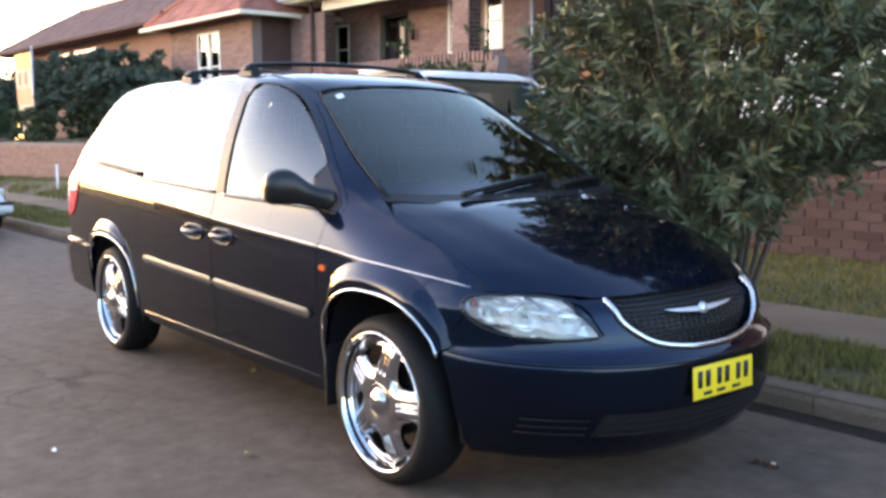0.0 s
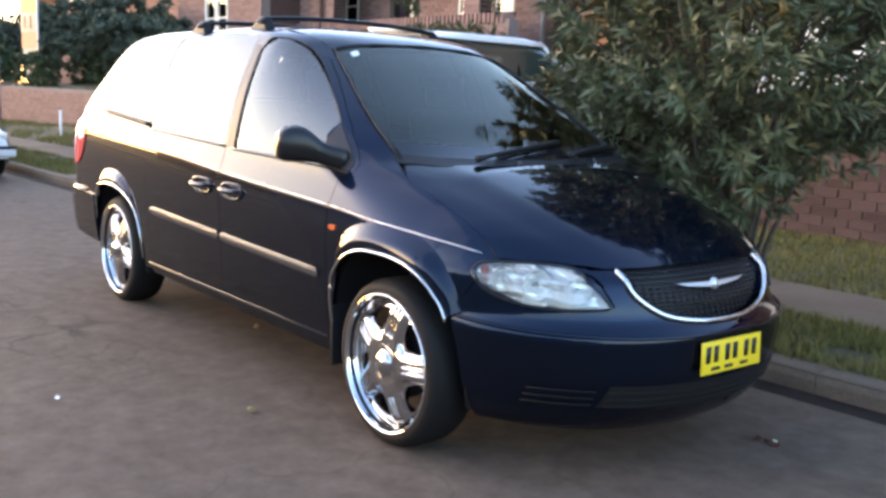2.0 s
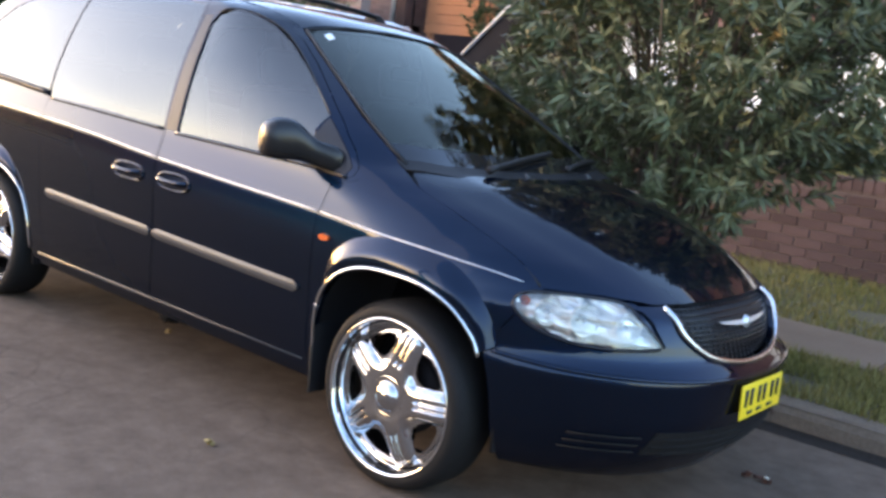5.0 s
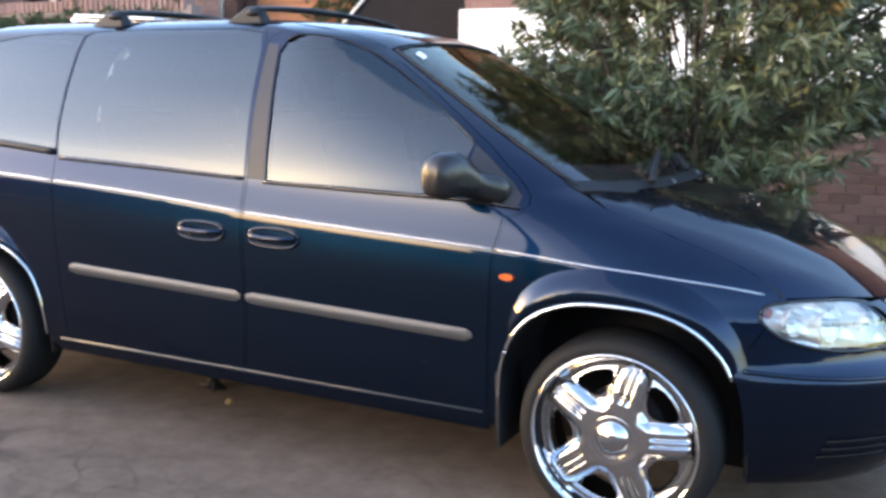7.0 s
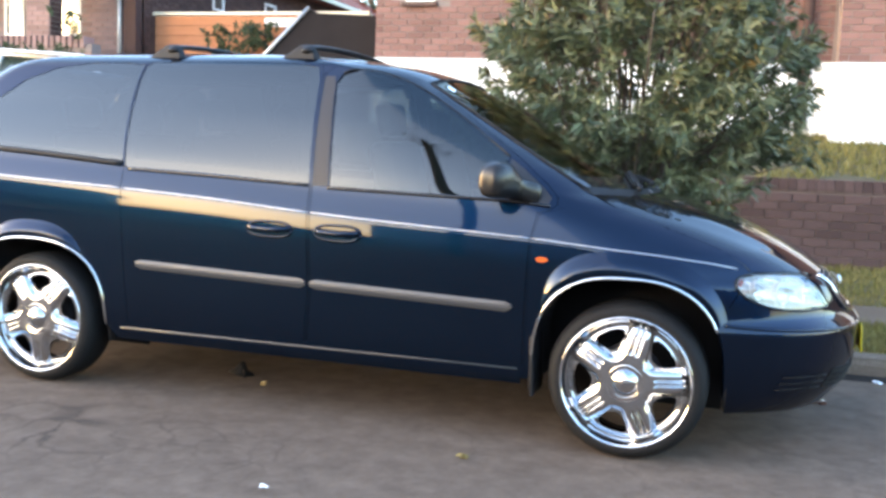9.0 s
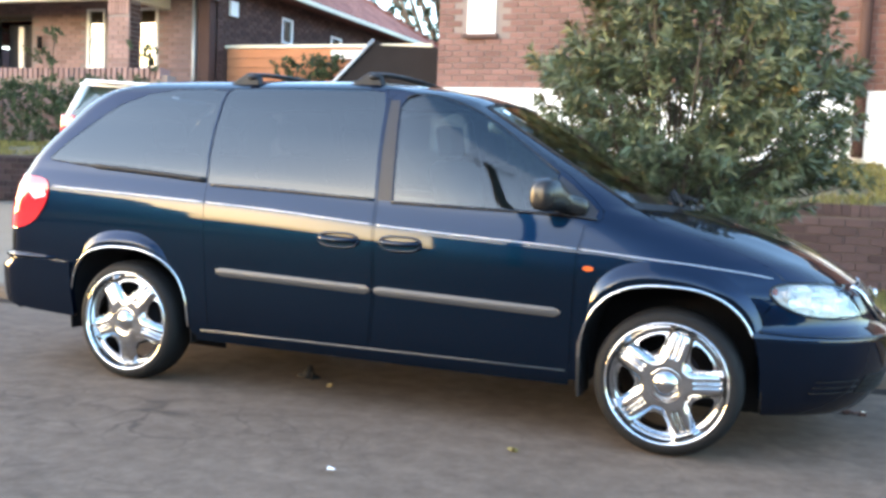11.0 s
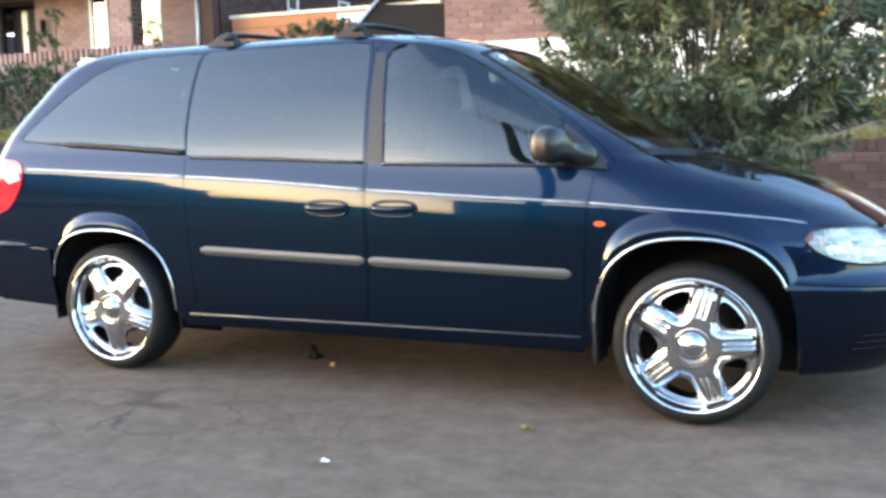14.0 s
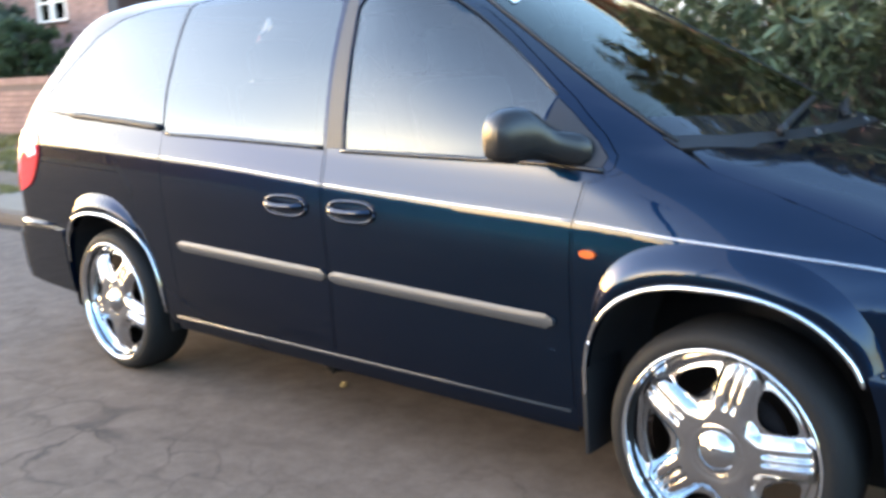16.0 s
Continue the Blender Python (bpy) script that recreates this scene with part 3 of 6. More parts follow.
        # wheel housings
        for cx, cz, rx, rz in (ARCH_F, ARCH_R):
            bm, rows = bmesh.new(), []
            for i in range(25):
                px, pz = bow(cx, cz, rx + 0.004, rz + 0.004, -8 + 196 * i / 24, 0, 1)[0]
                rows.append([bm.verts.new((px, s * yy, pz)) for yy in (0.46, side(px, max(pz, 0.3)) - 0.004)])
            for r, q in zip(rows, rows[1:]):
                bm.faces.new((r[0], r[1], q[1], q[0]))
            bm.faces.new([r[0] for r in rows])
            part("wheel_housing", bm, "black", van, solid=0.01)
            part("housing_wall", box((2 * rx - 0.02, 0.012, 0.6), (cx, s * 0.49, cz + 0.12)), "black", van)
        # lamps
        ring = curve_pts(HEAD, 4, True)
        mid = (sum(p[0] for p in ring) / len(ring), sum(p[1] for p in ring) / len(ring))
        part("headlight_surround", patch([(turn_x(mid[0] + (x - mid[0]) * 1.1, mid[1] + (z - mid[1]) * 1.14, s), mid[1] + (z - mid[1]) * 1.14) for x, z in ring], nose(-0.012), 0.06, 0.02, ([(turn_x(x, z, s), z) for x, z in ring],)), "paint", van)
        hl = part("headlight", patch([(turn_x(x, z, s), z) for x, z in ring], nose(0.006), 0.06, 0.02), "lens", van, "clear headlight lens with faceted reflectors")
        hl.visible_shadow = False
        tri = lambda v: abs((v % 1.0) - 0.5)
        part("reflector", patch([(turn_x(x, z, s), z) for x, z in ring], lambda a, z: nose(-0.012 - 0.05 * tri(a * 5.3 + z * 3) - 0.034 * tri(z * 17 + a * 2) - 0.016 * tri(a * 13 - z * 9))(a, z), 0.032, 0.012), "mirror_white", hl, "faceted chrome reflector", smooth=False)
        part("bezel", tube([nose(0.002)(turn_x(x, z, s), z) for x, z in ring + [ring[0]]], 0.0065, 6), "gloss_black", hl)
        for hx, hz, hr in ((0.53, 0.762, 0.046), (0.63, 0.75, 0.054), (0.735, 0.738, 0.048)):
            p = Vector(nose(-0.016)(turn_x(hx, hz, s), hz))
            d = Vector((0.85, s * 0.5, 0.05)).normalized()
            bowl = lathe([(hr, 0.0), (hr * 0.94, -0.012), (hr * 0.72, -0.03), (hr * 0.4, -0.042), (0.012, -0.046)], 18, "z")
            bmesh.ops.transform(bowl, matrix=Matrix.Translation(p) @ d.to_track_quat("Z", "Y").to_matrix().to_4x4(), verts=bowl.verts)
            part("lamp_bowl", bowl, "mirror_white", hl, smooth=False)
            bulb = lathe([(0.001, 0.0), (0.009, -0.006), (0.009, -0.03)], 10, "z")
            bmesh.ops.transform(bulb, matrix=Matrix.Translation(p) @ d.to_track_quat("Z", "Y").to_matrix().to_4x4(), verts=bulb.verts)
            part("bulb", bulb, "dull_chrome", hl)
        part("indicator_bulb", lathe_at([(0.001, 0), (0.016, -0.01), (0.016, -0.03)], Vector(nose(-0.015)(turn_x(0.46, 0.785, s), 0.785)), Vector((0.7, s * 0.7, 0))), "orange_lens", hl)
        part("side_indicator", patch(arch(-0.375, 0.84, 0.026, 0.0115, 0, 345, 16), skin(s, 0.010), 0.02, 0.01), "orange_lens", van, "orange side repeater", solid=0.012)
        tl = part("tail_lamp", patch(curve_pts(TAIL_LAMP, 4, True), skin(s, 0.008), 0.05, 0.04), "red_lens", van, "red tail lamp", solid=0.02)
        part("reverse_lens", patch([(-3.66, 1.075), (-3.64, 1.03), (-3.72, 1.01), (-3.78, 1.06)], skin(s, 0.011), 0.05, 0.04), "paper", tl, solid=0.004)
        # rear bumper corner
        rb = [(-3.44, 0.33), (-3.452, 0.5), (-3.45, 0.645), (-3.6, 0.652)] + [(at(TAIL_T, z) + 0.04, z) for z in (0.645, 0.58, 0.5)] + [(-4.06, 0.44), (-4.01, 0.395), (-3.92, 0.365), (-3.75, 0.345)]
        bumper = part("rear_bumper", patch(rb, skin(s, 0.018), 0.05, 0.03), "paint", van, solid=0.03)
        # the bumper's step: a shelf that catches the sky
        step_top = [(x, s * (side(x, 0.66) + 0.006), 0.668) for x in (-3.56, -3.65, -3.75, -3.85, -3.95, -4.02, -4.06)]
        part("bumper_step", tube(step_top, [0.006, 0.016, 0.022, 0.024, 0.026, 0.026, 0.02], 8, 0.7), "paint", bumper)
        # handles
        for hx, up in ((-1.685, sd), (-1.335, fd)):
            z0 = 0.892
            part("handle_recess", patch(arch(hx, z0 - 0.004, 0.118, 0.044, 0, 350, 24), lambda x, z, hx=hx: (x, s * (side(x, z) + 0.002 - 0.028 * max(0, 1 - ((x - hx) / 0.118) ** 2 - ((z - 0.888) / 0.044) ** 2)), z), 0.02, 0.01), "paint", up)
            ring = [(hx + 0.115 * math.copysign(abs(math.cos(a)) ** 0.7, math.cos(a)), z0 + 0.036 * math.copysign(abs(math.sin(a)) ** 0.8, math.sin(a))) for a in (2 * math.pi * i / 28 for i in range(29))]
            part("handle_surround", tube([(x, s * (side(x, z) + 0.003), z) for x, z in ring], 0.007, 6), "paint", up)
            bar = [(hx - 0.1, z0 + 0.006, 0.008), (hx - 0.07, z0 + 0.004, 0.03), (hx, z0 + 0.002, 0.036), (hx + 0.07, z0 + 0.004, 0.03), (hx + 0.1, z0 + 0.006, 0.008)]
            part("handle", tube([(x, s * (side(x, z) + o), z) for x, z, o in curve_pts(bar, 5)], 0.013, 8), "paint", up, "body-coloured pull handle")
        # door mirror: one swept shell from the outer tip to the foot on the triangle
        line = [(-0.593, 1.062, 1.166, 0.030, 0.022), (-0.59, 1.055, 1.168, 0.054, 0.040), (-0.582, 1.032, 1.172, 0.071, 0.055), (-0.57, 0.995, 1.176, 0.077, 0.062), (-0.555, 0.955, 1.175, 0.075, 0.062), (-0.537, 0.922, 1.163, 0.064, 0.056), (-0.515, 0.893, 1.144, 0.052, 0.048), (-0.488, 0.866, 1.13, 0.05, 0.046), (-0.462, 0.84, 1.122, 0.052, 0.046), (-0.444, 0.818, 1.12, 0.044, 0.04), (-0.437, 0.805, 1.119, 0.03, 0.03)]
        bm, rings = bmesh.new(), []
        for mx, my, mz, hh, hd in curve_pts(line, 3):
            ring = []
            for k in range(20):
                ca, sa = math.cos(2 * math.pi * k / 20), math.sin(2 * math.pi * k / 20)
                ring.append(bm.verts.new((mx + hd * math.copysign(abs(ca) ** 0.72, ca), s * (my + 0.35 * hd * ca), mz + hh * math.copysign(abs(sa) ** 0.72, sa))))
            rings.append(ring)
        for r, q in zip(rings, rings[1:]):
            for k in range(20):
                bm.faces.new((r[k], r[(k + 1) % 20], q[(k + 1) % 20], q[k]))
        bm.faces.new(rings[0])
        bm.faces.new(rings[-1][::-1])
        bmesh.ops.recalc_face_normals(bm, faces=bm.faces)
        mir = part("door_mirror", bm, "mirror_black", fd, "black plastic door mirror on a thick arm")
        g = box((0.006, 0.13, 0.1), (-0.63, s * 0.985, 1.174), Matrix.Rotation(radians(-19 * s), 4, "Z"))
        part("mirror_glass", g, "chrome", mir, bevel=0.02)
        foot = tube([(-0.4, s * 0.79, 1.075), (-0.47, s * 0.80, 1.078), (-0.54, s * 0.812, 1.082)], [0.012, 0.016, 0.012], 8)
        part("mirror_foot", foot, "black", mir)
        part("mud_flap", box((0.016, 0.2, 0.27), (-0.405, s * 0.785, 0.365), Matrix.Rotation(radians(-2), 4, "Y")), "black", van, bevel=0.004)
    # two roof bars on feet
    for bx in (-1.68, -2.45):
        line = [(bx + 0.015, -0.585, 1.748), (bx + 0.01, -0.54, 1.772), (bx, -0.3, 1.79), (bx, 0, 1.796), (bx, 0.3, 1.79), (bx + 0.01, 0.54, 1.77), (bx + 0.02, 0.6, 1.735)]
        bar = part("roof_bar", tube(curve_pts(line, 5), 0.031, 10, 0.42), "black", van, "black roof bar on two feet")
        for s in (-1, 1):
            zt = top(bx, 0.545)
            foot = [(bx - 0.17, -0.035, zt - 0.03), (bx + 0.07, -0.035, zt - 0.03), (bx + 0.07, 0.035, zt - 0.03), (bx - 0.17, 0.035, zt - 0.03), (bx - 0.035, -0.022, 1.784), (bx + 0.032, -0.022, 1.784), (bx + 0.032, 0.022, 1.784), (bx - 0.035, 0.022, 1.784)]
            bm = bmesh.new()
            vs = [bm.verts.new((x, s * (0.548 + y), z)) for x, y, z in foot]
            for q in ((0, 1, 5, 4), (1, 2, 6, 5), (2, 3, 7, 6), (3, 0, 4, 7), (4, 5, 6, 7), (3, 2, 1, 0)):
                bm.faces.new([vs[i] for i in q])
            bmesh.ops.recalc_face_normals(bm, faces=bm.faces)
            part("bar_foot", bm, "black", bar, "sloping black foot", smooth=False, bevel=0.012)
    # roof, bonnet, screen
    strip = [(x, tab(EDGE, x)) for x in (-1.05, -1.15, -1.25, -1.6, -2.0, -2.4, -2.8, -3.1, -3.28)]
    head = [(-1.035, 0.4), (-1.02, 0.2), (-1.015, 0.0), (-1.02, -0.2), (-1.035, -0.4)]
    tailx = [(-3.36, -0.4), (-3.4, -0.2), (-3.41, 0), (-3.4, 0.2), (-3.36, 0.4)]
    part("roof", patch([(x, -y) for x, y in strip] + tailx + strip[::-1] + head, over(), 0.05, 0.04), "paint", van, solid=0.02)
    glass = [(x, tab(EDGE, x) - 0.012) for x in (-1.03, -0.9, -0.75, -0.6, -0.45, -0.3, -0.22)]
    base = [(-0.12, 0.55), (-0.05, 0.35), (-0.02, 0.15), (-0.02, -0.15), (-0.05, -0.35), (-0.12, -0.55)]
    ws = part("windscreen", patch(glass + base + [(x, -y) for x, y in glass[::-1]] + [(-1.012, -0.3), (-1.005, 0), (-1.012, 0.3)], over(-0.003), 0.03, 0.03), "screen", van, "clear laminated windscreen")
    part("screen_seal", tube([(x, y, top(x, y) + 0.002) for x, y in [(x, -y) for x, y in glass[::-1]] + [(-1.012, -0.3), (-1.005, 0), (-1.012, 0.3)] + glass], 0.008, 6), "black", ws)
    foot = [(-0.235, 0.66), (-0.13, 0.545), (-0.062, 0.345), (-0.032, 0.15)]
    high = [(-0.33, 0.655), (-0.25, 0.53), (-0.19, 0.34), (-0.165, 0.15)]
    part("screen_band", patch([(x, -y) for x, y in foot] + foot[::-1] + high + [(x, -y) for x, y in high[::-1]], over(0.0015), 0.04, 0.04), "frit", ws, "black band along the foot of the windscreen")
    part("sticker", patch([(-0.975, -0.46), (-0.935, -0.467), (-0.94, -0.425), (-0.98, -0.417)], over(0.002), 0.1, 0.1), "paper", ws, "small pale windscreen sticker")
    lip = [(front(y, tab([(0.45, 0.808), (0.52, 0.816), (0.6, 0.826)], abs(y))) - 0.004, y) for y in (-0.738, -0.72, -0.69, -0.65, -0.6, -0.55, -0.45, -0.4, -0.3, -0.15, 0, 0.15, 0.3, 0.4, 0.45, 0.55, 0.6, 0.65, 0.69, 0.72, 0.738)]
    cowl = [(0.02, 0.1), (0.0, 0.35), (-0.07, 0.55), (-0.17, 0.69)]
    edge = [(-0.17, 0.69)] + [(x, 0.7352) for x in BONNET_X]
    outline = lip + [p for p in edge[::-1]] + cowl[::-1][1:] + [(x, -y) for x, y in cowl] + [(x, -y) for x, y in edge[1:]]
    part("bonnet", patch(outline, lambda x, y: (x, y, top(x, y) + bonnet_rise(x, y)), 0.02, 0.015), "paint", van)
    for s in (-1, 1):
        part("bonnet_seal", tube([(x, s * 0.734, top(x, 0.734) - 0.012) for x in BONNET_X], 0.009, 6), "black", van)
    part("cowl_panel", patch([(0.03, -0.1), (0.01, -0.36), (-0.06, -0.56), (-0.2, -0.7), (-0.26, -0.69), (-0.14, -0.54), (-0.07, -0.34), (-0.04, 0), (-0.07, 0.34), (-0.14, 0.54), (-0.26, 0.69), (-0.2, 0.7), (-0.06, 0.56), (0.01, 0.36), (0.03, 0.1)], over(0.004), 0.05, 0.05), "black", van, solid=0.015)
    for a, b in (((-0.03, -0.42), (-0.16, 0.18)), ((-0.03, 0.12), (-0.2, 0.62))):
        n = [(a[0] + (b[0] - a[0]) * i / 8, a[1] + (b[1] - a[1]) * i / 8) for i in range(9)]
        wp = part("wiper", tube([(x, y, top(x, y) + 0.03) for x, y in n], [0.016] + [0.010] * 8, 6), "black", van)
        part("wiper_blade", tube([(x - 0.015, y, top(x - 0.015, y) + 0.012) for x, y in n[2:]], 0.008, 6), "rubber", wp)
    for y in (-0.2, 0.28):
        x = 0.0 if y < 0 else -0.015
        part("washer_nozzle", tube([(x, y, top(x, y) + 0.003), (x - 0.012, y, top(x, y) + 0.02)], [0.011, 0.006], 8), "trim_grey", van)
    # front bumper and grille
    def half(s):
        pts = [(turn_x(0.41, 0.22, s), 0.22)] + [(turn_x(x, z, s), z) for x, z in bow(*ARCH_F, -4, 30.5, 8)] + [(turn_x(x, z, s), z) for x, z in ((0.388, 0.63), (0.409, 0.692), (0.443, 0.748))]
        pts += [(turn_x(x, z, s), z - 0.004) for x, z in ((0.5, 0.708), (0.6, 0.678), (0.7, 0.668), (0.79, 0.674), (0.815, 0.69))]
        pts += [(turn_x(x, z, s) - 0.01 * s, z) for x, z in ((0.78, 0.742), (0.73, 0.792))] + [(turn_y(s * 0.55, 0.806), 0.806)]
        return pts + [(turn_y(y * -s, z), z) for y, z in GRILLE[:-1]]
    low, high = half(-1), half(1)
    skirt = [(turn_y(y, 0.2), 0.2 + 0.03 * abs(y)) for y in (0.7, 0.5, 0.25, 0, -0.25, -0.5, -0.7)]
    bump = part("front_bumper", patch(low + [(0, 0.62)] + high[::-1] + skirt, nose(), 0.05, 0.02), "paint", van, solid=0.03)
    way = [(turn_x(0.392, 0.612, -1), 0.612), (turn_x(0.6, 0.598, -1), 0.598), (turn_y(-0.5, 0.588), 0.588), (turn_y(-0.25, 0.584), 0.584), (0, 0.582)]
    way = curve_pts(way + [(-a, z) for a, z in way[-2::-1]], 10)
    part("bumper_line", tube([nose(0.002)(a, z) for a, z in way], 0.008, 8), "paint", bump)
    gout = [(turn_y(y, z), z) for y, z in curve_pts(GRILLE, 4) + [(-y, z) for y, z in curve_pts(GRILLE, 4)[::-1][1:]]] + [(turn_y(y, 0.806), 0.806) for y in (0.3, 0.15, 0, -0.15, -0.3)]
    grille = part("grille", patch(gout, nose(-0.03), 0.06, 0.02), "black", van, "black mesh grille with chrome surround")
    ring = [nose(0.006)(turn_y(y, z), z) for y, z in curve_pts(GRILLE, 6) + [(-y, z) for y, z in curve_pts(GRILLE, 6)[::-1][1:]]]
    part("surround", tube(ring, 0.011, 8), "chrome", grille, "chrome grille surround")
    for i in range(11):
        z = 0.638 + 0.0155 * i
        ym = tab([(0.625, 0.14), (0.645, 0.255), (0.68, 0.335), (0.735, 0.395), (0.81, 0.41)], z)
        part("grille_bar", tube([nose(-0.02)(turn_y(ym * k / 6, z), z) for k in range(-6, 7)], 0.0035, 4), "gloss_black", grille)
    for i in range(-12, 13):
        y = i * 0.033
        z0 = tab([(0, 0.622), (0.13, 0.627), (0.26, 0.647), (0.34, 0.682), (0.4, 0.737)], abs(y))
        part("grille_bar", tube([nose(-0.02)(turn_y(y, z), z) for z in (z0, (z0 + 0.8) / 2, 0.8)], 0.003, 4), "gloss_black", grille)
    # winged badge as a plain shape
    for s in (-1, 1):
        part("badge_wing", patch([(turn_y(s * y, z), z) for y, z in ((0.02, 0.754), (0.07, 0.7555), (0.13, 0.757), (0.205, 0.7585), (0.15, 0.7475), (0.09, 0.742), (0.02, 0.737))], nose(0.004), 0.03, 0.02), "dull_chrome", grille, "chrome badge wing", solid=0.006)
    part("badge_disc", lathe_at([(0.001, 0.014), (0.014, 0.012), (0.022, 0.006), (0.024, 0)], Vector(nose(0.0)(0, 0.745)), Vector((1, 0, 0.25))), "dull_chrome", grille, "round metal badge")
    # lower intake slats and side recesses
    part("intake", patch([(turn_y(y, z), z) for y, z in ((-0.52, 0.325), (-0.5, 0.41), (0, 0.405), (0.5, 0.41), (0.52, 0.325), (0, 0.3))], nose(0.003), 0.06, 0.02), "rubber", bump, "dark lower air intake", solid=0.004)
    for z in (0.335, 0.362, 0.39):
        part("intake_slat", tube([nose(0.006)(turn_y(y, z), z - 0.012 * (1 - abs(y))) for y in (-0.5, -0.4, -0.25, -0.1, 0, 0.1, 0.25, 0.4, 0.5)], 0.003, 6), "rubber", bump)
        for s in (-1, 1):
            part("intake_slat", tube([nose(0.005)(turn_y(s * y, z), z) for y in (0.54, 0.6, 0.66, 0.71)], 0.003, 6), "rubber", bump)
    # number plate, characters as plain bars
    px, pz = at(NOSE_T, 0.5) + 0.012, 0.497
    plate = part("number_plate", box((0.006, 0.362, 0.122), (px, 0, pz), Matrix.Rotation(radians(-3), 4, "Y")), "plate", bump, "yellow number plate with black border", bevel=0.002)
    for y in (-0.145, -0.098, -0.03, 0.017, 0.087, 0.136):
        part("plate_bar", box((0.003, 0.026, 0.062), (px + 0.0035, y, pz + 0.012)), "ink", plate)
    for y in (-0.1, -0.02, 0.075):
        part("plate_bar", box((0.003, 0.05, 0.013), (px + 0.005, y, pz - 0.042)), "ink", plate)
    # tail
    zs = [0.36, 0.6, 0.9, 1.1, 1.25, 1.45, 1.6, 1.69]
    cut = [(-side(at(TAIL_T, z) + 0.052, z), z) for z in zs]
    part("tailgate", patch(cut + [(-y, z) for y, z in cut[::-1]], lambda y, z: (at(TAIL_T, z) + 0.05 * (abs(y) / 0.7) ** 4, y, z), 0.1, 0.06), "paint", van, solid=0.02)
    bz = [(-side(at(TAIL_T, z) + 0.045, z) - 0.015, z) for z in (0.3, 0.45, 0.6, 0.668)]
    part("rear_bumper", patch(bz + [(-y, z) for y, z in bz[::-1]], lambda y, z: (at(TAIL_T, z) - 0.02 + 0.05 * (abs(y) / 0.7) ** 4, y, z), 0.1, 0.06), "paint", van, solid=0.03)
    # floor and inner linings
    part("floor_pan", box((4.5, 0.9, 0.05), (-1.6, 0, 0.3)), "black", van)
    part("floor_pan", box((2.05, 1.6, 0.05), (-1.5, 0, 0.33)), "black", van)
    part("engine_block", box((0.7, 0.9, 0.5), (0.25, 0, 0.5)), "black", van)
    part("exhaust", tube([(-0.3, 0.2, 0.25), (-1.5, 0.25, 0.23), (-2.4, 0.3, 0.25), (-3.9, 0.45, 0.27)], 0.03, 8), "rubber", van)
    for s in (-1, 1):
        inner = [(-3.8, 0.62), (-3.7, 1.15), (-2.5, 1.1), (-1.0, 1.05), (-0.45, 1.0), (-0.45, 0.4), (-2.55, 0.4), (-2.6, 0.78), (-3.5, 0.78)]
        part("inner_lining", patch(inner, skin(s, -0.05), 0.2, 0.1), "interior", van)
    part("firewall", box((0.05, 0.94, 0.6), (-0.1, 0, 0.75)), "interior", van)
    part("firewall", box((0.05, 1.4, 0.14), (-0.16, 0, 1.0)), "interior", van)
    part("dashboard", tube([(-0.3, -0.72, 1.04), (-0.22, -0.4, 1.07), (-0.2, 0, 1.08), (-0.22, 0.4, 1.07), (-0.3, 0.72, 1.04)], 0.13, 12, 0.55), "interior", van)
    wheel = lathe([(0.185, -0.014), (0.2, 0), (0.185, 0.014), (0.17, 0)], 28, "z", True)
    bmesh.ops.transform(wheel, matrix=Matrix.Translation((-0.52, -0.38, 1.05)) @ Matrix.Rotation(radians(-62), 4, "Y"), verts=wheel.verts)
    part("steering_wheel", wheel, "interior", van)
    for x, y in ((-1.02, -0.38), (-1.02, 0.38), (-2.0, -0.4), (-2.0, 0.4), (-2.95, -0.3), (-2.95, 0.3)):
        st = part("car_seat", box((0.5, 0.5, 0.16), (x + 0.12, y, 0.66)), "seat", van, "grey cloth car seat", bevel=0.05)
        part("backrest", box((0.14, 0.48, 0.62), (x - 0.18, y, 1.02), Matrix.Rotation(radians(-14), 4, "Y")), "seat", st, bevel=0.05)
        part("headrest", box((0.09, 0.25, 0.17), (x - 0.27, y, 1.43), Matrix.Rotation(radians(-10), 4, "Y")), "seat", st, bevel=0.035)
        part("seat_base", box((0.4, 0.4, 0.3), (x + 0.1, y, 0.46)), "interior", st)
    part("headlining", patch([(-3.3, -0.6), (-3.3, 0.6), (-1.1, 0.52), (-1.1, -0.52)], over(-0.05), 0.2, 0.1), "seat", van)
    part("rear_mirror", box((0.03, 0.2, 0.06), (-0.9, 0.0, 1.47)), "black", van, bevel=0.012)
    return van


def lathe_at(profile, p, d, sides=16):
    bm = lathe(profile, sides, "z")
    bmesh.ops.transform(bm, matrix=Matrix.Translation(p) @ d.normalized().to_track_quat("Z", "Y").to_matrix().to_4x4(), verts=bm.verts)
    return bm


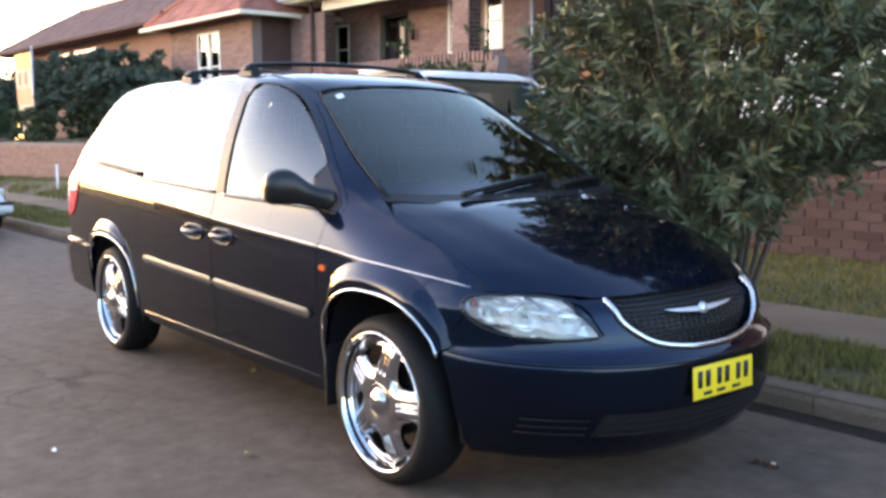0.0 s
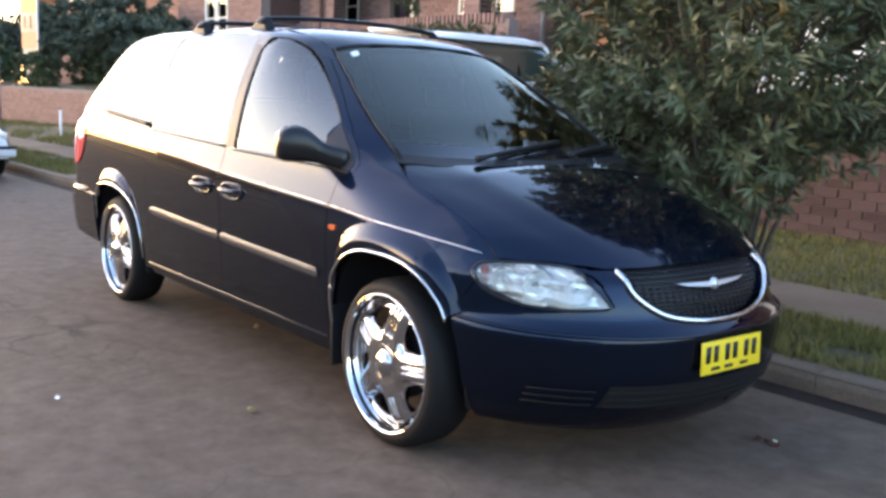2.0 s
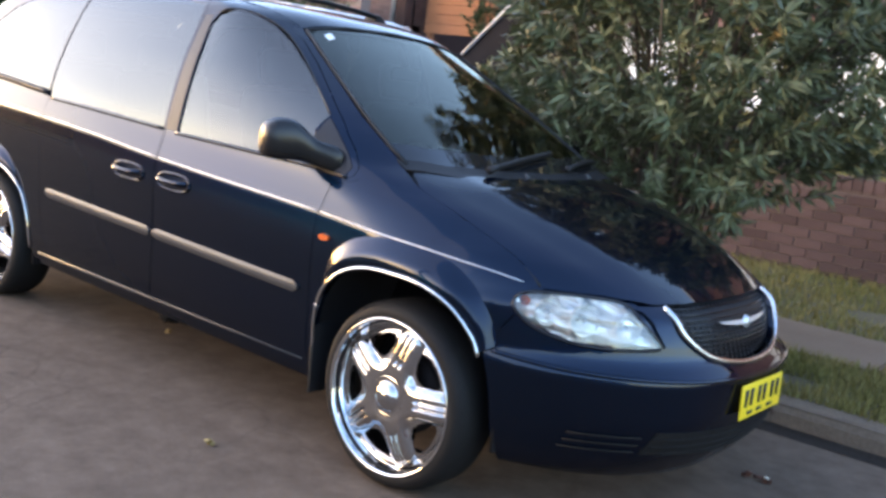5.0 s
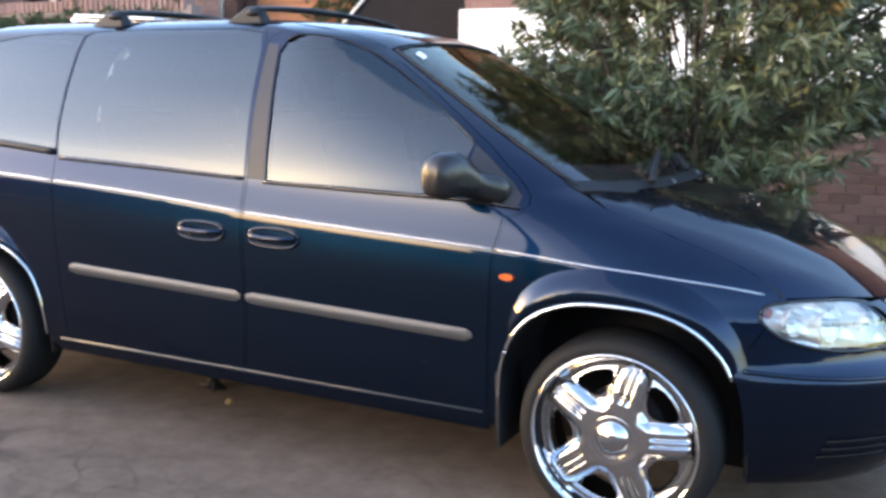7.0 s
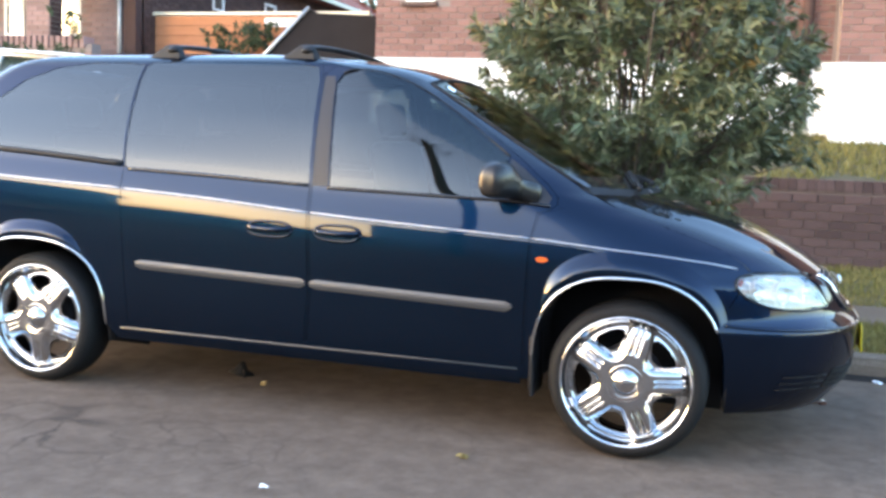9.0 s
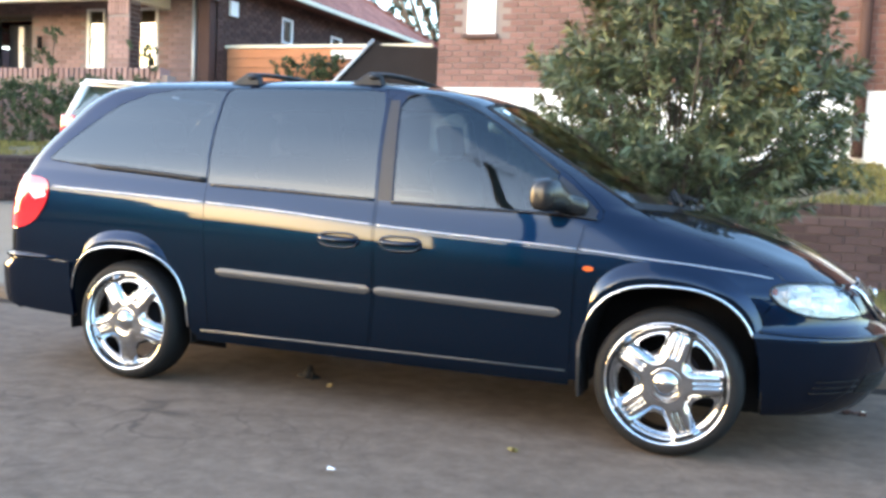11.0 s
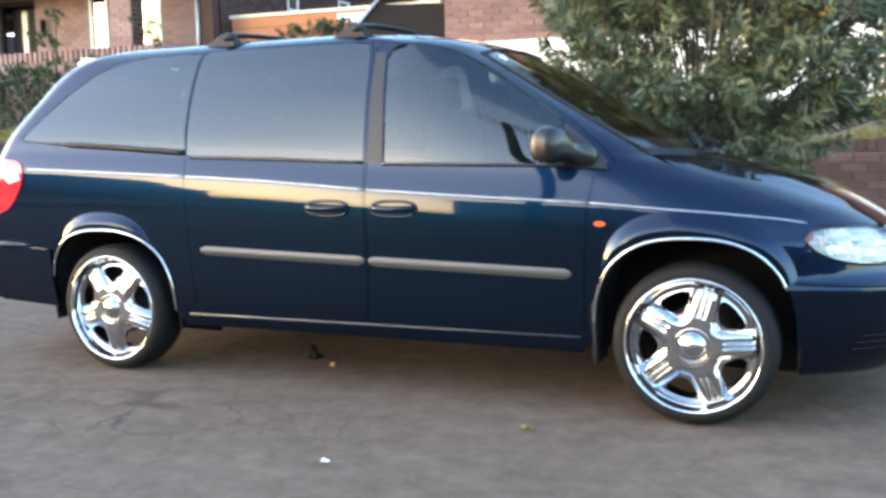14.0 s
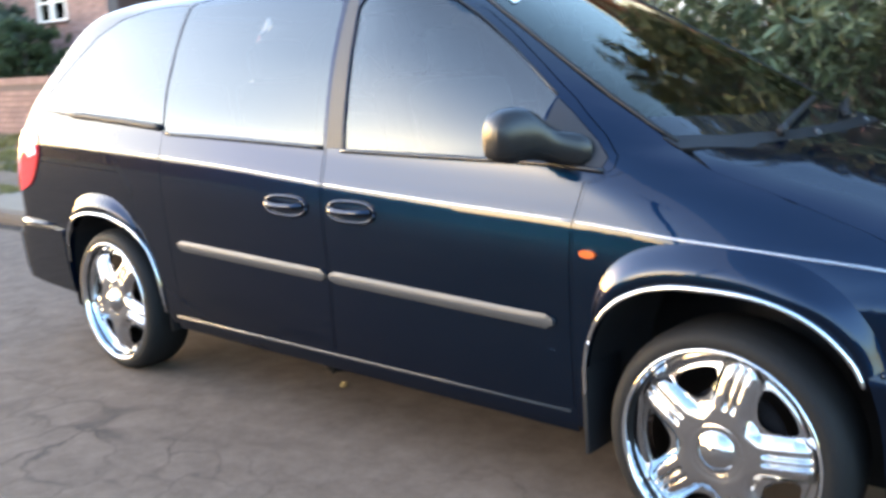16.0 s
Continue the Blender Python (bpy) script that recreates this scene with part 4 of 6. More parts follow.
def build_wheel(van, x, s, spin):
    """A low tyre on a deep chrome five-spoke rim."""
    R = 0.34
    hub = Matrix.Translation((x, s * 0.896, R)) @ Matrix.Rotation(0 if s < 0 else math.pi, 4, "Z") @ Matrix.Rotation(radians(spin), 4, "Y")
    rimmed = hub @ Matrix.Diagonal((0.995, 1, 0.995, 1))
    prof = [(0.25, 0.215), (0.262, 0.222), (0.3, 0.225), (0.326, 0.212), (R, 0.18), (R + 0.001, 0.115), (R, 0.05), (0.329, 0.022), (0.312, 0.006), (0.29, 0.001), (0.272, 0.010), (0.262, 0.03)]
    bm = lathe(prof, 64)
    bmesh.ops.transform(bm, matrix=hub, verts=bm.verts)
    tyre = part("wheel", bm, "rubber", van, "black low-profile tyre on chrome five-spoke rim")
    bm = lathe([(0.27, 0.03), (0.2835, 0.012), (0.285, 0.003), (0.282, -0.002), (0.277, -0.001), (0.273, 0.008), (0.264, 0.034), (0.258, 0.042), (0.254, 0.055), (0.25, 0.12), (0.255, 0.215)], 72)
    bmesh.ops.transform(bm, matrix=rimmed, verts=bm.verts)
    part("rim", bm, "chrome", tyre, "polished chrome rim")
    step = 0.0036 if s < 0 else 0.013

    def face(u, w):
        q = math.hypot(u, w)
        a = (math.degrees(math.atan2(w, u)) + 360 + 36) % 72 - 36
        t = q * math.sin(radians(a))
        d = tab([(0.0, 0.010), (0.07, 0.009), (0.085, 0.006), (0.12, 0.0065), (0.16, 0.010), (0.21, 0.019), (0.235, 0.027), (0.254, 0.04)], q)
        # the sides of a spoke roll over into the openings
        over_edge = max(0.0, min(1.0, (abs(t) - 0.03) / 0.03)) * max(0.0, min(1.0, (q - 0.09) / 0.04))
        d += 0.022 * over_edge ** 1.6
        # two narrow slots along each spoke leave three ribs
        run = max(0.0, min(1.0, (q - 0.122) / 0.016)) * max(0.0, min(1.0, (0.246 - q) / 0.006))
        d += 0.014 * run * sum(math.exp(-((t - c) / 0.0042) ** 4) for c in (-0.0115, 0.0115))
        return (u, d, w)
    outline = [(0.2535 * math.cos(2 * math.pi * i / 80), 0.2535 * math.sin(2 * math.pi * i / 80)) for i in range(80)]
    holes = []
    half = [(0.229, 0.0), (0.2285, 0.45), (0.225, 0.78), (0.215, 0.95), (0.197, 1.0), (0.178, 0.98), (0.163, 0.88), (0.152, 0.66), (0.146, 0.35)]
    ring = half + [(0.1445, 0.0)] + [(q, -k) for q, k in half[:0:-1]]
    for k in range(5):
        c = radians(72 * k + 36)
        holes.append([(q * math.cos(c + h * (radians(36) - math.asin(0.06 / q))), q * math.sin(c + h * (radians(36) - math.asin(0.06 / q)))) for q, h in ring[::-1]])
    bm = patch(outline, face, step, step, holes, (0, 1, 0))
    bmesh.ops.transform(bm, matrix=rimmed, verts=bm.verts)
    part("spokes", bm, "spoke", tyre, "five broad fluted chrome spokes", solid=0.02)
    bm = lathe([(0.001, -0.019), (0.02, -0.0175), (0.038, -0.01), (0.052, 0.003), (0.057, 0.011), (0.064, 0.0095), (0.072, 0.005), (0.08, 0.012)], 36)
    bmesh.ops.transform(bm, matrix=hub, verts=bm.verts)
    part("centre_cap", bm, "spoke", tyre, "domed chrome centre cap")
    bm = lathe([(0.001, 0.1), (0.15, 0.1), (0.15, 0.13)], 32)
    bmesh.ops.transform(bm, matrix=hub, verts=bm.verts)
    part("brake_disc", bm, "steel", tyre)


minivan = build_van()
for wx, ws, spin in ((0.005, -1, -4), (-3.052, -1, 18), (0.005, 1, 30), (-3.052, 1, 50)):
    build_wheel(minivan, wx, ws, spin)
minivan.matrix_basis = Matrix.Translation((-1.5, 0, 0))


# ---- street ----
SLOPE = 0.042
STREET = math.atan(SLOPE)


def kerb(x):
    """The kerb's face; the street runs a little askew to the van."""
    return 1.28 + SLOPE * x


def S(u, v, z):
    """A place by its run along the street, its distance behind the kerb and its height."""
    return (u, kerb(u) + v, z)


def block(u0, u1, v0, v1, z0, z1):
    """A box that lies along the street, as rows for quads()."""
    c = [S(u, v, z) for z in (z0, z1) for u, v in ((u0, v0), (u1, v0), (u1, v1), (u0, v1))]
    return c, [(0, 3, 2, 1), (4, 5, 6, 7), (0, 1, 5, 4), (1, 2, 6, 5), (2, 3, 7, 6), (3, 0, 4, 7)]


def quads(rows):
    verts, faces = [], []
    for c, f in rows:
        n = len(verts)
        verts += c
        faces += [tuple(i + n for i in q) for q in f]
    return verts, faces


def solid(name, rows, mat, parent=None, label="", bevel=0.0):
    ob = joined(*quads(rows), name, mat, parent, label)
    if bevel:
        md = ob.modifiers.new("bevel", "BEVEL")
        md.width, md.segments, md.limit_method = bevel, 2, "ANGLE"
    return ob


def pieces(name, mesh_rows, mat, parent, poses, single=300):
    """Alike pieces: the first ones as objects on one mesh, the rest joined."""
    verts, faces = mesh_rows
    me = bpy.data.meshes.new(name)
    me.from_pydata(verts, [], faces)
    me.materials.append(M[mat])
    for m in poses[:single]:
        ob = new(name, me)
        ob.parent = parent
        ob.matrix_parent_inverse = parent.matrix_basis.inverted()
        ob.matrix_basis = m
    rest = poses[single:]
    if rest:
        local_v = np.array([(*v, 1) for v in verts])
        all_v = np.concatenate([local_v @ np.array(m).T[:, :3] for m in rest])
        k = len(verts)
        all_f = [tuple(i + k * j for i in f) for j in range(len(rest)) for f in faces]
        tagged(joined(all_v.tolist(), all_f, name + "_rest", mat, parent), kind="stuff")


def brick_mesh(w, h, d):
    """A brick's face with chamfered arrises, standing proud of the joints towards -y."""
    c = 0.004
    v = [(-w / 2, 0, -h / 2), (w / 2, 0, -h / 2), (w / 2, 0, h / 2), (-w / 2, 0, h / 2)]
    v += [(-w / 2 + c, -d, -h / 2 + c), (w / 2 - c, -d, -h / 2 + c), (w / 2 - c, -d, h / 2 - c), (-w / 2 + c, -d, h / 2 - c)]
    return v, [(4, 5, 6, 7), (0, 1, 5, 4), (1, 2, 6, 5), (2, 3, 7, 6), (3, 0, 4, 7)]


def brick_face(parent, u0, u1, v, z0, z1, mat, openings=(), single=300, near=None, along=True, name="brick", rng=None):
    """Courses of stretcher bricks on one face. along: the face looks at the street; else at +x, and u runs back from the kerb."""
    rng = rng or random.Random(3)
    bw, bh, j = 0.23, 0.076, 0.011
    poses = []
    rows = int((z1 - z0) / (bh + j))
    for r in range(rows):
        z = z0 + (r + 0.5) * (bh + j)
        u = u0 + (0 if r % 2 else -(bw + j) / 2)
        while u < u1:
            a, b = max(u, u0), min(u + bw, u1)
            mid = (a + b) / 2
            if b - a > 0.05 and not any(o[0] < b and o[1] > a and o[2] < z + bh / 2 and o[3] > z - bh / 2 for o in openings):
                sc = Matrix.Diagonal(((b - a) / bw, 1, 1, 1))
                push = rng.uniform(-0.002, 0.002)
                if along:
                    poses.append(Matrix.Translation(S(mid, v - push, z)) @ Matrix.Rotation(STREET, 4, "Z") @ sc)
                else:
                    poses.append(Matrix.Translation(S(v + push, mid, z)) @ Matrix.Rotation(STREET + math.pi / 2, 4, "Z") @ sc)
            u += bw + j
    if near is not None:
        poses.sort(key=lambda m: abs(m.translation.x - near))
    pieces(name, brick_mesh(bw, bh, 0.012), mat, parent, poses, single)


def band(name, lo, hi, z0, z1, mat, label, category, thick=0.4, u0=-90, u1=60):
    """A strip of the setting along the street, between two distances from the kerb."""
    us = [u0 + (u1 - u0) * i / 40 for i in range(41)]
    n, verts, faces = len(us), [], []
    for v, z in ((lo, z0), (hi, z1), (lo, z0 - thick), (hi, z1 - thick)):
        verts += [S(u, v, z) for u in us]
    for i in range(n - 1):
        faces += [(i, i + 1, n + i + 1, n + i), (2 * n + i, 2 * n + i + 1, i + 1, i), (n + i, n + i + 1, 3 * n + i + 1, 3 * n + i)]
    return tagged(joined(verts, faces, name, mat), label, category, kind="structure")


def road_material():
    """Asphalt: stone grain, worn patches and a net of dark cracks."""
    m = M["asphalt"]
    n, l = m.node_tree.nodes, m.node_tree.links
    b = n["Principled BSDF"]
    old = b.inputs["Base Color"].links[0].from_socket
    tc = n.new("ShaderNodeTexCoord")
    warp = n.new("ShaderNodeTexNoise")
    warp.inputs["Scale"].default_value = 2.2
    warp.inputs["Detail"].default_value = 6
    l.new(tc.outputs["Object"], warp.inputs["Vector"])
    mixv = n.new("ShaderNodeVectorMath")
    mixv.operation = "MULTIPLY_ADD"
    mixv.inputs[1].default_value = (0.9, 0.9, 0)
    l.new(warp.outputs["Color"], mixv.inputs[0])
    l.new(tc.outputs["Object"], mixv.inputs[2])
    vor = n.new("ShaderNodeTexVoronoi")
    vor.feature = "DISTANCE_TO_EDGE"
    vor.inputs["Scale"].default_value = 1.15
    l.new(mixv.outputs[0], vor.inputs["Vector"])
    line = n.new("ShaderNodeMapRange")
    line.inputs[1].default_value, line.inputs[2].default_value = 0.003, 0.018
    line.inputs[3].default_value, line.inputs[4].default_value = 1.0, 0.0
    l.new(vor.outputs["Distance"], line.inputs[0])
    zone = n.new("ShaderNodeTexNoise")
    zone.inputs["Scale"].default_value = 0.55
    zone.inputs["Detail"].default_value = 3
    l.new(tc.outputs["Object"], zone.inputs["Vector"])
    where = n.new("ShaderNodeMapRange")
    where.inputs[1].default_value, where.inputs[2].default_value = 0.42, 0.56
    l.new(zone.outputs["Fac"], where.inputs[0])
    fade = n.new("ShaderNodeMath")
    fade.operation = "MULTIPLY"
    fade.inputs[1].default_value = 0.3
    l.new(line.outputs[0], fade.inputs[0])
    amount = n.new("ShaderNodeMath")
    amount.operation = "MULTIPLY"
    l.new(fade.outputs[0], amount.inputs[0])
    l.new(where.outputs[0], amount.inputs[1])
    # crazed patches with small cells
    craze = n.new("ShaderNodeTexVoronoi")
    craze.feature = "DISTANCE_TO_EDGE"
    craze.inputs["Scale"].default_value = 4.2
    bent = n.new("ShaderNodeVectorMath")
    bent.operation = "MULTIPLY_ADD"
    bent.inputs[1].default_value = (0.55, 0.55, 0)
    l.new(warp.outputs["Color"], bent.inputs[0])
    l.new(tc.outputs["Object"], bent.inputs[2])
    l.new(bent.outputs[0], craze.inputs["Vector"])
    thin = n.new("ShaderNodeMapRange")
    thin.inputs[1].default_value, thin.inputs[2].default_value = 0.005, 0.06
    thin.inputs[3].default_value, thin.inputs[4].default_value = 1.0, 0.0
    l.new(craze.outputs["Distance"], thin.inputs[0])
    far_off = None
    for (ex, ey), (ra, rb) in (((-2.55, -1.5), (1.9, 0.55)), ((-2.2, -2.6), (1.2, 0.5)), ((2.2, -1.9), (1.0, 0.5)), ((-5.0, -0.7), (1.0, 0.3))):
        place = n.new("ShaderNodeMapping")
        place.vector_type = "POINT"
        place.inputs["Location"].default_value = (-ex / ra, -ey / rb, 0)
        place.inputs["Scale"].default_value = (1 / ra, 1 / rb, 0)
        l.new(tc.outputs["Object"], place.inputs[0])
        ln = n.new("ShaderNodeVectorMath")
        ln.operation = "LENGTH"
        l.new(place.outputs[0], ln.inputs[0])
        if far_off is None:
            far_off = ln.outputs["Value"]
        else:
            least = n.new("ShaderNodeMath")
            least.operation = "MINIMUM"
            l.new(far_off, least.inputs[0])
            l.new(ln.outputs["Value"], least.inputs[1])
            far_off = least.outputs[0]
    rough_edge = n.new("ShaderNodeMath")
    rough_edge.operation = "MULTIPLY_ADD"
    rough_edge.inputs[1].default_value = 1.5
    l.new(warp.outputs["Fac"], rough_edge.inputs[0])
    l.new(far_off, rough_edge.inputs[2])
    inside = n.new("ShaderNodeMapRange")
    inside.inputs[1].default_value, inside.inputs[2].default_value = 1.25, 1.75
    inside.inputs[3].default_value, inside.inputs[4].default_value = 1.0, 0.0
    l.new(rough_edge.outputs[0], inside.inputs[0])
    net = n.new("ShaderNodeMath")
    net.operation = "MULTIPLY"
    l.new(thin.outputs[0], net.inputs[0])
    l.new(inside.outputs[0], net.inputs[1])
    worn = n.new("ShaderNodeMapRange")
    worn.inputs[1].default_value, worn.inputs[2].default_value = 0.38, 0.62
    worn.inputs[3].default_value, worn.inputs[4].default_value = 0.25, 1.0
    l.new(warp.outputs["Fac"], worn.inputs[0])
    faint = n.new("ShaderNodeMath")
    faint.operation = "MULTIPLY"
    l.new(net.outputs[0], faint.inputs[0])
    l.new(worn.outputs[0], faint.inputs[1])
    both = n.new("ShaderNodeMath")
    both.operation = "MAXIMUM"
    l.new(faint.outputs[0], both.inputs[0])
    l.new(amount.outputs[0], both.inputs[1])
    amount = both
    soft = n.new("ShaderNodeMath")
    soft.operation = "MULTIPLY"
    soft.inputs[1].default_value = 0.6
    l.new(amount.outputs[0], soft.inputs[0])
    mix = n.new("ShaderNodeMix")
    mix.data_type = "RGBA"
    mix.inputs[7].default_value = (0.022, 0.019, 0.018, 1)
    l.new(soft.outputs[0], mix.inputs[0])
    spot = n.new("ShaderNodeTexNoise")
    spot.inputs["Scale"].default_value, spot.inputs["Detail"].default_value, spot.inputs["Roughness"].default_value = 7.0, 8, 0.7
    l.new(tc.outputs["Object"], spot.inputs["Vector"])
    shade = n.new("ShaderNodeMapRange")
    shade.inputs[1].default_value, shade.inputs[2].default_value = 0.3, 0.7
    shade.inputs[3].default_value, shade.inputs[4].default_value = 0.72, 1.28
    l.new(spot.outputs["Fac"], shade.inputs[0])
    vary = n.new("ShaderNodeHueSaturation")
    l.new(shade.outputs[0], vary.inputs["Value"])
    l.new(old, vary.inputs["Color"])
    l.new(vary.outputs[0], mix.inputs[6])
    l.new(mix.outputs[2], b.inputs["Base Color"])


road_material()
tagged(part("road", box((700, 700, 0.4), (0, 0, -0.2)), "asphalt", smooth=False), "worn grey-brown asphalt street with fine cracks", "road", kind="structure")


def build_kerb():
    """Rounded kerb in cast lengths with a shallow gutter lip."""
    ob = tagged(joined(*quads([block(-90, 60, 0.012, 0.15, -0.2, 0.115)]), "kerb", "kerbstone"), "rounded concrete kerb beside the street", "kerb", kind="structure")
    prof = [(0.0, -0.02), (0.0, 0.075), (0.012, 0.105), (0.04, 0.122), (0.155, 0.126), (0.155, -0.02)]
    length = 1.2
    verts = [(x, y, z) for x in (-length / 2 + 0.004, length / 2 - 0.004) for y, z in prof]
    k = len(prof)
    faces = [(i, i + 1, k + i + 1, k + i) for i in range(k - 1)] + [tuple(range(k))[::-1], tuple(range(k, 2 * k))]
    poses = [Matrix.Translation(S(u, 0, 0)) @ Matrix.Rotation(STREET, 4, "Z") for u in [length * i for i in range(-70, 45)]]
    pieces("kerbstone", (verts, faces), "kerbstone", ob, poses, 300)


build_kerb()
# narrow strip, darker than the asphalt, along the kerb's foot
band("gutter", -0.13, -0.003, 0.004, 0.012, "gutter", "narrow dark strip at the foot of the kerb", "gutter", 0.4, -60, 40)
band("verge", 0.14, 1.08, 0.11, 0.14, "soil", "earth under the grass verge", "ground")
tagged(band("pavement_bed", 1.08, 2.02, 0.13, 0.14, "concrete", "bed of the footpath", "pavement"), "pale concrete footpath in cast slabs")
band("garden_strip", 2.02, 3.85, 0.14, 0.26, "soil", "earth under the lawn beside the footpath", "ground")


def build_path():
    bed = bpy.data.objects["pavement_bed"]
    f = block(0, 1, 0, 1, 0, 1)[1]
    w, d, h = 1.49, 0.93, 0.03
    verts = [(x, y, z) for z in (0, h) for x, y in ((-w / 2, -d / 2), (w / 2, -d / 2), (w / 2, d / 2), (-w / 2, d / 2))]
    poses = [Matrix.Translation(S(1.5 * i, 1.55, 0.125 + 0.004 * math.sin(i * 2.1))) @ Matrix.Rotation(STREET + 0.002 * math.sin(i), 4, "Z") for i in range(-40, 24)]
    pieces("paving_slab", (verts, f), "path", bed, poses, 300)


build_path()


def blades(name, label, spots, mat="grass", tall=(0.03, 0.08), wide=0.006, seed=5):
    """Grass: many narrow leaning blades at the given spots."""
    rng = random.Random(seed)
    verts, faces = [], []
    for x, y, z in spots:
        a, h = rng.uniform(0, 6.28), rng.uniform(*tall)
        dx, dy = math.cos(a) * wide, math.sin(a) * wide
        lx, ly = rng.gauss(0, 0.45) * h, rng.gauss(0, 0.45) * h
        k = len(verts)
        verts += [(x - dx, y - dy, z - 0.01), (x + dx, y + dy, z - 0.01), (x + lx, y + ly, z + h)]
        faces.append((k, k + 1, k + 2))
    return tagged(joined(verts, faces, name, mat), label, "grass", kind="stuff")


def spots(n, u0, u1, v0, v1, zfun, seed, gaps=0.25):
    rng = random.Random(seed)
    out = []
    while len(out) < n:
        u, v = rng.uniform(u0, u1), rng.uniform(v0, v1)
        if noise.noise(Vector((u * 1.3, v * 1.3, seed))) > gaps - 0.45:
            out.append(S(u, v, zfun(u, v)))
    return out


blades("verge_grass", "short patchy green grass on the verge", spots(52000, -6, 9, 0.13, 1.1, lambda u, v: 0.11 + 0.03 * (v - 0.14), 1, 0.08))
blades("verge_grass", "short green grass on the far verge", spots(16000, -30, -9.8, 0.13, 1.1, lambda u, v: 0.11 + 0.03 * (v - 0.14), 2), wide=0.012)
blades("lawn_grass", "rough lawn between footpath and wall", spots(40000, -5, 9, 2.0, 3.85, lambda u, v: 0.14 + 0.07 * (v - 2.15), 3, -0.1), wide=0.008)
bank_z = lambda u, v: 0.16 + 0.1 * (v - 2.0) + max(0.0, min(1.0, (u + 24) / 10)) * 0.2 * (v - 2.0)
blades("lawn_grass", "green lawn before the brick fence", spots(16000, -40, -11, 2.0, 3.3, bank_z, 4), wide=0.015, tall=(0.04, 0.12))


# ---- gardens and walls ----
def sheet(name, pts, mat, label, category):
    verts = pts + [(x, y, z - 0.3) for x, y, z in pts]
    n = len(pts)
    faces = [tuple(range(n))] + [(i, n + i, n + (i + 1) % n, (i + 1) % n) for i in range(n)]
    return tagged(joined(verts, faces, name, mat), label, category, kind="structure")


sheet("yard", [S(-5.3, 4.05, 1.06), S(30, 4.05, 1.06), S(30, 6.7, 1.62), S(30, 25, 1.7), S(-5.3, 25, 1.7), S(-5.3, 6.7, 1.62)], "soil", "raised front garden behind the brick wall", "ground")
sheet("driveway", [S(-10.4, 0.13, 0.13), S(-5.4, 0.13, 0.13), S(-5.4, 2.2, 0.17), S(-5.4, 3.6, 0.62), S(-5.4, 8, 0.9), S(-5.4, 30, 1.0), S(-10.4, 30, 1.0), S(-10.4, 8, 0.9), S(-10.4, 3.6, 0.62), S(-10.4, 2.2, 0.17)], "concrete", "pale concrete driveway rising to the houses", "driveway")
bank_pts = [S(u, 2.02, bank_z(u, 2.02)) for u in (-40, -24, -14, -10.45)] + [S(u, 3.36, bank_z(u, 3.36)) for u in (-10.45, -14, -24, -40)]
tagged(joined(bank_pts + [(x, y, z - 0.4) for x, y, z in bank_pts], [(0, 1, 6, 7), (1, 2, 5, 6), (2, 3, 4, 5), (3, 11, 12, 4)], "lawn_bank", "soil"), "sloping earth under the lawn before the brick fence", "ground", kind="structure")
sheet("yard_beside", [S(-26, 3.6, 1.2), S(-10.45, 3.6, 1.2), S(-10.45, 8, 1.6), S(-10.45, 10, 1.7), S(-26, 10, 1.7)], "soil", "raised lawn before the verandah house", "ground")
sheet("yard_far", [S(-90, 3.55, 0.5), S(-26, 3.55, 0.5), S(-26, 40, 1.6), S(-90, 40, 1.6)], "soil", "gardens further along the street", "ground")
blades("lawn_grass", "pale green lawn behind the brick wall", spots(24000, -5, 6, 4.05, 6.7, lambda u, v: 1.06 + 0.56 * (v - 4.05) / 2.65, 6), wide=0.01, tall=(0.03, 0.09))
blades("lawn_grass", "pale green lawn before the hedge", spots(9000, -20, -10.5, 3.7, 7.4, lambda u, v: 1.2 + 0.4 * (v - 3.6) / 4.4, 7), wide=0.014, tall=(0.03, 0.09))


def garden_wall(name, u0, u1, v, z0, z1, mat, label, single=300, near=0.0, cap=True):
    w = tagged(joined(*quads([block(u0, u1, v, v + 0.22, z0 - 0.4, z1)]), name, "mortar_dark" if cap else "mortar"), label, "brick wall", kind="structure")
    top_z = z1 - (0.11 if cap else 0)
    brick_face(w, u0, u1, v, z0, top_z, mat, (), single, near)
    if cap:
        n = int((u1 - u0) / 0.087)
        poses = [Matrix.Translation(S(u0 + 0.0435 + 0.087 * i, v + 0.11, z1 - 0.045)) @ Matrix.Rotation(STREET, 4, "Z") for i in range(n)]
        poses.sort(key=lambda m: abs(m.translation.x - near))
        verts = [(x, y, z) for z in (-0.05, 0.06) for x, y in ((-0.038, -0.125), (0.038, -0.125), (0.038, 0.115), (-0.038, 0.115))]
        pieces("coping_brick", (verts, block(0, 1, 0, 1, 0, 1)[1]), mat, w, poses, 150)
    return w


garden_wall("garden_wall", -5.3, 9.0, 3.83, 0.2, 1.11, "brick_dark", "low dark red brick retaining wall with lawn above", 300, 0.0)
garden_wall("garden_wall", -16.4, -10.4, 3.35, 0.3, 1.45, "brick_tan", "dull pink brick retaining wall before the verandah house", 200, -12.5)
garden_wall("boundary_wall", -48.0, -16.45, 3.2, 0.2, 1.22, "brick_tan", "long tan brick front fence", 200, -18, False)
# driveway side of the tan retaining wall, its shade given by dark brick
side_wall = tagged(joined(*quads([block(-10.62, -10.4, 3.57, 8.0, 0.0, 1.3)]), "garden_wall", "mortar_dark"), "brick wall along the driveway, its shade put into darker brick", "brick wall", kind="structure")
brick_face(side_wall, 3.6, 8.0, -10.4, 0.4, 1.28, "brick_dark", (), 120, None, False)
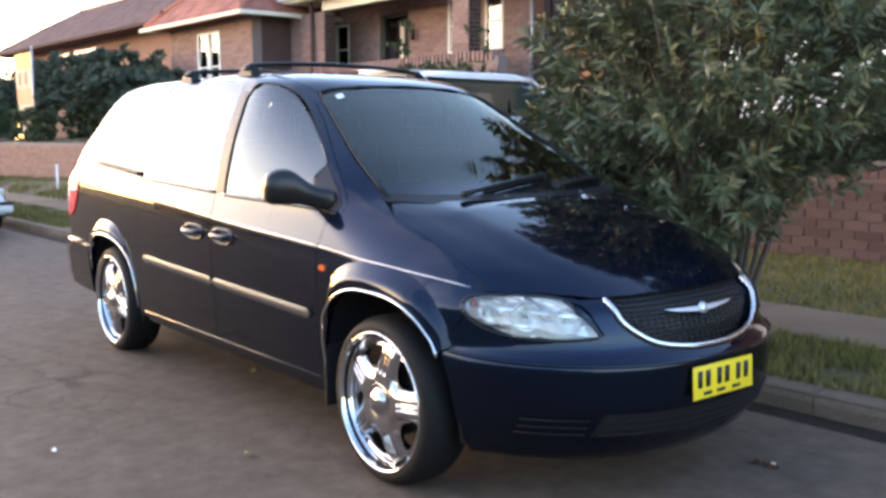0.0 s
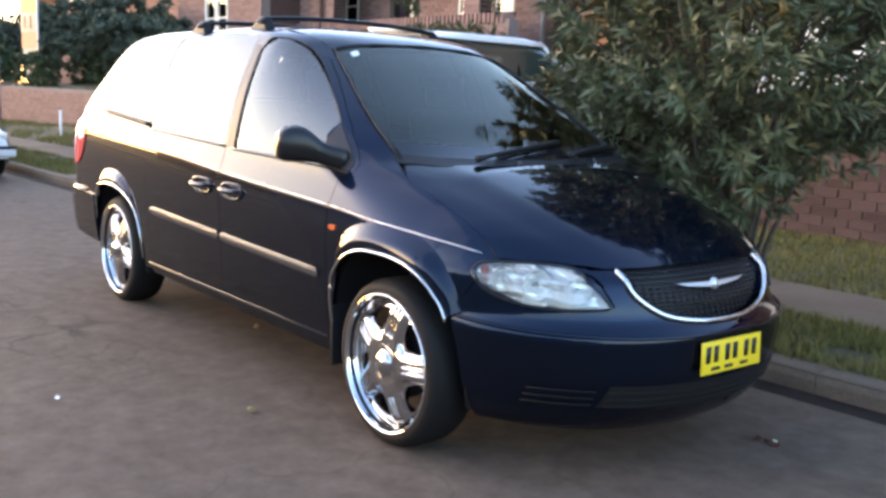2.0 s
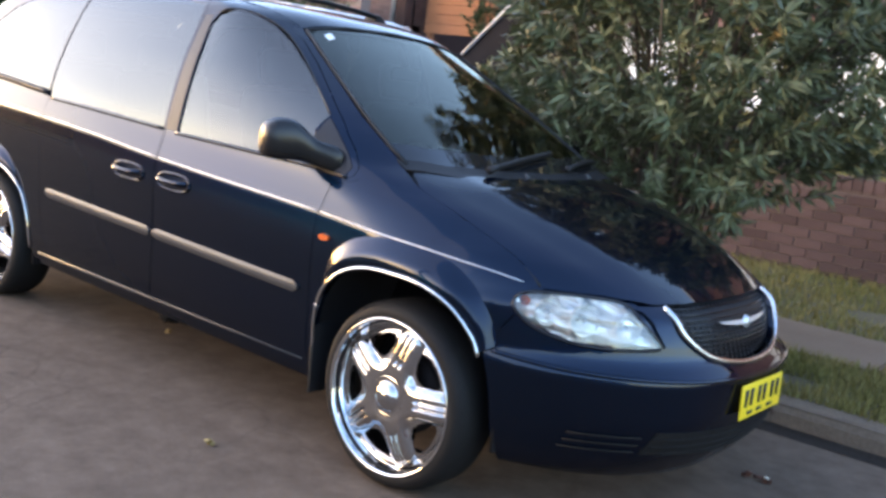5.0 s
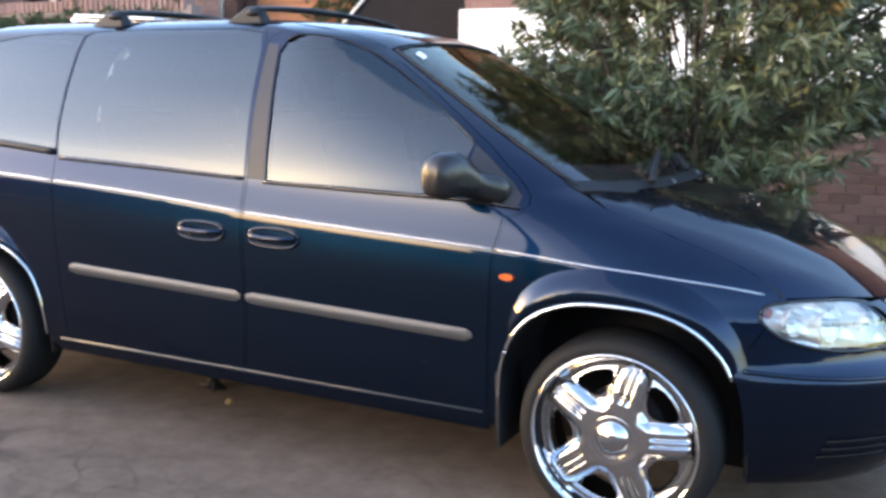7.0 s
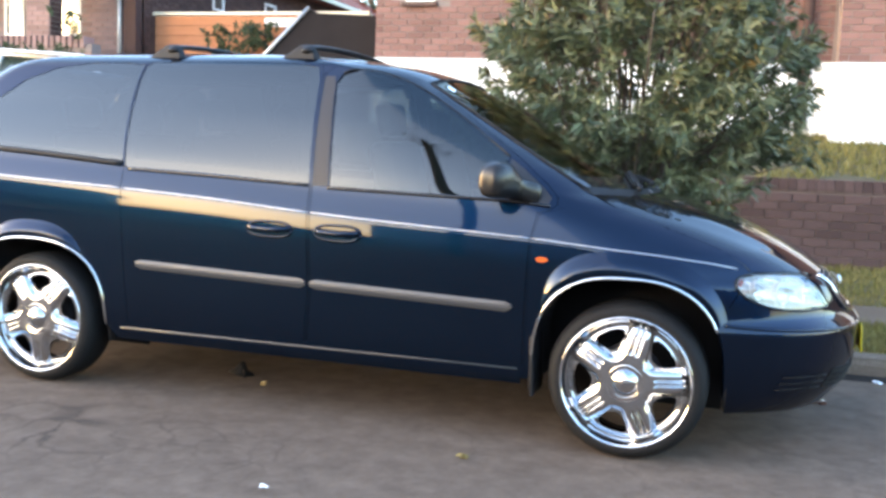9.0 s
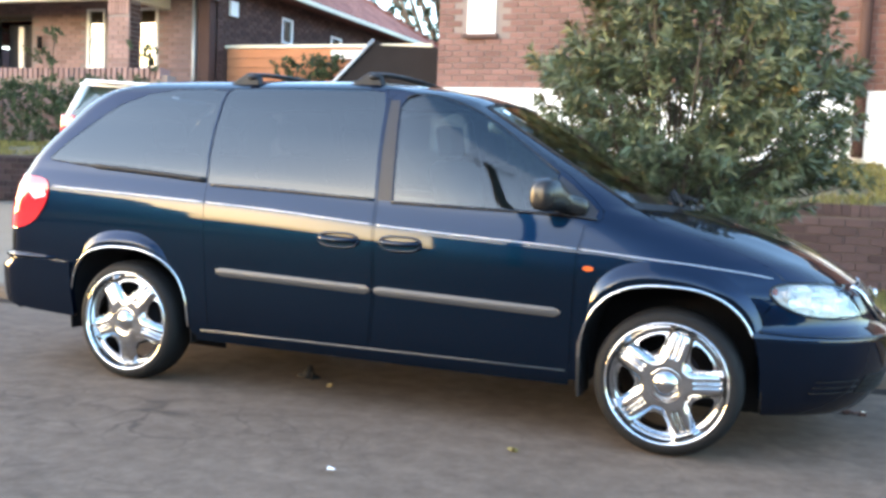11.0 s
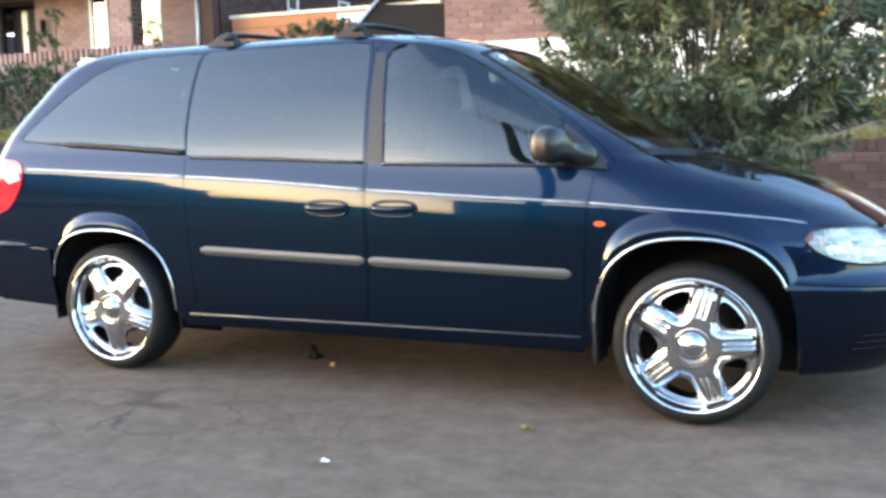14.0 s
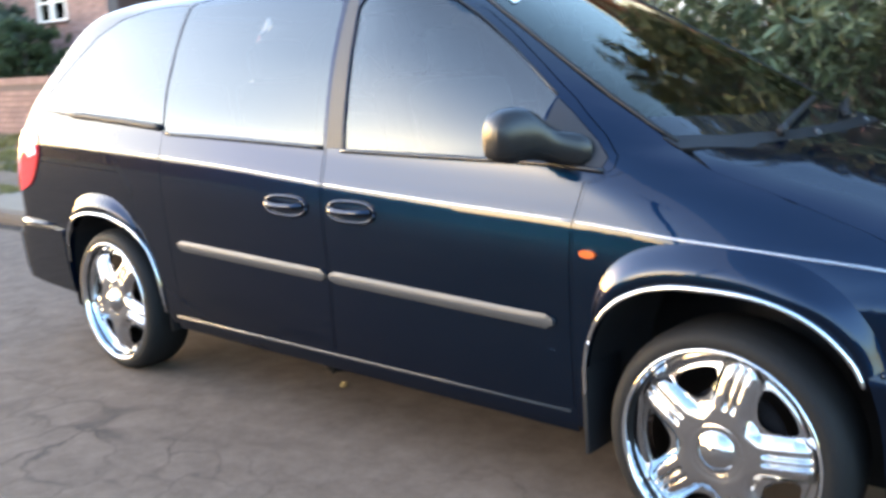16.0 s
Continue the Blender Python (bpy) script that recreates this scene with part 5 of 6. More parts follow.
for i in range(3):
    u = -47.0 + 11.2 * i
    pier = thing("brick_pier", S(u, 3.3, 0.2), "tan brick pier of the front fence", "pier", "fence piers")
    solid("pier_core", [block(u - 0.15, u + 0.15, 3.13, 3.47, 0.1, 1.27)], "brick_tan", pier)
    solid("pier_cap", [block(u - 0.18, u + 0.18, 3.09, 3.51, 1.27, 1.33)], "concrete", pier, "", 0.015)


# ---- houses ----
def window(parent, u0, u1, v, z0, z1, frame_mat="white", curtain=True, bars=1, name="window", along=True):
    """A sash window set into a wall: frame, sill, panes and a curtain behind."""
    t = 0.05

    def bx(a0, a1, b0, b1, c0, c1):
        return block(a0, a1, b0, b1, c0, c1) if along else block(b0, b1, a0, a1, c0, c1)
    sgn = 1 if along else -1
    lo, hi = (v - 0.02, v + 0.06) if along else (v - 0.06, v + 0.02)
    win = solid(name, [bx(u0, u0 + t, lo, hi, z0, z1), bx(u1 - t, u1, lo, hi, z0, z1), bx(u0 + t, u1 - t, lo, hi, z1 - t, z1), bx(u0 + t, u1 - t, lo, hi, z0, z0 + t)] + [bx(u0 + t, u1 - t, lo + 0.01, hi - 0.01, z0 + (z1 - z0) * k / (bars + 1) - 0.02, z0 + (z1 - z0) * k / (bars + 1) + 0.02) for k in range(1, bars + 1)], frame_mat, parent, "white timber sash window")
    m = v + 0.025 * sgn
    pane = solid("pane", [bx(u0 + t, u1 - t, m, m + 0.006, z0 + t, z1 - t)], "house_glass" if curtain else "dark_pane", win)
    pane.visible_shadow = not curtain
    if curtain:
        n = 14
        c, f = [], []
        for i in range(n + 1):
            u, d = u0 + (u1 - u0) * i / n, v + sgn * (0.06 + 0.012 * math.sin(i * 2.4))
            c += [S(u, d, z0) if along else S(d, u, z0), S(u, d, z1) if along else S(d, u, z1)]
        for i in range(n):
            f.append((2 * i, 2 * i + 2, 2 * i + 3, 2 * i + 1))
        joined(c, f, "curtain", "curtain", win, "pale cream curtain")
    solid("sill", [bx(u0 - 0.05, u1 + 0.05, (v - 0.07) if along else (v - 0.04), (v + 0.04) if along else (v + 0.07), z0 - 0.06, z0 - 0.002)], "brick_dark", win)
    return win


def wall_with(name, u0, u1, v, thick, z0, z1, openings, mat, parent, along=True):
    """A thick wall with true openings (u0, u1, z0, z1), cut into blocks round them."""
    us = sorted({u0, u1, *[o[0] for o in openings], *[o[1] for o in openings]})
    zs = sorted({z0, z1, *[o[2] for o in openings], *[o[3] for o in openings]})
    kept = {(i, k) for i in range(len(us) - 1) for k in range(len(zs) - 1) if not any(o[0] < (us[i] + us[i + 1]) / 2 < o[1] and o[2] < (zs[k] + zs[k + 1]) / 2 < o[3] for o in openings)}
    verts, faces, index = [], [], {}

    def vert(i, j, k):
        if (i, j, k) not in index:
            index[i, j, k] = len(verts)
            d = v + thick * j if along else v - thick * j
            verts.append(S(us[i], d, zs[k]) if along else S(d, us[i], zs[k]))
        return index[i, j, k]
    for i, k in kept:
        quad = [(i, k), (i + 1, k), (i + 1, k + 1), (i, k + 1)]
        faces.append([vert(a, 0, b) for a, b in quad])
        faces.append([vert(a, 1, b) for a, b in quad[::-1]])
        for (a, b), (c, d), near in zip(quad, quad[1:] + quad[:1], ((i, k - 1), (i + 1, k), (i, k + 1), (i - 1, k))):
            if near not in kept:
                faces.append([vert(a, 0, b), vert(a, 1, b), vert(c, 1, d), vert(c, 0, d)])
    return joined(verts, faces, name, mat, parent)


def hip_roof(parent, u0, u1, v0, v1, z, rise, mat, label, single=120, near=-12.0, gutter="cream"):
    """Tiled hip roof: a thin deck under courses of single tiles, ridge caps, gutter."""
    half = min(u1 - u0, v1 - v0) / 2
    um, vm = (u0 + u1) / 2, (v0 + v1) / 2
    if u1 - u0 >= v1 - v0:
        r0, r1 = (u0 + half, vm), (u1 - half, vm)
    else:
        r0, r1 = (um, v0 + half), (um, v1 - half)
    corner = [(u0, v0), (u1, v0), (u1, v1), (u0, v1)]
    along = u1 - u0 >= v1 - v0
    planes = [[corner[0], corner[1], r1, r0], [corner[1], corner[2], r1], [corner[2], corner[3], r0, r1], [corner[3], corner[0], r0]] if along else [[corner[0], corner[1], r0], [corner[1], corner[2], r1, r0], [corner[2], corner[3], r1], [corner[3], corner[0], r0, r1]]
    verts = [S(*c, z) for c in corner] + [S(*c, z - 0.06) for c in corner] + [S(*r0, z + rise), S(*r1, z + rise)]
    def idx(p):
        return corner.index(p) if p in corner else (8 if p == r0 else 9)
    faces = [tuple(idx(p) for p in pl) for pl in planes] + [(7, 6, 5, 4)] + [(i, i + 4, (i + 1) % 4 + 4, (i + 1) % 4) for i in range(4)]
    roof = joined(verts, faces, "roof", mat, parent, label)
    tw, th = 0.3, 0.33
    tile = [(x, y, zz) for zz in (0.005, 0.035) for x, y in ((-tw * 0.48, 0), (tw * 0.48, 0), (tw * 0.48, th * 1.04), (-tw * 0.48, th * 1.04))]
    tile += [(0, 0, 0.055), (0, th * 1.04, 0.045)]
    tf = [(4, 5, 8), (4, 8, 9, 7), (8, 5, 6, 9), (0, 1, 5, 4), (1, 2, 6, 5), (3, 0, 4, 7)]
    poses = []
    for pl in planes:
        p0, p1 = Vector(S(*pl[0], z)), Vector(S(*pl[1], z))
        apex = Vector(S(*pl[2], z + rise))
        ex = (p1 - p0).normalized()
        ey = ((apex - p0) - (apex - p0).dot(ex) * ex).normalized()
        ez = ex.cross(ey)
        length, slope = (p1 - p0).length, (apex - p0).dot(ey)
        loc = [((Vector(S(*p, z + (0 if p in corner else rise))) - p0).dot(ex), (Vector(S(*p, z + (0 if p in corner else rise))) - p0).dot(ey)) for p in pl]
        for r in range(int(slope / th)):
            y = r * th
            f = y / slope
            left = loc[-1][0] * f
            right = length + (loc[2][0] - length) * f
            x = left + 0.15
            while x < right - 0.1:
                poses.append(Matrix.Translation(p0 + ex * x + ey * y) @ Matrix((ex, ey, ez)).transposed().to_4x4())
                x += tw
    poses.sort(key=lambda m: (m.translation - Vector((near, 6, 5))).length)
    pieces("roof_tile", (tile, tf), mat, roof, poses, single)
    for a, b in [(corner[0], r0), (corner[1], r1 if along else r0), (corner[2], r1), (corner[3], r0 if along else r1), (r0, r1)]:
        pa, pb = Vector(S(*a, z if a in corner else z + rise)), Vector(S(*b, z + rise))
        if (pa - pb).length > 0.2:
            part("ridge_cap", tube([pa + Vector((0, 0, 0.04)), pb + Vector((0, 0, 0.04))], 0.09, 8), mat, roof)
    g = 0.06
    solid("gutter", [block(u0 - g, u1 + g, v0 - g - 0.08, v0 - g, z - 0.12, z - 0.01), block(u1 + g, u1 + g + 0.08, v0 - g - 0.08, v1, z - 0.12, z - 0.01), block(u0 - g - 0.08, u0 - g, v0 - g - 0.08, v1, z - 0.12, z - 0.01)], gutter, roof, "painted metal gutter", 0.02)
    return roof


def build_house_b():
    """Red brick house on a white painted base."""
    h = thing("brick_house", S(0, 7, 1.5), "red brick house with a white painted base", "house")
    ops = [(-4.34, -3.92, 3.32, 4.9)]
    wall_with("wall", -4.78, 9, 6.75, 0.25, 2.54, 5.3, ops, "mortar", h)
    brick_face(h, -4.78, 1.3, 6.75, 2.56, 5.28, "brick", ops, 300, -2.5)
    solid("base", [block(-4.83, 9.05, 6.68, 7.0, 1.2, 2.54)], "white", h, "white painted rendered base", 0.01)
    solid("side_wall", [block(-4.78, -4.53, 7.0, 18, 1.2, 5.3)], "mortar", h)
    solid("bay", [block(1.35, 9, 6.35, 6.76, 2.5, 5.3)], "mortar", h)
    brick_face(h, 1.35, 6.0, 6.35, 2.52, 5.28, "brick", (), 150, 1.4, name="bay_brick")
    solid("bay_base", [block(1.3, 9.05, 6.28, 6.7, 1.2, 2.5)], "white", h, "", 0.01)
    solid("back_wall", [block(-4.78, 9, 17.8, 18, 1.2, 5.3), block(8.8, 9, 6.8, 18, 1.2, 5.3)], "mortar", h)
    window(h, -4.34, -3.92, 6.75, 3.32, 4.9)
    part("downpipe", tube([S(0.98, 6.63, 1.7), S(0.98, 6.63, 5.2)], 0.075, 10), "brick_dark", h, "brown downpipe")
    solid("eaves", [block(-5.4, 9.5, 6.2, 18.4, 5.3, 5.36)], "cream", h)
    hip_roof(h, -5.45, 9.5, 5.9, 18.4, 5.4, 3.0, "tile", "terracotta tiled hip roof", 0)


def build_house_a():
    """Brick bungalow with a deep verandah on brick piers."""
    h = thing("brick_bungalow", S(-16, 9.9, 1.7), "brown-red brick bungalow with a cream verandah beam", "house")
    zt = 5.0
    ops = [(-18.3, -17.7, 2.95, 4.2), (-16.42, -15.3, 1.75, 4.3), (-13.86, -13.4, 3.2, 4.42), (-12.66, -12.1, 3.2, 4.42)]
    wall_with("wall", -18.6, -10.75, 9.86, 0.25, 1.6, zt, ops, "mortar", h)
    brick_face(h, -18.6, -10.75, 9.86, 1.9, zt, "brick_dull", ops, 300, -11.0)
    for o in (ops[0], ops[2], ops[3]):
        window(h, o[0], o[1], 9.86, o[2], o[3])
    # door and frame coloured near black to give the deep doorway its shade
    door = solid("door", [block(-16.36, -15.36, 10.3, 10.35, 1.78, 4.2)], "dark_door", h, "dark front door deep in its doorway")
    solid("door_frame", [block(-16.42, -16.36, 10.0, 10.11, 1.75, 4.3), block(-15.36, -15.3, 10.0, 10.11, 1.75, 4.3), block(-16.36, -15.36, 10.0, 10.11, 4.22, 4.3)], "dark_door", door)
    solid("screen_door_edge", [block(-15.82, -15.68, 10.02, 10.06, 1.8, 4.1)], "galv", door, "pale edge of an open screen door")
    # side wall with small windows; darker brick puts its shade into the colour
    so = [(13.15, 13.6, 4.05, 4.62), (15.4, 15.95, 3.85, 4.55), (18.3, 19.1, 3.95, 4.6), (10.5, 10.75, 4.55, 4.9)]
    so = [(a - 0.85, b - 0.85, c, d) for a, b, c, d in so]
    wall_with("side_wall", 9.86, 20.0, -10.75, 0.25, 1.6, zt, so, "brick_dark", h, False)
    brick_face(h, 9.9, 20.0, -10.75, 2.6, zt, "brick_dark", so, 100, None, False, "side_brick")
    for o in so:
        window(h, o[0], o[1], -10.75, o[2], o[3], "white", False, 0, "window", False)
    solid("back_wall", [block(-23.4, -10.75, 19.8, 20.0, 1.6, zt)], "brick_dark", h)
    # projecting front room
    wo = [(-21.5, -20.25, 2.75, 4.1)]
    wall_with("front_room", -23.2, -18.55, 7.6, 0.25, 1.4, 4.35, wo, "mortar", h)
    brick_face(h, -23.2, -18.55, 7.6, 1.9, 4.33, "brick_dull", wo, 150, -18.6, name="room_brick")
    # room sides in darker brick than the front, shade put into the colour
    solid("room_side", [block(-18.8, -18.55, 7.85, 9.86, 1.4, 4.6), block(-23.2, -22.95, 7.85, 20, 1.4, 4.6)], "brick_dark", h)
    window(h, -21.5, -20.9, 7.6, 2.75, 4.1, bars=2)
    window(h, -20.85, -20.25, 7.6, 2.75, 4.1, bars=2)
    # verandah
    solid("verandah_floor", [block(-18.55, -10.75, 8.7, 9.86, 1.4, 1.75)], "concrete", h)
    par = solid("parapet", [block(-18.5, -10.9, 8.6, 8.85, 1.6, 2.92)], "mortar", h, "brick parapet with a soldier course on top")
    brick_face(par, -18.5, -10.9, 8.6, 1.9, 2.8, "brick_dull", (), 150, -12, name="parapet_brick")
    verts = [(x, y, z) for z in (-0.1, 0.1) for x, y in ((-0.037, -0.17), (0.037, -0.17), (0.037, 0.15), (-0.037, 0.15))]
    pieces("coping_brick", (verts, block(0, 1, 0, 1, 0, 1)[1]), "brick_dull", par, [Matrix.Translation(S(-18.45 + 0.125 * i, 8.72, 2.95)) @ Matrix.Rotation(STREET, 4, "Z") for i in range(60)], 60)
    for u, wide in ((-12.3, 0.48), (-18.5, 1.5)):
        pier = solid("verandah_pier", [block(u, u + wide, 8.66, 8.97, 1.6, 4.36)], "mortar", h, "square brick pier with soldier-course head" if wide < 1 else "broad brick pier at the end of the verandah")
        brick_face(pier, u, u + wide, 8.66, 2.9, 4.06, "brick_dull", (), 60, None)
        # darker bricks on the pier's flank paint in its shaded side
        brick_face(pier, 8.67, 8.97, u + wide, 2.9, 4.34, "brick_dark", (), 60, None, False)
        for i in range(int(wide / 0.08)):
            solid("soldier_brick", [block(u + 0.005 + 0.08 * i, u + 0.075 + 0.08 * i, 8.635, 8.67, 4.08, 4.34)], "brick_dull", pier)
    solid("verandah_beam", [block(-17.0, -11.8, 8.6, 8.8, 4.36, 4.6), block(-12.0, -11.8, 8.8, 9.86, 4.36, 4.6)], "cream", h, "cream painted verandah beam", 0.01)
    solid("beam_gutter", [block(-18.5, -11.55, 8.2, 8.45, 4.67, 4.8)], "white", h, "white gutter over the verandah", 0.02)
    solid("soffit", [block(-18.5, -10.7, 8.3, 9.86, 4.61, 4.66)], "cream", h)
    solid("fascia", [block(-11.9, -10.4, 9.2, 9.3, 4.72, 4.95)], "cream", h)
    part("downpipe", tube([S(-17.42, 8.58, 1.8), S(-17.42, 8.58, 4.6)], 0.045, 8), "brick_dark", h, "brown painted downpipe")
    part("downpipe", tube([S(-11.2, 9.8, 1.8), S(-11.2, 9.8, 4.9)], 0.05, 8), "galv", h, "pale painted downpipe")
    part("wall_light", tube([S(-15.0, 9.75, 3.6), S(-15.0, 9.75, 3.85)], 0.05, 8), "steel", h)
    solid("meter_box", [block(-10.72, -10.66, 10.25, 10.5, 4.3, 4.6)], "white", h)
    hip_roof(h, -18.9, -10.3, 8.2, 20.6, 5.02, 2.9, "tile", "red terracotta tiled hip roof", 300, -11.0)
    hip_roof(h, -23.7, -18.1, 7.1, 14.5, 4.4, 2.6, "tile", "red terracotta tiled hip roof over the front room", 100, -18.5)


def build_far_house():
    h = thing("far_house", S(-42, 14, 1), "brown tiled house beyond the trees", "house")
    solid("wall", [block(-48.5, -31, 11.4, 16.2, 0.8, 5.5)], "brick_tan", h)
    window(h, -40.0, -38.6, 11.39, 3.0, 4.6)
    window(h, -45.0, -43.6, 11.39, 3.0, 4.6)
    solid("awning", [block(-41.5, -36.5, 10.5, 11.38, 4.85, 4.95)], "galv", h)
    hip_roof(h, -50.0, -30.0, 10.4, 17.0, 5.5, 2.1, "tile_brown", "brown tiled hip roof", 60, -38, "brick_dark")


build_house_b()
build_house_a()
build_far_house()


def build_gap():
    """Between the houses: board fence, dark lean-to and a sign."""
    f = thing("timber_fence", S(-9, 10.2, 1), "orange-brown board fence between the houses", "fence")
    for i in range(6):
        solid("board", [block(-10.7, -6.3, 10.2, 10.23, 2.5 + 0.19 * i, 2.68 + 0.19 * i)], "timber", f)
    solid("top_rail", [block(-10.75, -6.3, 10.17, 10.26, 3.64, 3.7)], "cream", f)
    for u in (-10.6, -8.5, -6.5):
        solid("post", [block(u - 0.05, u + 0.05, 10.23, 10.33, 1, 3.68)], "timber", f)
    s = thing("white_sign", S(-7.8, 10.15, 3.4), "small white sign on the board fence", "sign")
    solid("sign_board", [block(-8.35, -7.7, 10.13, 10.16, 3.42, 3.58)], "white", s)
    g = thing("lean_to", S(-5.9, 7.6, 0.9), "dark grey steel lean-to against the brick house", "shed")
    pts = [(-7.6, 1.0), (-4.95, 1.0), (-4.95, 3.25), (-6.1, 3.3), (-6.22, 3.36), (-7.6, 2.0)]
    verts = [S(u, v, z) for v in (7.6, 7.66) for u, z in pts]
    n = len(pts)
    faces = [tuple(range(n)), tuple(range(2 * n - 1, n - 1, -1))] + [(i, n + i, n + (i + 1) % n, (i + 1) % n) for i in range(n)]
    joined(verts, faces, "panel", "steel", g)
    part("barge", tube([S(-7.6, 7.57, 2.02), S(-6.22, 7.57, 3.38)], 0.03, 6), "galv", g, "pale sloping edge")
    solid("roof_sheet", [block(-6.2, -4.95, 7.66, 12, 3.2, 3.26)], "steel", g)
    w = thing("garden_shed", S(-7.5, 24, 1), "grey rendered outbuilding at the back", "shed")
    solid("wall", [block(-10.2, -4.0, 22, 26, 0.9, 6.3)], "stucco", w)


build_gap()


# ---- plants ----
def leaf_cloud(tips, per, length, width, rng, droop=0.2, spread=1.0):
    """Leaves in whorls along short twigs: each a folded diamond."""
    verts, faces = [], []
    for p, d in tips:
        a = d.orthogonal().normalized()
        b = d.cross(a)
        for k in range(per):
            t = rng.uniform(0, 1)
            ang = rng.uniform(0, 6.28)
            out = (math.cos(ang) * a + math.sin(ang) * b)
            dirn = (d * rng.uniform(0.3, 1.1) + out * spread * rng.uniform(0.5, 1.1) + Vector((0, 0, -droop * rng.random()))).normalized()
            ln = length * rng.uniform(0.65, 1.25)
            base = p + d * (t * 0.22)
            side_v = dirn.cross(Vector((rng.uniform(-1, 1), rng.uniform(-1, 1), rng.uniform(-0.2, 1)))).normalized() * width * rng.uniform(0.7, 1.2)
            nrm = dirn.cross(side_v).normalized() * width * 0.35
            i = len(verts)
            verts += [base, base + dirn * ln * 0.45 + side_v + nrm, base + dirn * ln + Vector((0, 0, -0.1 * ln)), base + dirn * ln * 0.45 - side_v + nrm]
            faces += [(i, i + 1, i + 2), (i, i + 2, i + 3)]
    return verts, faces


def build_bush():
    rng = random.Random(11)
    cx, cy = -0.38, 1.85
    bush = thing("oleander_bush", (cx, cy, 0.12), "dense dark green oleander bush on the grass verge", "bush")
    stems, tips = [], []
    for i in range(26):
        a = 2.4 * i
        r = 1.08 * math.sqrt((i + 0.6) / 26)
        hgt = 3.25 - 1.0 * (r / 1.1) ** 2 + rng.uniform(-0.25, 0.25)
        end = Vector((cx + r * 1.0 * math.cos(a), cy + r * 0.95 * math.sin(a), hgt))
        mid = Vector((cx + r * 0.45 * math.cos(a), cy + r * 0.45 * math.sin(a), hgt * 0.5))
        start = Vector((cx + 0.12 * math.cos(a), cy + 0.12 * math.sin(a), 0.1))
        pts = curve_pts([tuple(start), tuple(mid), tuple(end)], 5)
        stems.append(([Vector(p) for p in pts], 0.018))
    part_bm = bmesh.new()
    for pts, r in stems:
        add(part_bm, tube(pts, [r * (1 - 0.75 * i / (len(pts) - 1)) for i in range(len(pts))], 6))
    part("trunk", part_bm, "bark", bush, "grey-brown stems")
    # leafy shoots fill an uneven crown
    n = 0
    while n < 1080:
        x, y, z = rng.uniform(-1, 1), rng.uniform(-1, 1), rng.uniform(-1, 1)
        q = math.sqrt(x * x + y * y + (z * z if z > 0 else z ** 4))
        if q > 1 or q < 0.3:
            continue
        lump = noise.noise(Vector((x * 2.2, y * 2.2, z * 2.2 + 4)))
        if q > 0.86 + 0.3 * lump:
            continue
        p = Vector((cx + 0.02 + x * 1.16, cy + y * 1.12, 1.92 + z * (1.4 if z > 0 else 1.42)))
        hem = max(0.0, min(1.0, (0.81 * x + 0.58 * y + 0.12) / 0.75))
        if p.z < 0.58 + 0.66 * hem:
            continue
        if p.y < 0.98 and p.z < 1.25 + 0.3 * max(0.0, -p.x - 0.2):
            continue
        d = Vector((x * 0.8, y * 0.8, z * 0.5 + 0.45)).normalized()
        tips.append((p, d))
        n += 1
    while n < 1290:
        x, y, z = rng.uniform(-1, 1), rng.uniform(-1, 1), rng.uniform(-1, 1)
        if x * x + y * y + z * z < 1:
            tips.append((Vector((-1.42 + 0.42 * x, 1.82 + 0.36 * y, 1.18 + 0.38 * z)), Vector((x - 0.6, y * 0.8, 0.5 * z + 0.45)).normalized()))
            n += 1
    v, f = leaf_cloud(tips, 40, 0.1, 0.0105, rng, 0.35)
    joined(v, f, "crown", "leaf", bush, "narrow dark green leaves")
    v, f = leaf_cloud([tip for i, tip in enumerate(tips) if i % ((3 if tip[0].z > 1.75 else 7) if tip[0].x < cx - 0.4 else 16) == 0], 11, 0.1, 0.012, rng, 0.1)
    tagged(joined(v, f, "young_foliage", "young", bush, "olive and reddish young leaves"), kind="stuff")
    twigs = bmesh.new()
    for p, d in tips[::2]:
        add(twigs, tube([p - d * 0.25, p + d * 0.18], [0.007, 0.003], 4, caps=False))
    tagged(part("twig_mass", twigs, "bark", bush), kind="stuff")


def build_hedge(name, u0, u1, v0, v1, z0, z1, label, seed, mat="hedge", n=700, leaf=0.07):
    rng = random.Random(seed)
    hedge = thing(name, S((u0 + u1) / 2, (v0 + v1) / 2, z0), label, "hedge")
    core = bmesh.new()
    for i in range(int((u1 - u0) / 0.5)):
        u = u0 + 0.25 + 0.5 * i
        add(core, tube([S(u, (v0 + v1) / 2, z0 - 0.1), S(u + rng.uniform(-0.2, 0.2), (v0 + v1) / 2, z0 + (z1 - z0) * 0.85)], [0.03, 0.01], 5))
    part("stem_mass", core, "bark", hedge)
    tips = []
    for _ in range(n):
        u, v, z = rng.uniform(u0, u1), rng.uniform(v0, v1), rng.uniform(z0, z1)
        z = min(z, z1 - 0.25 + 0.3 * noise.noise(Vector((u * 0.9, v, seed))))
        tips.append((Vector(S(u, v, z)), Vector((rng.gauss(0, 0.6), -0.5 + rng.gauss(0, 0.5), 0.5 + rng.random() * 0.5)).normalized()))
    v, f = leaf_cloud(tips, 26, leaf, leaf * 0.28, rng, 0.2)
    joined(v, f, "leaves", mat, hedge, "small dark green leaves")


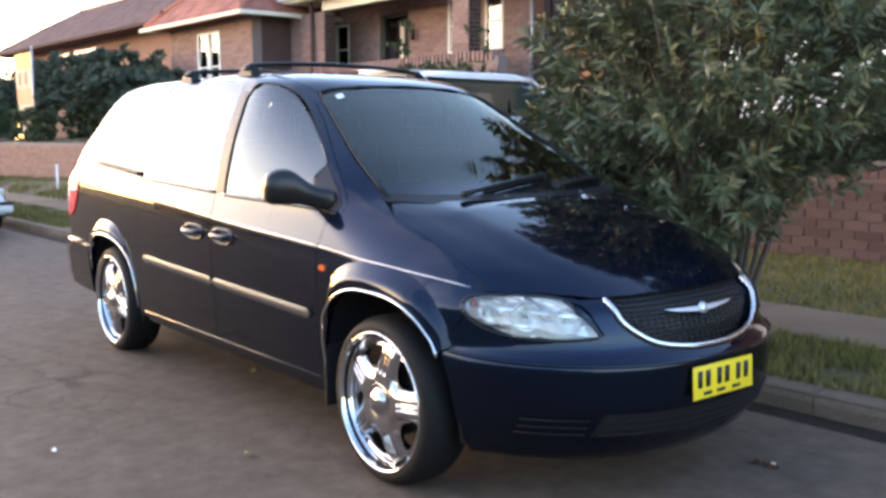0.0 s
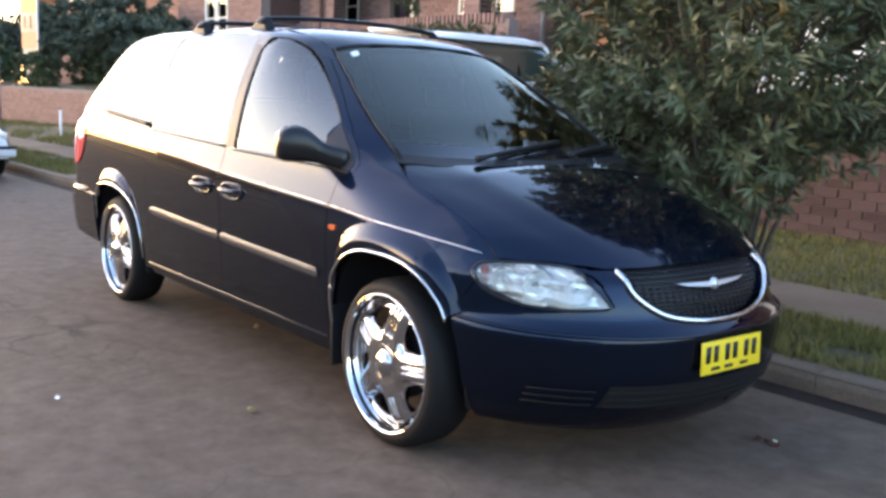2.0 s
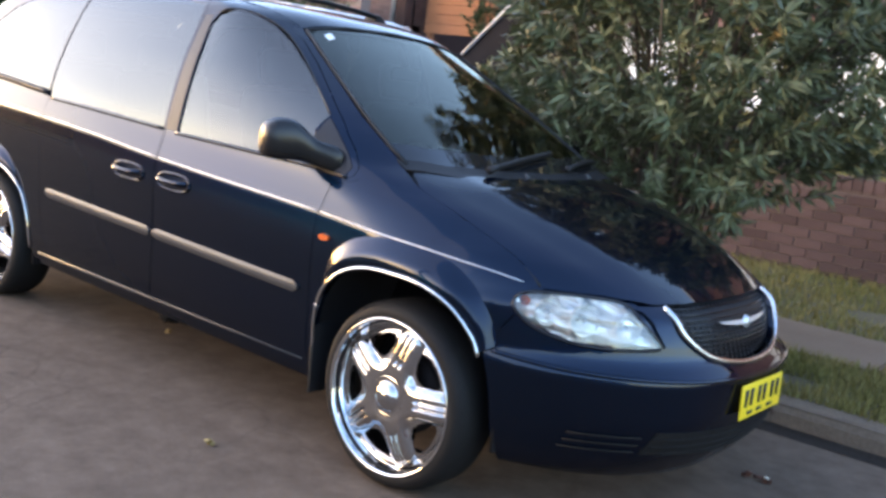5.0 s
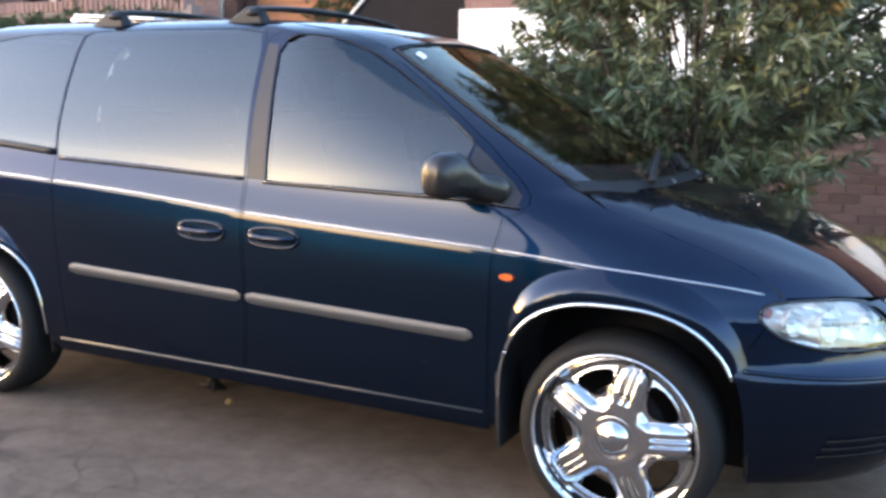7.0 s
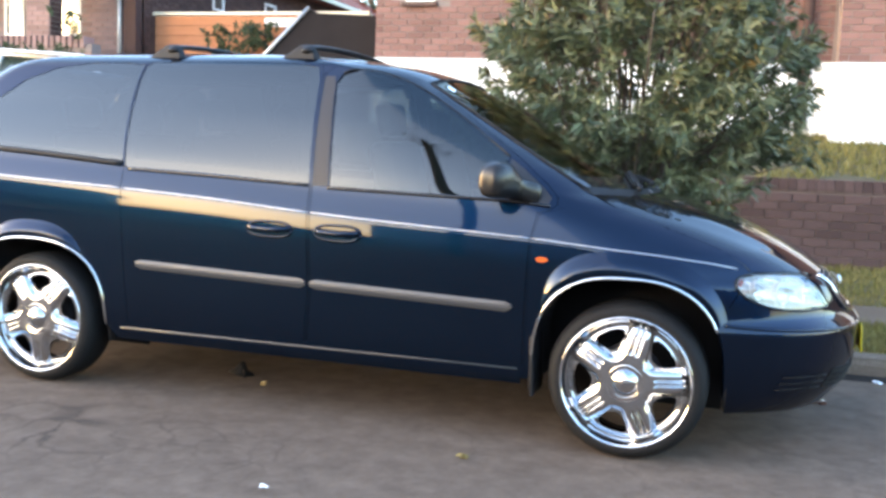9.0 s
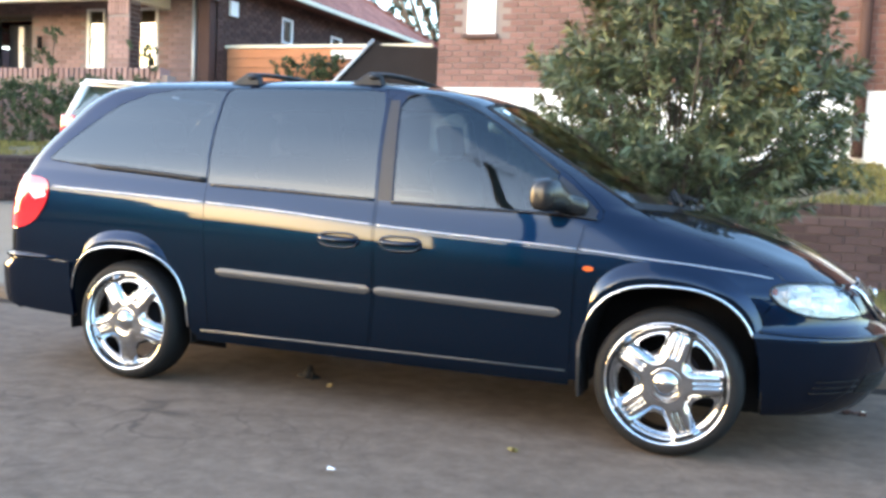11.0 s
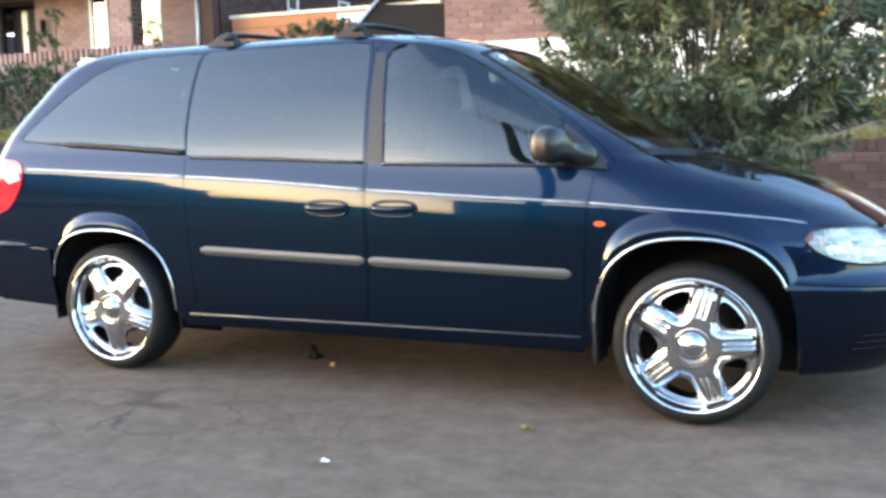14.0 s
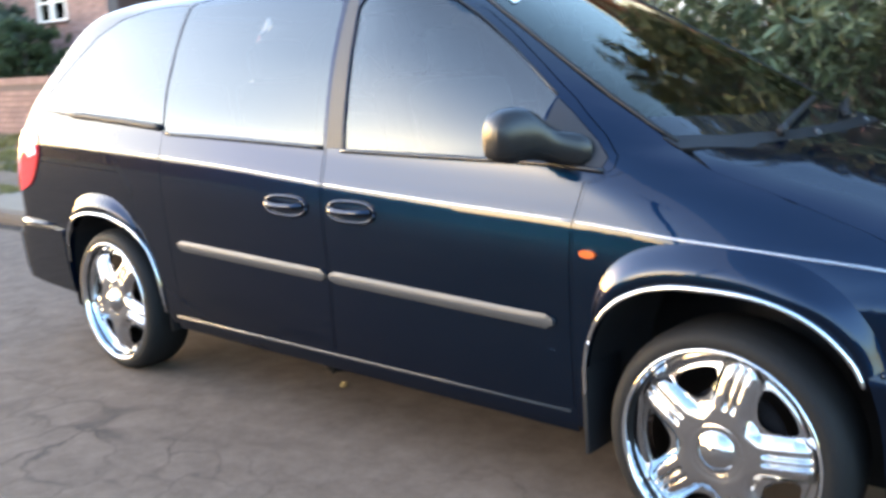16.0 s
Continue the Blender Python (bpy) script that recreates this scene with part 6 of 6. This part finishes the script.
def build_tree(at, height, spread, seed, label, n=420, leaf=0.22, mat="far"):
    rng = random.Random(seed)
    tree = thing("tree", at, label, "tree", "trees behind the houses")
    base = Vector(at)
    bm, tips = bmesh.new(), []
    trunk = [base + Vector((0.1 * math.sin(i), 0.1 * math.cos(i * 1.7), height * 0.6 * i / 5)) for i in range(6)]
    add(bm, tube(trunk, [0.035 * height * (1 - 0.13 * i) for i in range(6)], 8))
    for i in range(9):
        a = 2.4 * i + seed
        s0 = trunk[2 + i % 4]
        e = base + Vector((spread * math.cos(a) * rng.uniform(0.5, 0.9), spread * math.sin(a) * rng.uniform(0.5, 0.9), height * rng.uniform(0.6, 0.95)))
        add(bm, tube([s0, (s0 + e) / 2 + Vector((0, 0, 0.3)), e], [0.016 * height, 0.01 * height, 0.004 * height], 6))
    part("trunk", bm, "bark", tree)
    while len(tips) < n:
        x, y, z = rng.uniform(-1, 1), rng.uniform(-1, 1), rng.uniform(-1, 1)
        q = math.sqrt(x * x + y * y + z * z)
        if q > 0.8 + 0.5 * noise.noise(Vector((x * 2, y * 2, z * 2 + seed))):
            continue
        tips.append((base + Vector((x * spread, y * spread, height * (0.66 + 0.36 * z))), Vector((x, y, 0.4 + z * 0.5)).normalized()))
    v, f = leaf_cloud(tips, 20, leaf, leaf * 0.25, rng, 0.3)
    joined(v, f, "crown", mat, tree, "dark green crown with gaps")


build_bush()
build_hedge("hedge", -18.3, -10.6, 7.4, 8.3, 1.55, 2.75, "clipped dark hedge before the verandah", 21, n=900)
build_hedge("hedge", -24.8, -18.8, 5.0, 6.8, 0.9, 2.7, "overgrown dark hedge behind the brick fence", 22, n=1300, leaf=0.12)
build_hedge("shrub", -25.4, -23.2, 3.9, 4.5, 0.9, 2.15, "dark shrub before the banner", 25, n=260, leaf=0.1)
build_hedge("shrub", -13.6, -12.95, 8.1, 8.5, 2.5, 3.75, "wispy shrub before the verandah", 26, n=16, leaf=0.08)
build_hedge("shrub", -11.6, -10.95, 8.4, 8.8, 2.4, 3.6, "wispy shrub beside the verandah pier", 27, n=16, leaf=0.08)
build_hedge("shrub", -9.3, -7.9, 9.6, 10.1, 2.4, 3.45, "small shrub before the board fence", 23, n=120)
for at, hh, sp, seed, lab in ((S(-24.0, 6.2, 0.9), 2.75, 1.9, 1, "dark leafy tree behind the brick fence"), (S(-20.6, 5.6, 1.0), 2.0, 1.3, 2, "small dark tree before the bungalow"), (S(-33.5, 7.5, 0.9), 3.0, 2.2, 3, "dark tree beyond the banner"), (S(-14, 30, 1), 10.5, 4.0, 4, "tall tree behind the tiled roof"), (S(-75, 12, 0), 8, 5, 5, "distant tree against the bright sky"), (S(-62, 4, 0), 6.5, 4, 6, "distant tree at the end of the street")):
    build_tree(at, hh, sp, seed, lab)
for at, hh, sp, seed in ((S(-37.5, 5.4, 0.5), 2.9, 1.9, 7), (S(-42.0, 7.6, 0.6), 3.2, 2.2, 8), (S(-47.0, 4.6, 0.4), 3.4, 2.4, 9)):
    build_tree(at, hh, sp, seed, "dense dark tree in a garden along the street", 900, 0.34)
build_hedge("hedge", -50.0, -30.0, 4.2, 5.4, 0.5, 2.3, "dark garden hedge behind the long brick fence", 24, n=1500, leaf=0.2)


# ---- parked cars ----
def build_car(name, pose_m, label, length, height, hatch, details):
    """A small car from its side outline: skin, glass, lamps, bumpers, wheels. Front towards +x."""
    car = thing(name, Matrix(), label, "car")
    L, H, W = length, height, 0.84
    def loft(profile_top, name, mat, y_of):
        bm, rings = bmesh.new(), []
        for x, zb, zt in profile_top:
            ring = []
            for i in range(13):
                a = math.pi * (i / 12) - math.pi / 2
                k = math.sin(a)
                w = y_of(x)
                ring.append(bm.verts.new((x, w * math.copysign(abs(k) ** 0.35, k), zb + (zt - zb) * abs(math.cos(a)) ** 0.35)))
            rings.append(ring)
        for r, s in zip(rings, rings[1:]):
            for i in range(12):
                bm.faces.new((r[i], r[i + 1], s[i + 1], s[i]))
        bm.faces.new(rings[0])
        bm.faces.new(rings[-1][::-1])
        bmesh.ops.recalc_face_normals(bm, faces=bm.faces)
        return part(name, bm, mat, car)
    nose_w = lambda x: W * (1 - 0.16 * max(0, (abs(x) - L / 2 + 0.7) / 0.7) ** 2)
    rear_top = 0.98 if not hatch else 1.0
    loft([(-L / 2, 0.32, 0.82), (-L / 2 + 0.06, 0.24, rear_top - 0.06), (-L / 2 + 0.4, 0.22, rear_top), (-0.6, 0.22, 0.98), (0.5, 0.22, 0.96), (L / 2 - 0.9, 0.22, 0.88), (L / 2 - 0.25, 0.22, 0.74), (L / 2 - 0.04, 0.24, 0.66), (L / 2, 0.3, 0.6)], "body", "car_white", nose_w)
    rx = -L / 2 + (0.06 if hatch else 0.75)
    cab_w = lambda x: 0.72
    loft([(rx, 0.9, 0.98), (rx + (0.28 if hatch else 0.55), 0.9, H - 0.06), (rx + 0.7, 0.9, H - 0.01), (-0.1, 0.9, H), (0.25, 0.9, H - 0.04), (1.0, 0.9, 0.97)], "cabin_glass", "car_glass", cab_w)
    loft([(rx + (0.22 if hatch else 0.5), H - 0.085, H - 0.05), (rx + 0.7, H - 0.09, H + 0.005), (-0.1, H - 0.09, H + 0.015), (0.27, H - 0.1, H - 0.025)], "roof", "car_white", lambda x: 0.7)
    for s in (-1, 1):
        part("pillar", tube([(0.98, s * 0.7, 0.95), (0.25, s * 0.62, H - 0.05)], 0.035, 6), "car_white", car)
        part("pillar", tube([(rx + 0.03, s * 0.7, 0.95), (rx + (0.26 if hatch else 0.55), s * 0.62, H - 0.06)], 0.05, 6), "car_white", car)
        part("pillar", tube([(-0.2, s * 0.72, 0.95), (-0.25, s * 0.64, H - 0.04)], 0.03, 6), "black", car)
        part("wing_mirror", box((0.1, 0.18, 0.12), (0.72, s * 0.9, 1.0)), "car_white", car, bevel=0.03)
        for x in (-L / 2 + 0.78, L / 2 - 0.8):
            wb = lathe([(0.19, 0.16), (0.29, 0.17), (0.305, 0.15), (0.305, 0.04), (0.29, 0.005), (0.2, 0.0)], 28)
            bmesh.ops.transform(wb, matrix=Matrix.Translation((x, s * 0.82, 0.305)) @ Matrix.Rotation(0 if s < 0 else math.pi, 4, "Z"), verts=wb.verts)
            wh = part("wheel", wb, "rubber", car)
            rb = lathe([(0.001, 0.02), (0.06, 0.015), (0.19, 0.03), (0.2, 0.0)], 24)
            bmesh.ops.transform(rb, matrix=Matrix.Translation((x, s * 0.82, 0.305)) @ Matrix.Rotation(0 if s < 0 else math.pi, 4, "Z"), verts=rb.verts)
            part("rim", rb, "dull_chrome", wh)
            part("wheel_arch", tube([(x + 0.36 * math.cos(t), s * 0.835, 0.31 + 0.36 * math.sin(t)) for t in (math.pi * i / 12 for i in range(13))], 0.03, 6), "black", car)
        part("tail_lamp", box((0.06, 0.2, 0.3 if hatch else 0.16), (-L / 2 + 0.06, s * 0.66, 0.85 if hatch else 0.72)), "red_lens", car, bevel=0.015)
        part("headlight", box((0.08, 0.42, 0.13), (L / 2 - 0.06, s * 0.5, 0.6)), "mirror_white", car, "clear headlight", bevel=0.02)
    part("front_bumper", box((0.16, 1.62, 0.16), (L / 2 - 0.02, 0, 0.4)), "car_white", car, bevel=0.05)
    part("bumper_strip", box((0.03, 1.6, 0.045), (L / 2 + 0.065, 0, 0.46)), "black", car, bevel=0.01)
    part("lower_grille", box((0.04, 1.0, 0.11), (L / 2 + 0.05, 0, 0.29)), "black", car, bevel=0.01)
    part("rear_bumper", box((0.16, 1.6, 0.2), (-L / 2 + 0.02, 0, 0.42)), "car_white", car, bevel=0.05)
    if details:
        for y in (-0.11, 0.11):
            gr = part("grille_half", box((0.05, 0.19, 0.13), (L / 2 - 0.02, y, 0.62)), "black", car, "dark grille half in a bright frame", bevel=0.03)
            part("grille_frame", tube([(L / 2 + 0.008, y + 0.1 * math.copysign(abs(math.cos(t)) ** 0.5, math.cos(t)), 0.62 + 0.07 * math.copysign(abs(math.sin(t)) ** 0.5, math.sin(t))) for t in (6.2832 * i / 20 for i in range(21))], 0.008, 6), "chrome", gr)
        part("number_plate", box((0.02, 0.37, 0.12), (L / 2 + 0.085, 0, 0.42)), "paper", car, "pale number plate")
    else:
        part("roof_spoiler", box((0.2, 1.1, 0.03), (rx + 0.2, 0, H - 0.03)), "car_white", car, bevel=0.01)
    car.matrix_basis = pose_m
    return car


build_car("white_sedan", pose(-13.25, -0.42, 0.0, 0, 0, 3), "white sedan parked at the kerb behind the van", 4.43, 1.39, False, True)
build_car("white_hatchback", pose(-7.86, 6.35, 0.75, 3, 0, 92) @ Matrix.Diagonal((1, 1.12, 1.05, 1)), "white hatchback parked nose-in on the driveway", 4.0, 1.47, True, False)


# ---- small street things ----
pole = thing("street_pole", S(-22.5, 2.6, 0.2), "slim grey metal pole on the grass", "pole")
part("shaft", tube([S(-22.5, 2.6, 0.1), S(-22.4, 2.6, 4.6)], [0.06, 0.05], 10), "galv", pole)
solid("box", [block(-22.62, -22.38, 2.48, 2.56, 0.35, 0.75)], "galv", pole)
flag = thing("banner", S(-26.2, 4.5, 0.9), "yellow and orange advertising banner on a stand", "banner")
part("stand", tube([S(-25.4, 4.5, 0.8), S(-25.35, 4.5, 3.9)], 0.03, 6), "galv", flag)
for z0, z1, m in ((3.3, 3.75, "yellow"), (2.75, 3.295, "teal"), (2.3, 2.745, "orange"), (1.4, 2.295, "teal")):
    k = (3.75 - z0) * 0.12
    c = [S(u, v, z) for v in (4.5, 4.515) for u, z in ((-27.0 + k, z0), (-25.42, z0), (-25.42, z1), (-27.0 + k, z1))]
    joined(c, [(0, 1, 2, 3), (7, 6, 5, 4), (0, 4, 5, 1), (1, 5, 6, 2), (2, 6, 7, 3), (3, 7, 4, 0)], "cloth_panel", m, flag)
for i in range(2):
    solid("writing_bar", [block(-26.6 + 0.5 * i, -26.45 + 0.5 * i, 4.48, 4.497, 2.85, 3.2)], "ink", flag)
stake = thing("marker_post", S(-17.4, 2.4, 0.2), "short white marker post in the lawn", "post")
part("post", tube([S(-17.4, 2.4, 0.1), S(-17.4, 2.4, 0.78)], 0.025, 8), "white", stake)
solid("cap", [block(-17.43, -17.37, 2.37, 2.43, 0.78, 0.8)], "white", stake)


def build_litter():
    rng = random.Random(8)
    for x, y, m, n, lab, cat in ((0.87, 0.51, "packet", 6, "crushed red-brown packet on the asphalt", "packet"), (-1.2, -1.8, "paper", 1, "small white scrap on the asphalt", "scrap"), (-1.95, -0.45, "young", 3, "small dry leaf under the van", "leaf"), (1.25, 1.15, "paper", 4, "scrap of pale paper in the gutter", "scrap"), (-0.62, -1.15, "young", 4, "tan fallen leaf beside the tyre", "leaf")):
        t = thing("litter", (x, y, 0), lab, cat, "litter on the road")
        bm = bmesh.new()
        for i in range(n):
            a = rng.uniform(0, 6.28)
            r = 0.012 + 0.008 * rng.random()
            c = Vector((x + 0.02 * (i - n / 2) * (1 if n > 4 else 0.4), y + rng.uniform(-0.012, 0.012), 0.006))
            vs = [bm.verts.new(c + Vector((r * math.cos(a + k), r * 0.6 * math.sin(a + k), 0.012 * math.sin(3 * k + a) + 0.008))) for k in (0, 1.1, 2.2, 3.3, 4.4, 5.5)]
            bm.faces.new(vs)
        part("flake", bm, m, t, solid=0.002, smooth=False)
        if cat == "packet":
            bm = bmesh.new()
            bm.faces.new([bm.verts.new((x + 0.03 + 0.012 * math.cos(k), y - 0.01 + 0.006 * math.sin(k), 0.026 + 0.004 * math.sin(2 * k))) for k in (0, 1.2, 2.4, 3.6, 5.0)])
            part("fleck", bm, "cream", t, solid=0.002, smooth=False)
    t = thing("debris", (-2.18, -0.3, 0), "black crumpled debris under the van", "debris")
    bm = tube([(-2.25, -0.3, 0.012), (-2.2, -0.31, 0.02), (-2.14, -0.3, 0.016), (-2.1, -0.29, 0.008)], [0.012, 0.03, 0.034, 0.01], 8, 0.6)
    add(bm, tube([(-2.175, -0.3, 0.01), (-2.172, -0.302, 0.035), (-2.165, -0.3, 0.062), (-2.16, -0.297, 0.08)], [0.048, 0.036, 0.022, 0.008], 7))
    add(bm, tube([(-2.16, -0.3, 0.03), (-2.13, -0.33, 0.03), (-2.12, -0.36, 0.008)], [0.016, 0.014, 0.006], 6))
    part("rag", bm, "rubber", t)


build_litter()


# ---- the other side of the street, seen in the paint and glass ----
band("far_kerb", -9.6, -9.4, 0.12, 0.12, "concrete", "kerb across the street", "kerb")
band("far_verge", -40, -9.6, 0.13, 0.13, "soil", "verge across the street", "ground")
# out-of-view masses added to set the dark bands reflected in the van
for u0, u1, hh, m in ((-50, -37, 3.0, "brick_tan"), (-34, -23, 3.0, "brick"), (-17.0, -9.0, 1.1, "brick"), (-8.0, 8.8, 3.0, "brick_tan"), (12, 22, 3.0, "brick"), (26, 38, 3.0, "brick_tan")):
    fh = thing("facing_mass", S((u0 + u1) / 2, -20, 0), "plain unseen brick mass across the street, added to shape reflections", "house", "houses across the street")
    solid("wall", [block(u0, u1, -28, -19, 0, hh)], m, fh)
    k = min(4.0, (u1 - u0) * 0.45)
    rise = 1.6 if hh > 2 else 0.25
    rows = [S(u0 - 0.5, -18.5, hh), S(u1 + 0.5, -18.5, hh), S(u1 + 0.5, -28.5, hh), S(u0 - 0.5, -28.5, hh), S(u0 + k, -23.5, hh + rise), S(u1 - k, -23.5, hh + rise)]
    joined(rows, [(0, 4, 5, 1), (1, 5, 2), (2, 5, 4, 3), (3, 4, 0), (0, 1, 2, 3)], "roof", "tile_brown", fh)
for i, (u, v, hh, sp) in enumerate(((-35.5, -17, 3.6, 1.6), (24, -18, 4.0, 2.0), (-60, -16, 5, 3.5))):
    build_tree(S(u, v, 0), hh, sp, 30 + i, "street tree across the road", 200, 0.35)
pp = thing("power_pole", S(-3.05, -9.9, 0), "timber power pole with a cross-arm across the street", "pole")
part("shaft", tube([S(-3.1, -9.9, 0), S(-2.95, -9.9, 10.3)], [0.13, 0.09], 10), "bark", pp)
for z, n in ((9.9, 0.48), (9.3, 0.34)):
    part("cross_arm", tube([S(-2.96 - n, -9.8, z + 0.12), S(-2.96 + n, -9.8, z - 0.1)], 0.055, 6), "bark", pp)
for du in (-0.42, -0.2, 0.2, 0.42):
    part("insulator", tube([S(-2.96 + du, -9.8, 9.9), S(-2.96 + du, -9.8, 10.12)], 0.04, 6), "steel", pp)
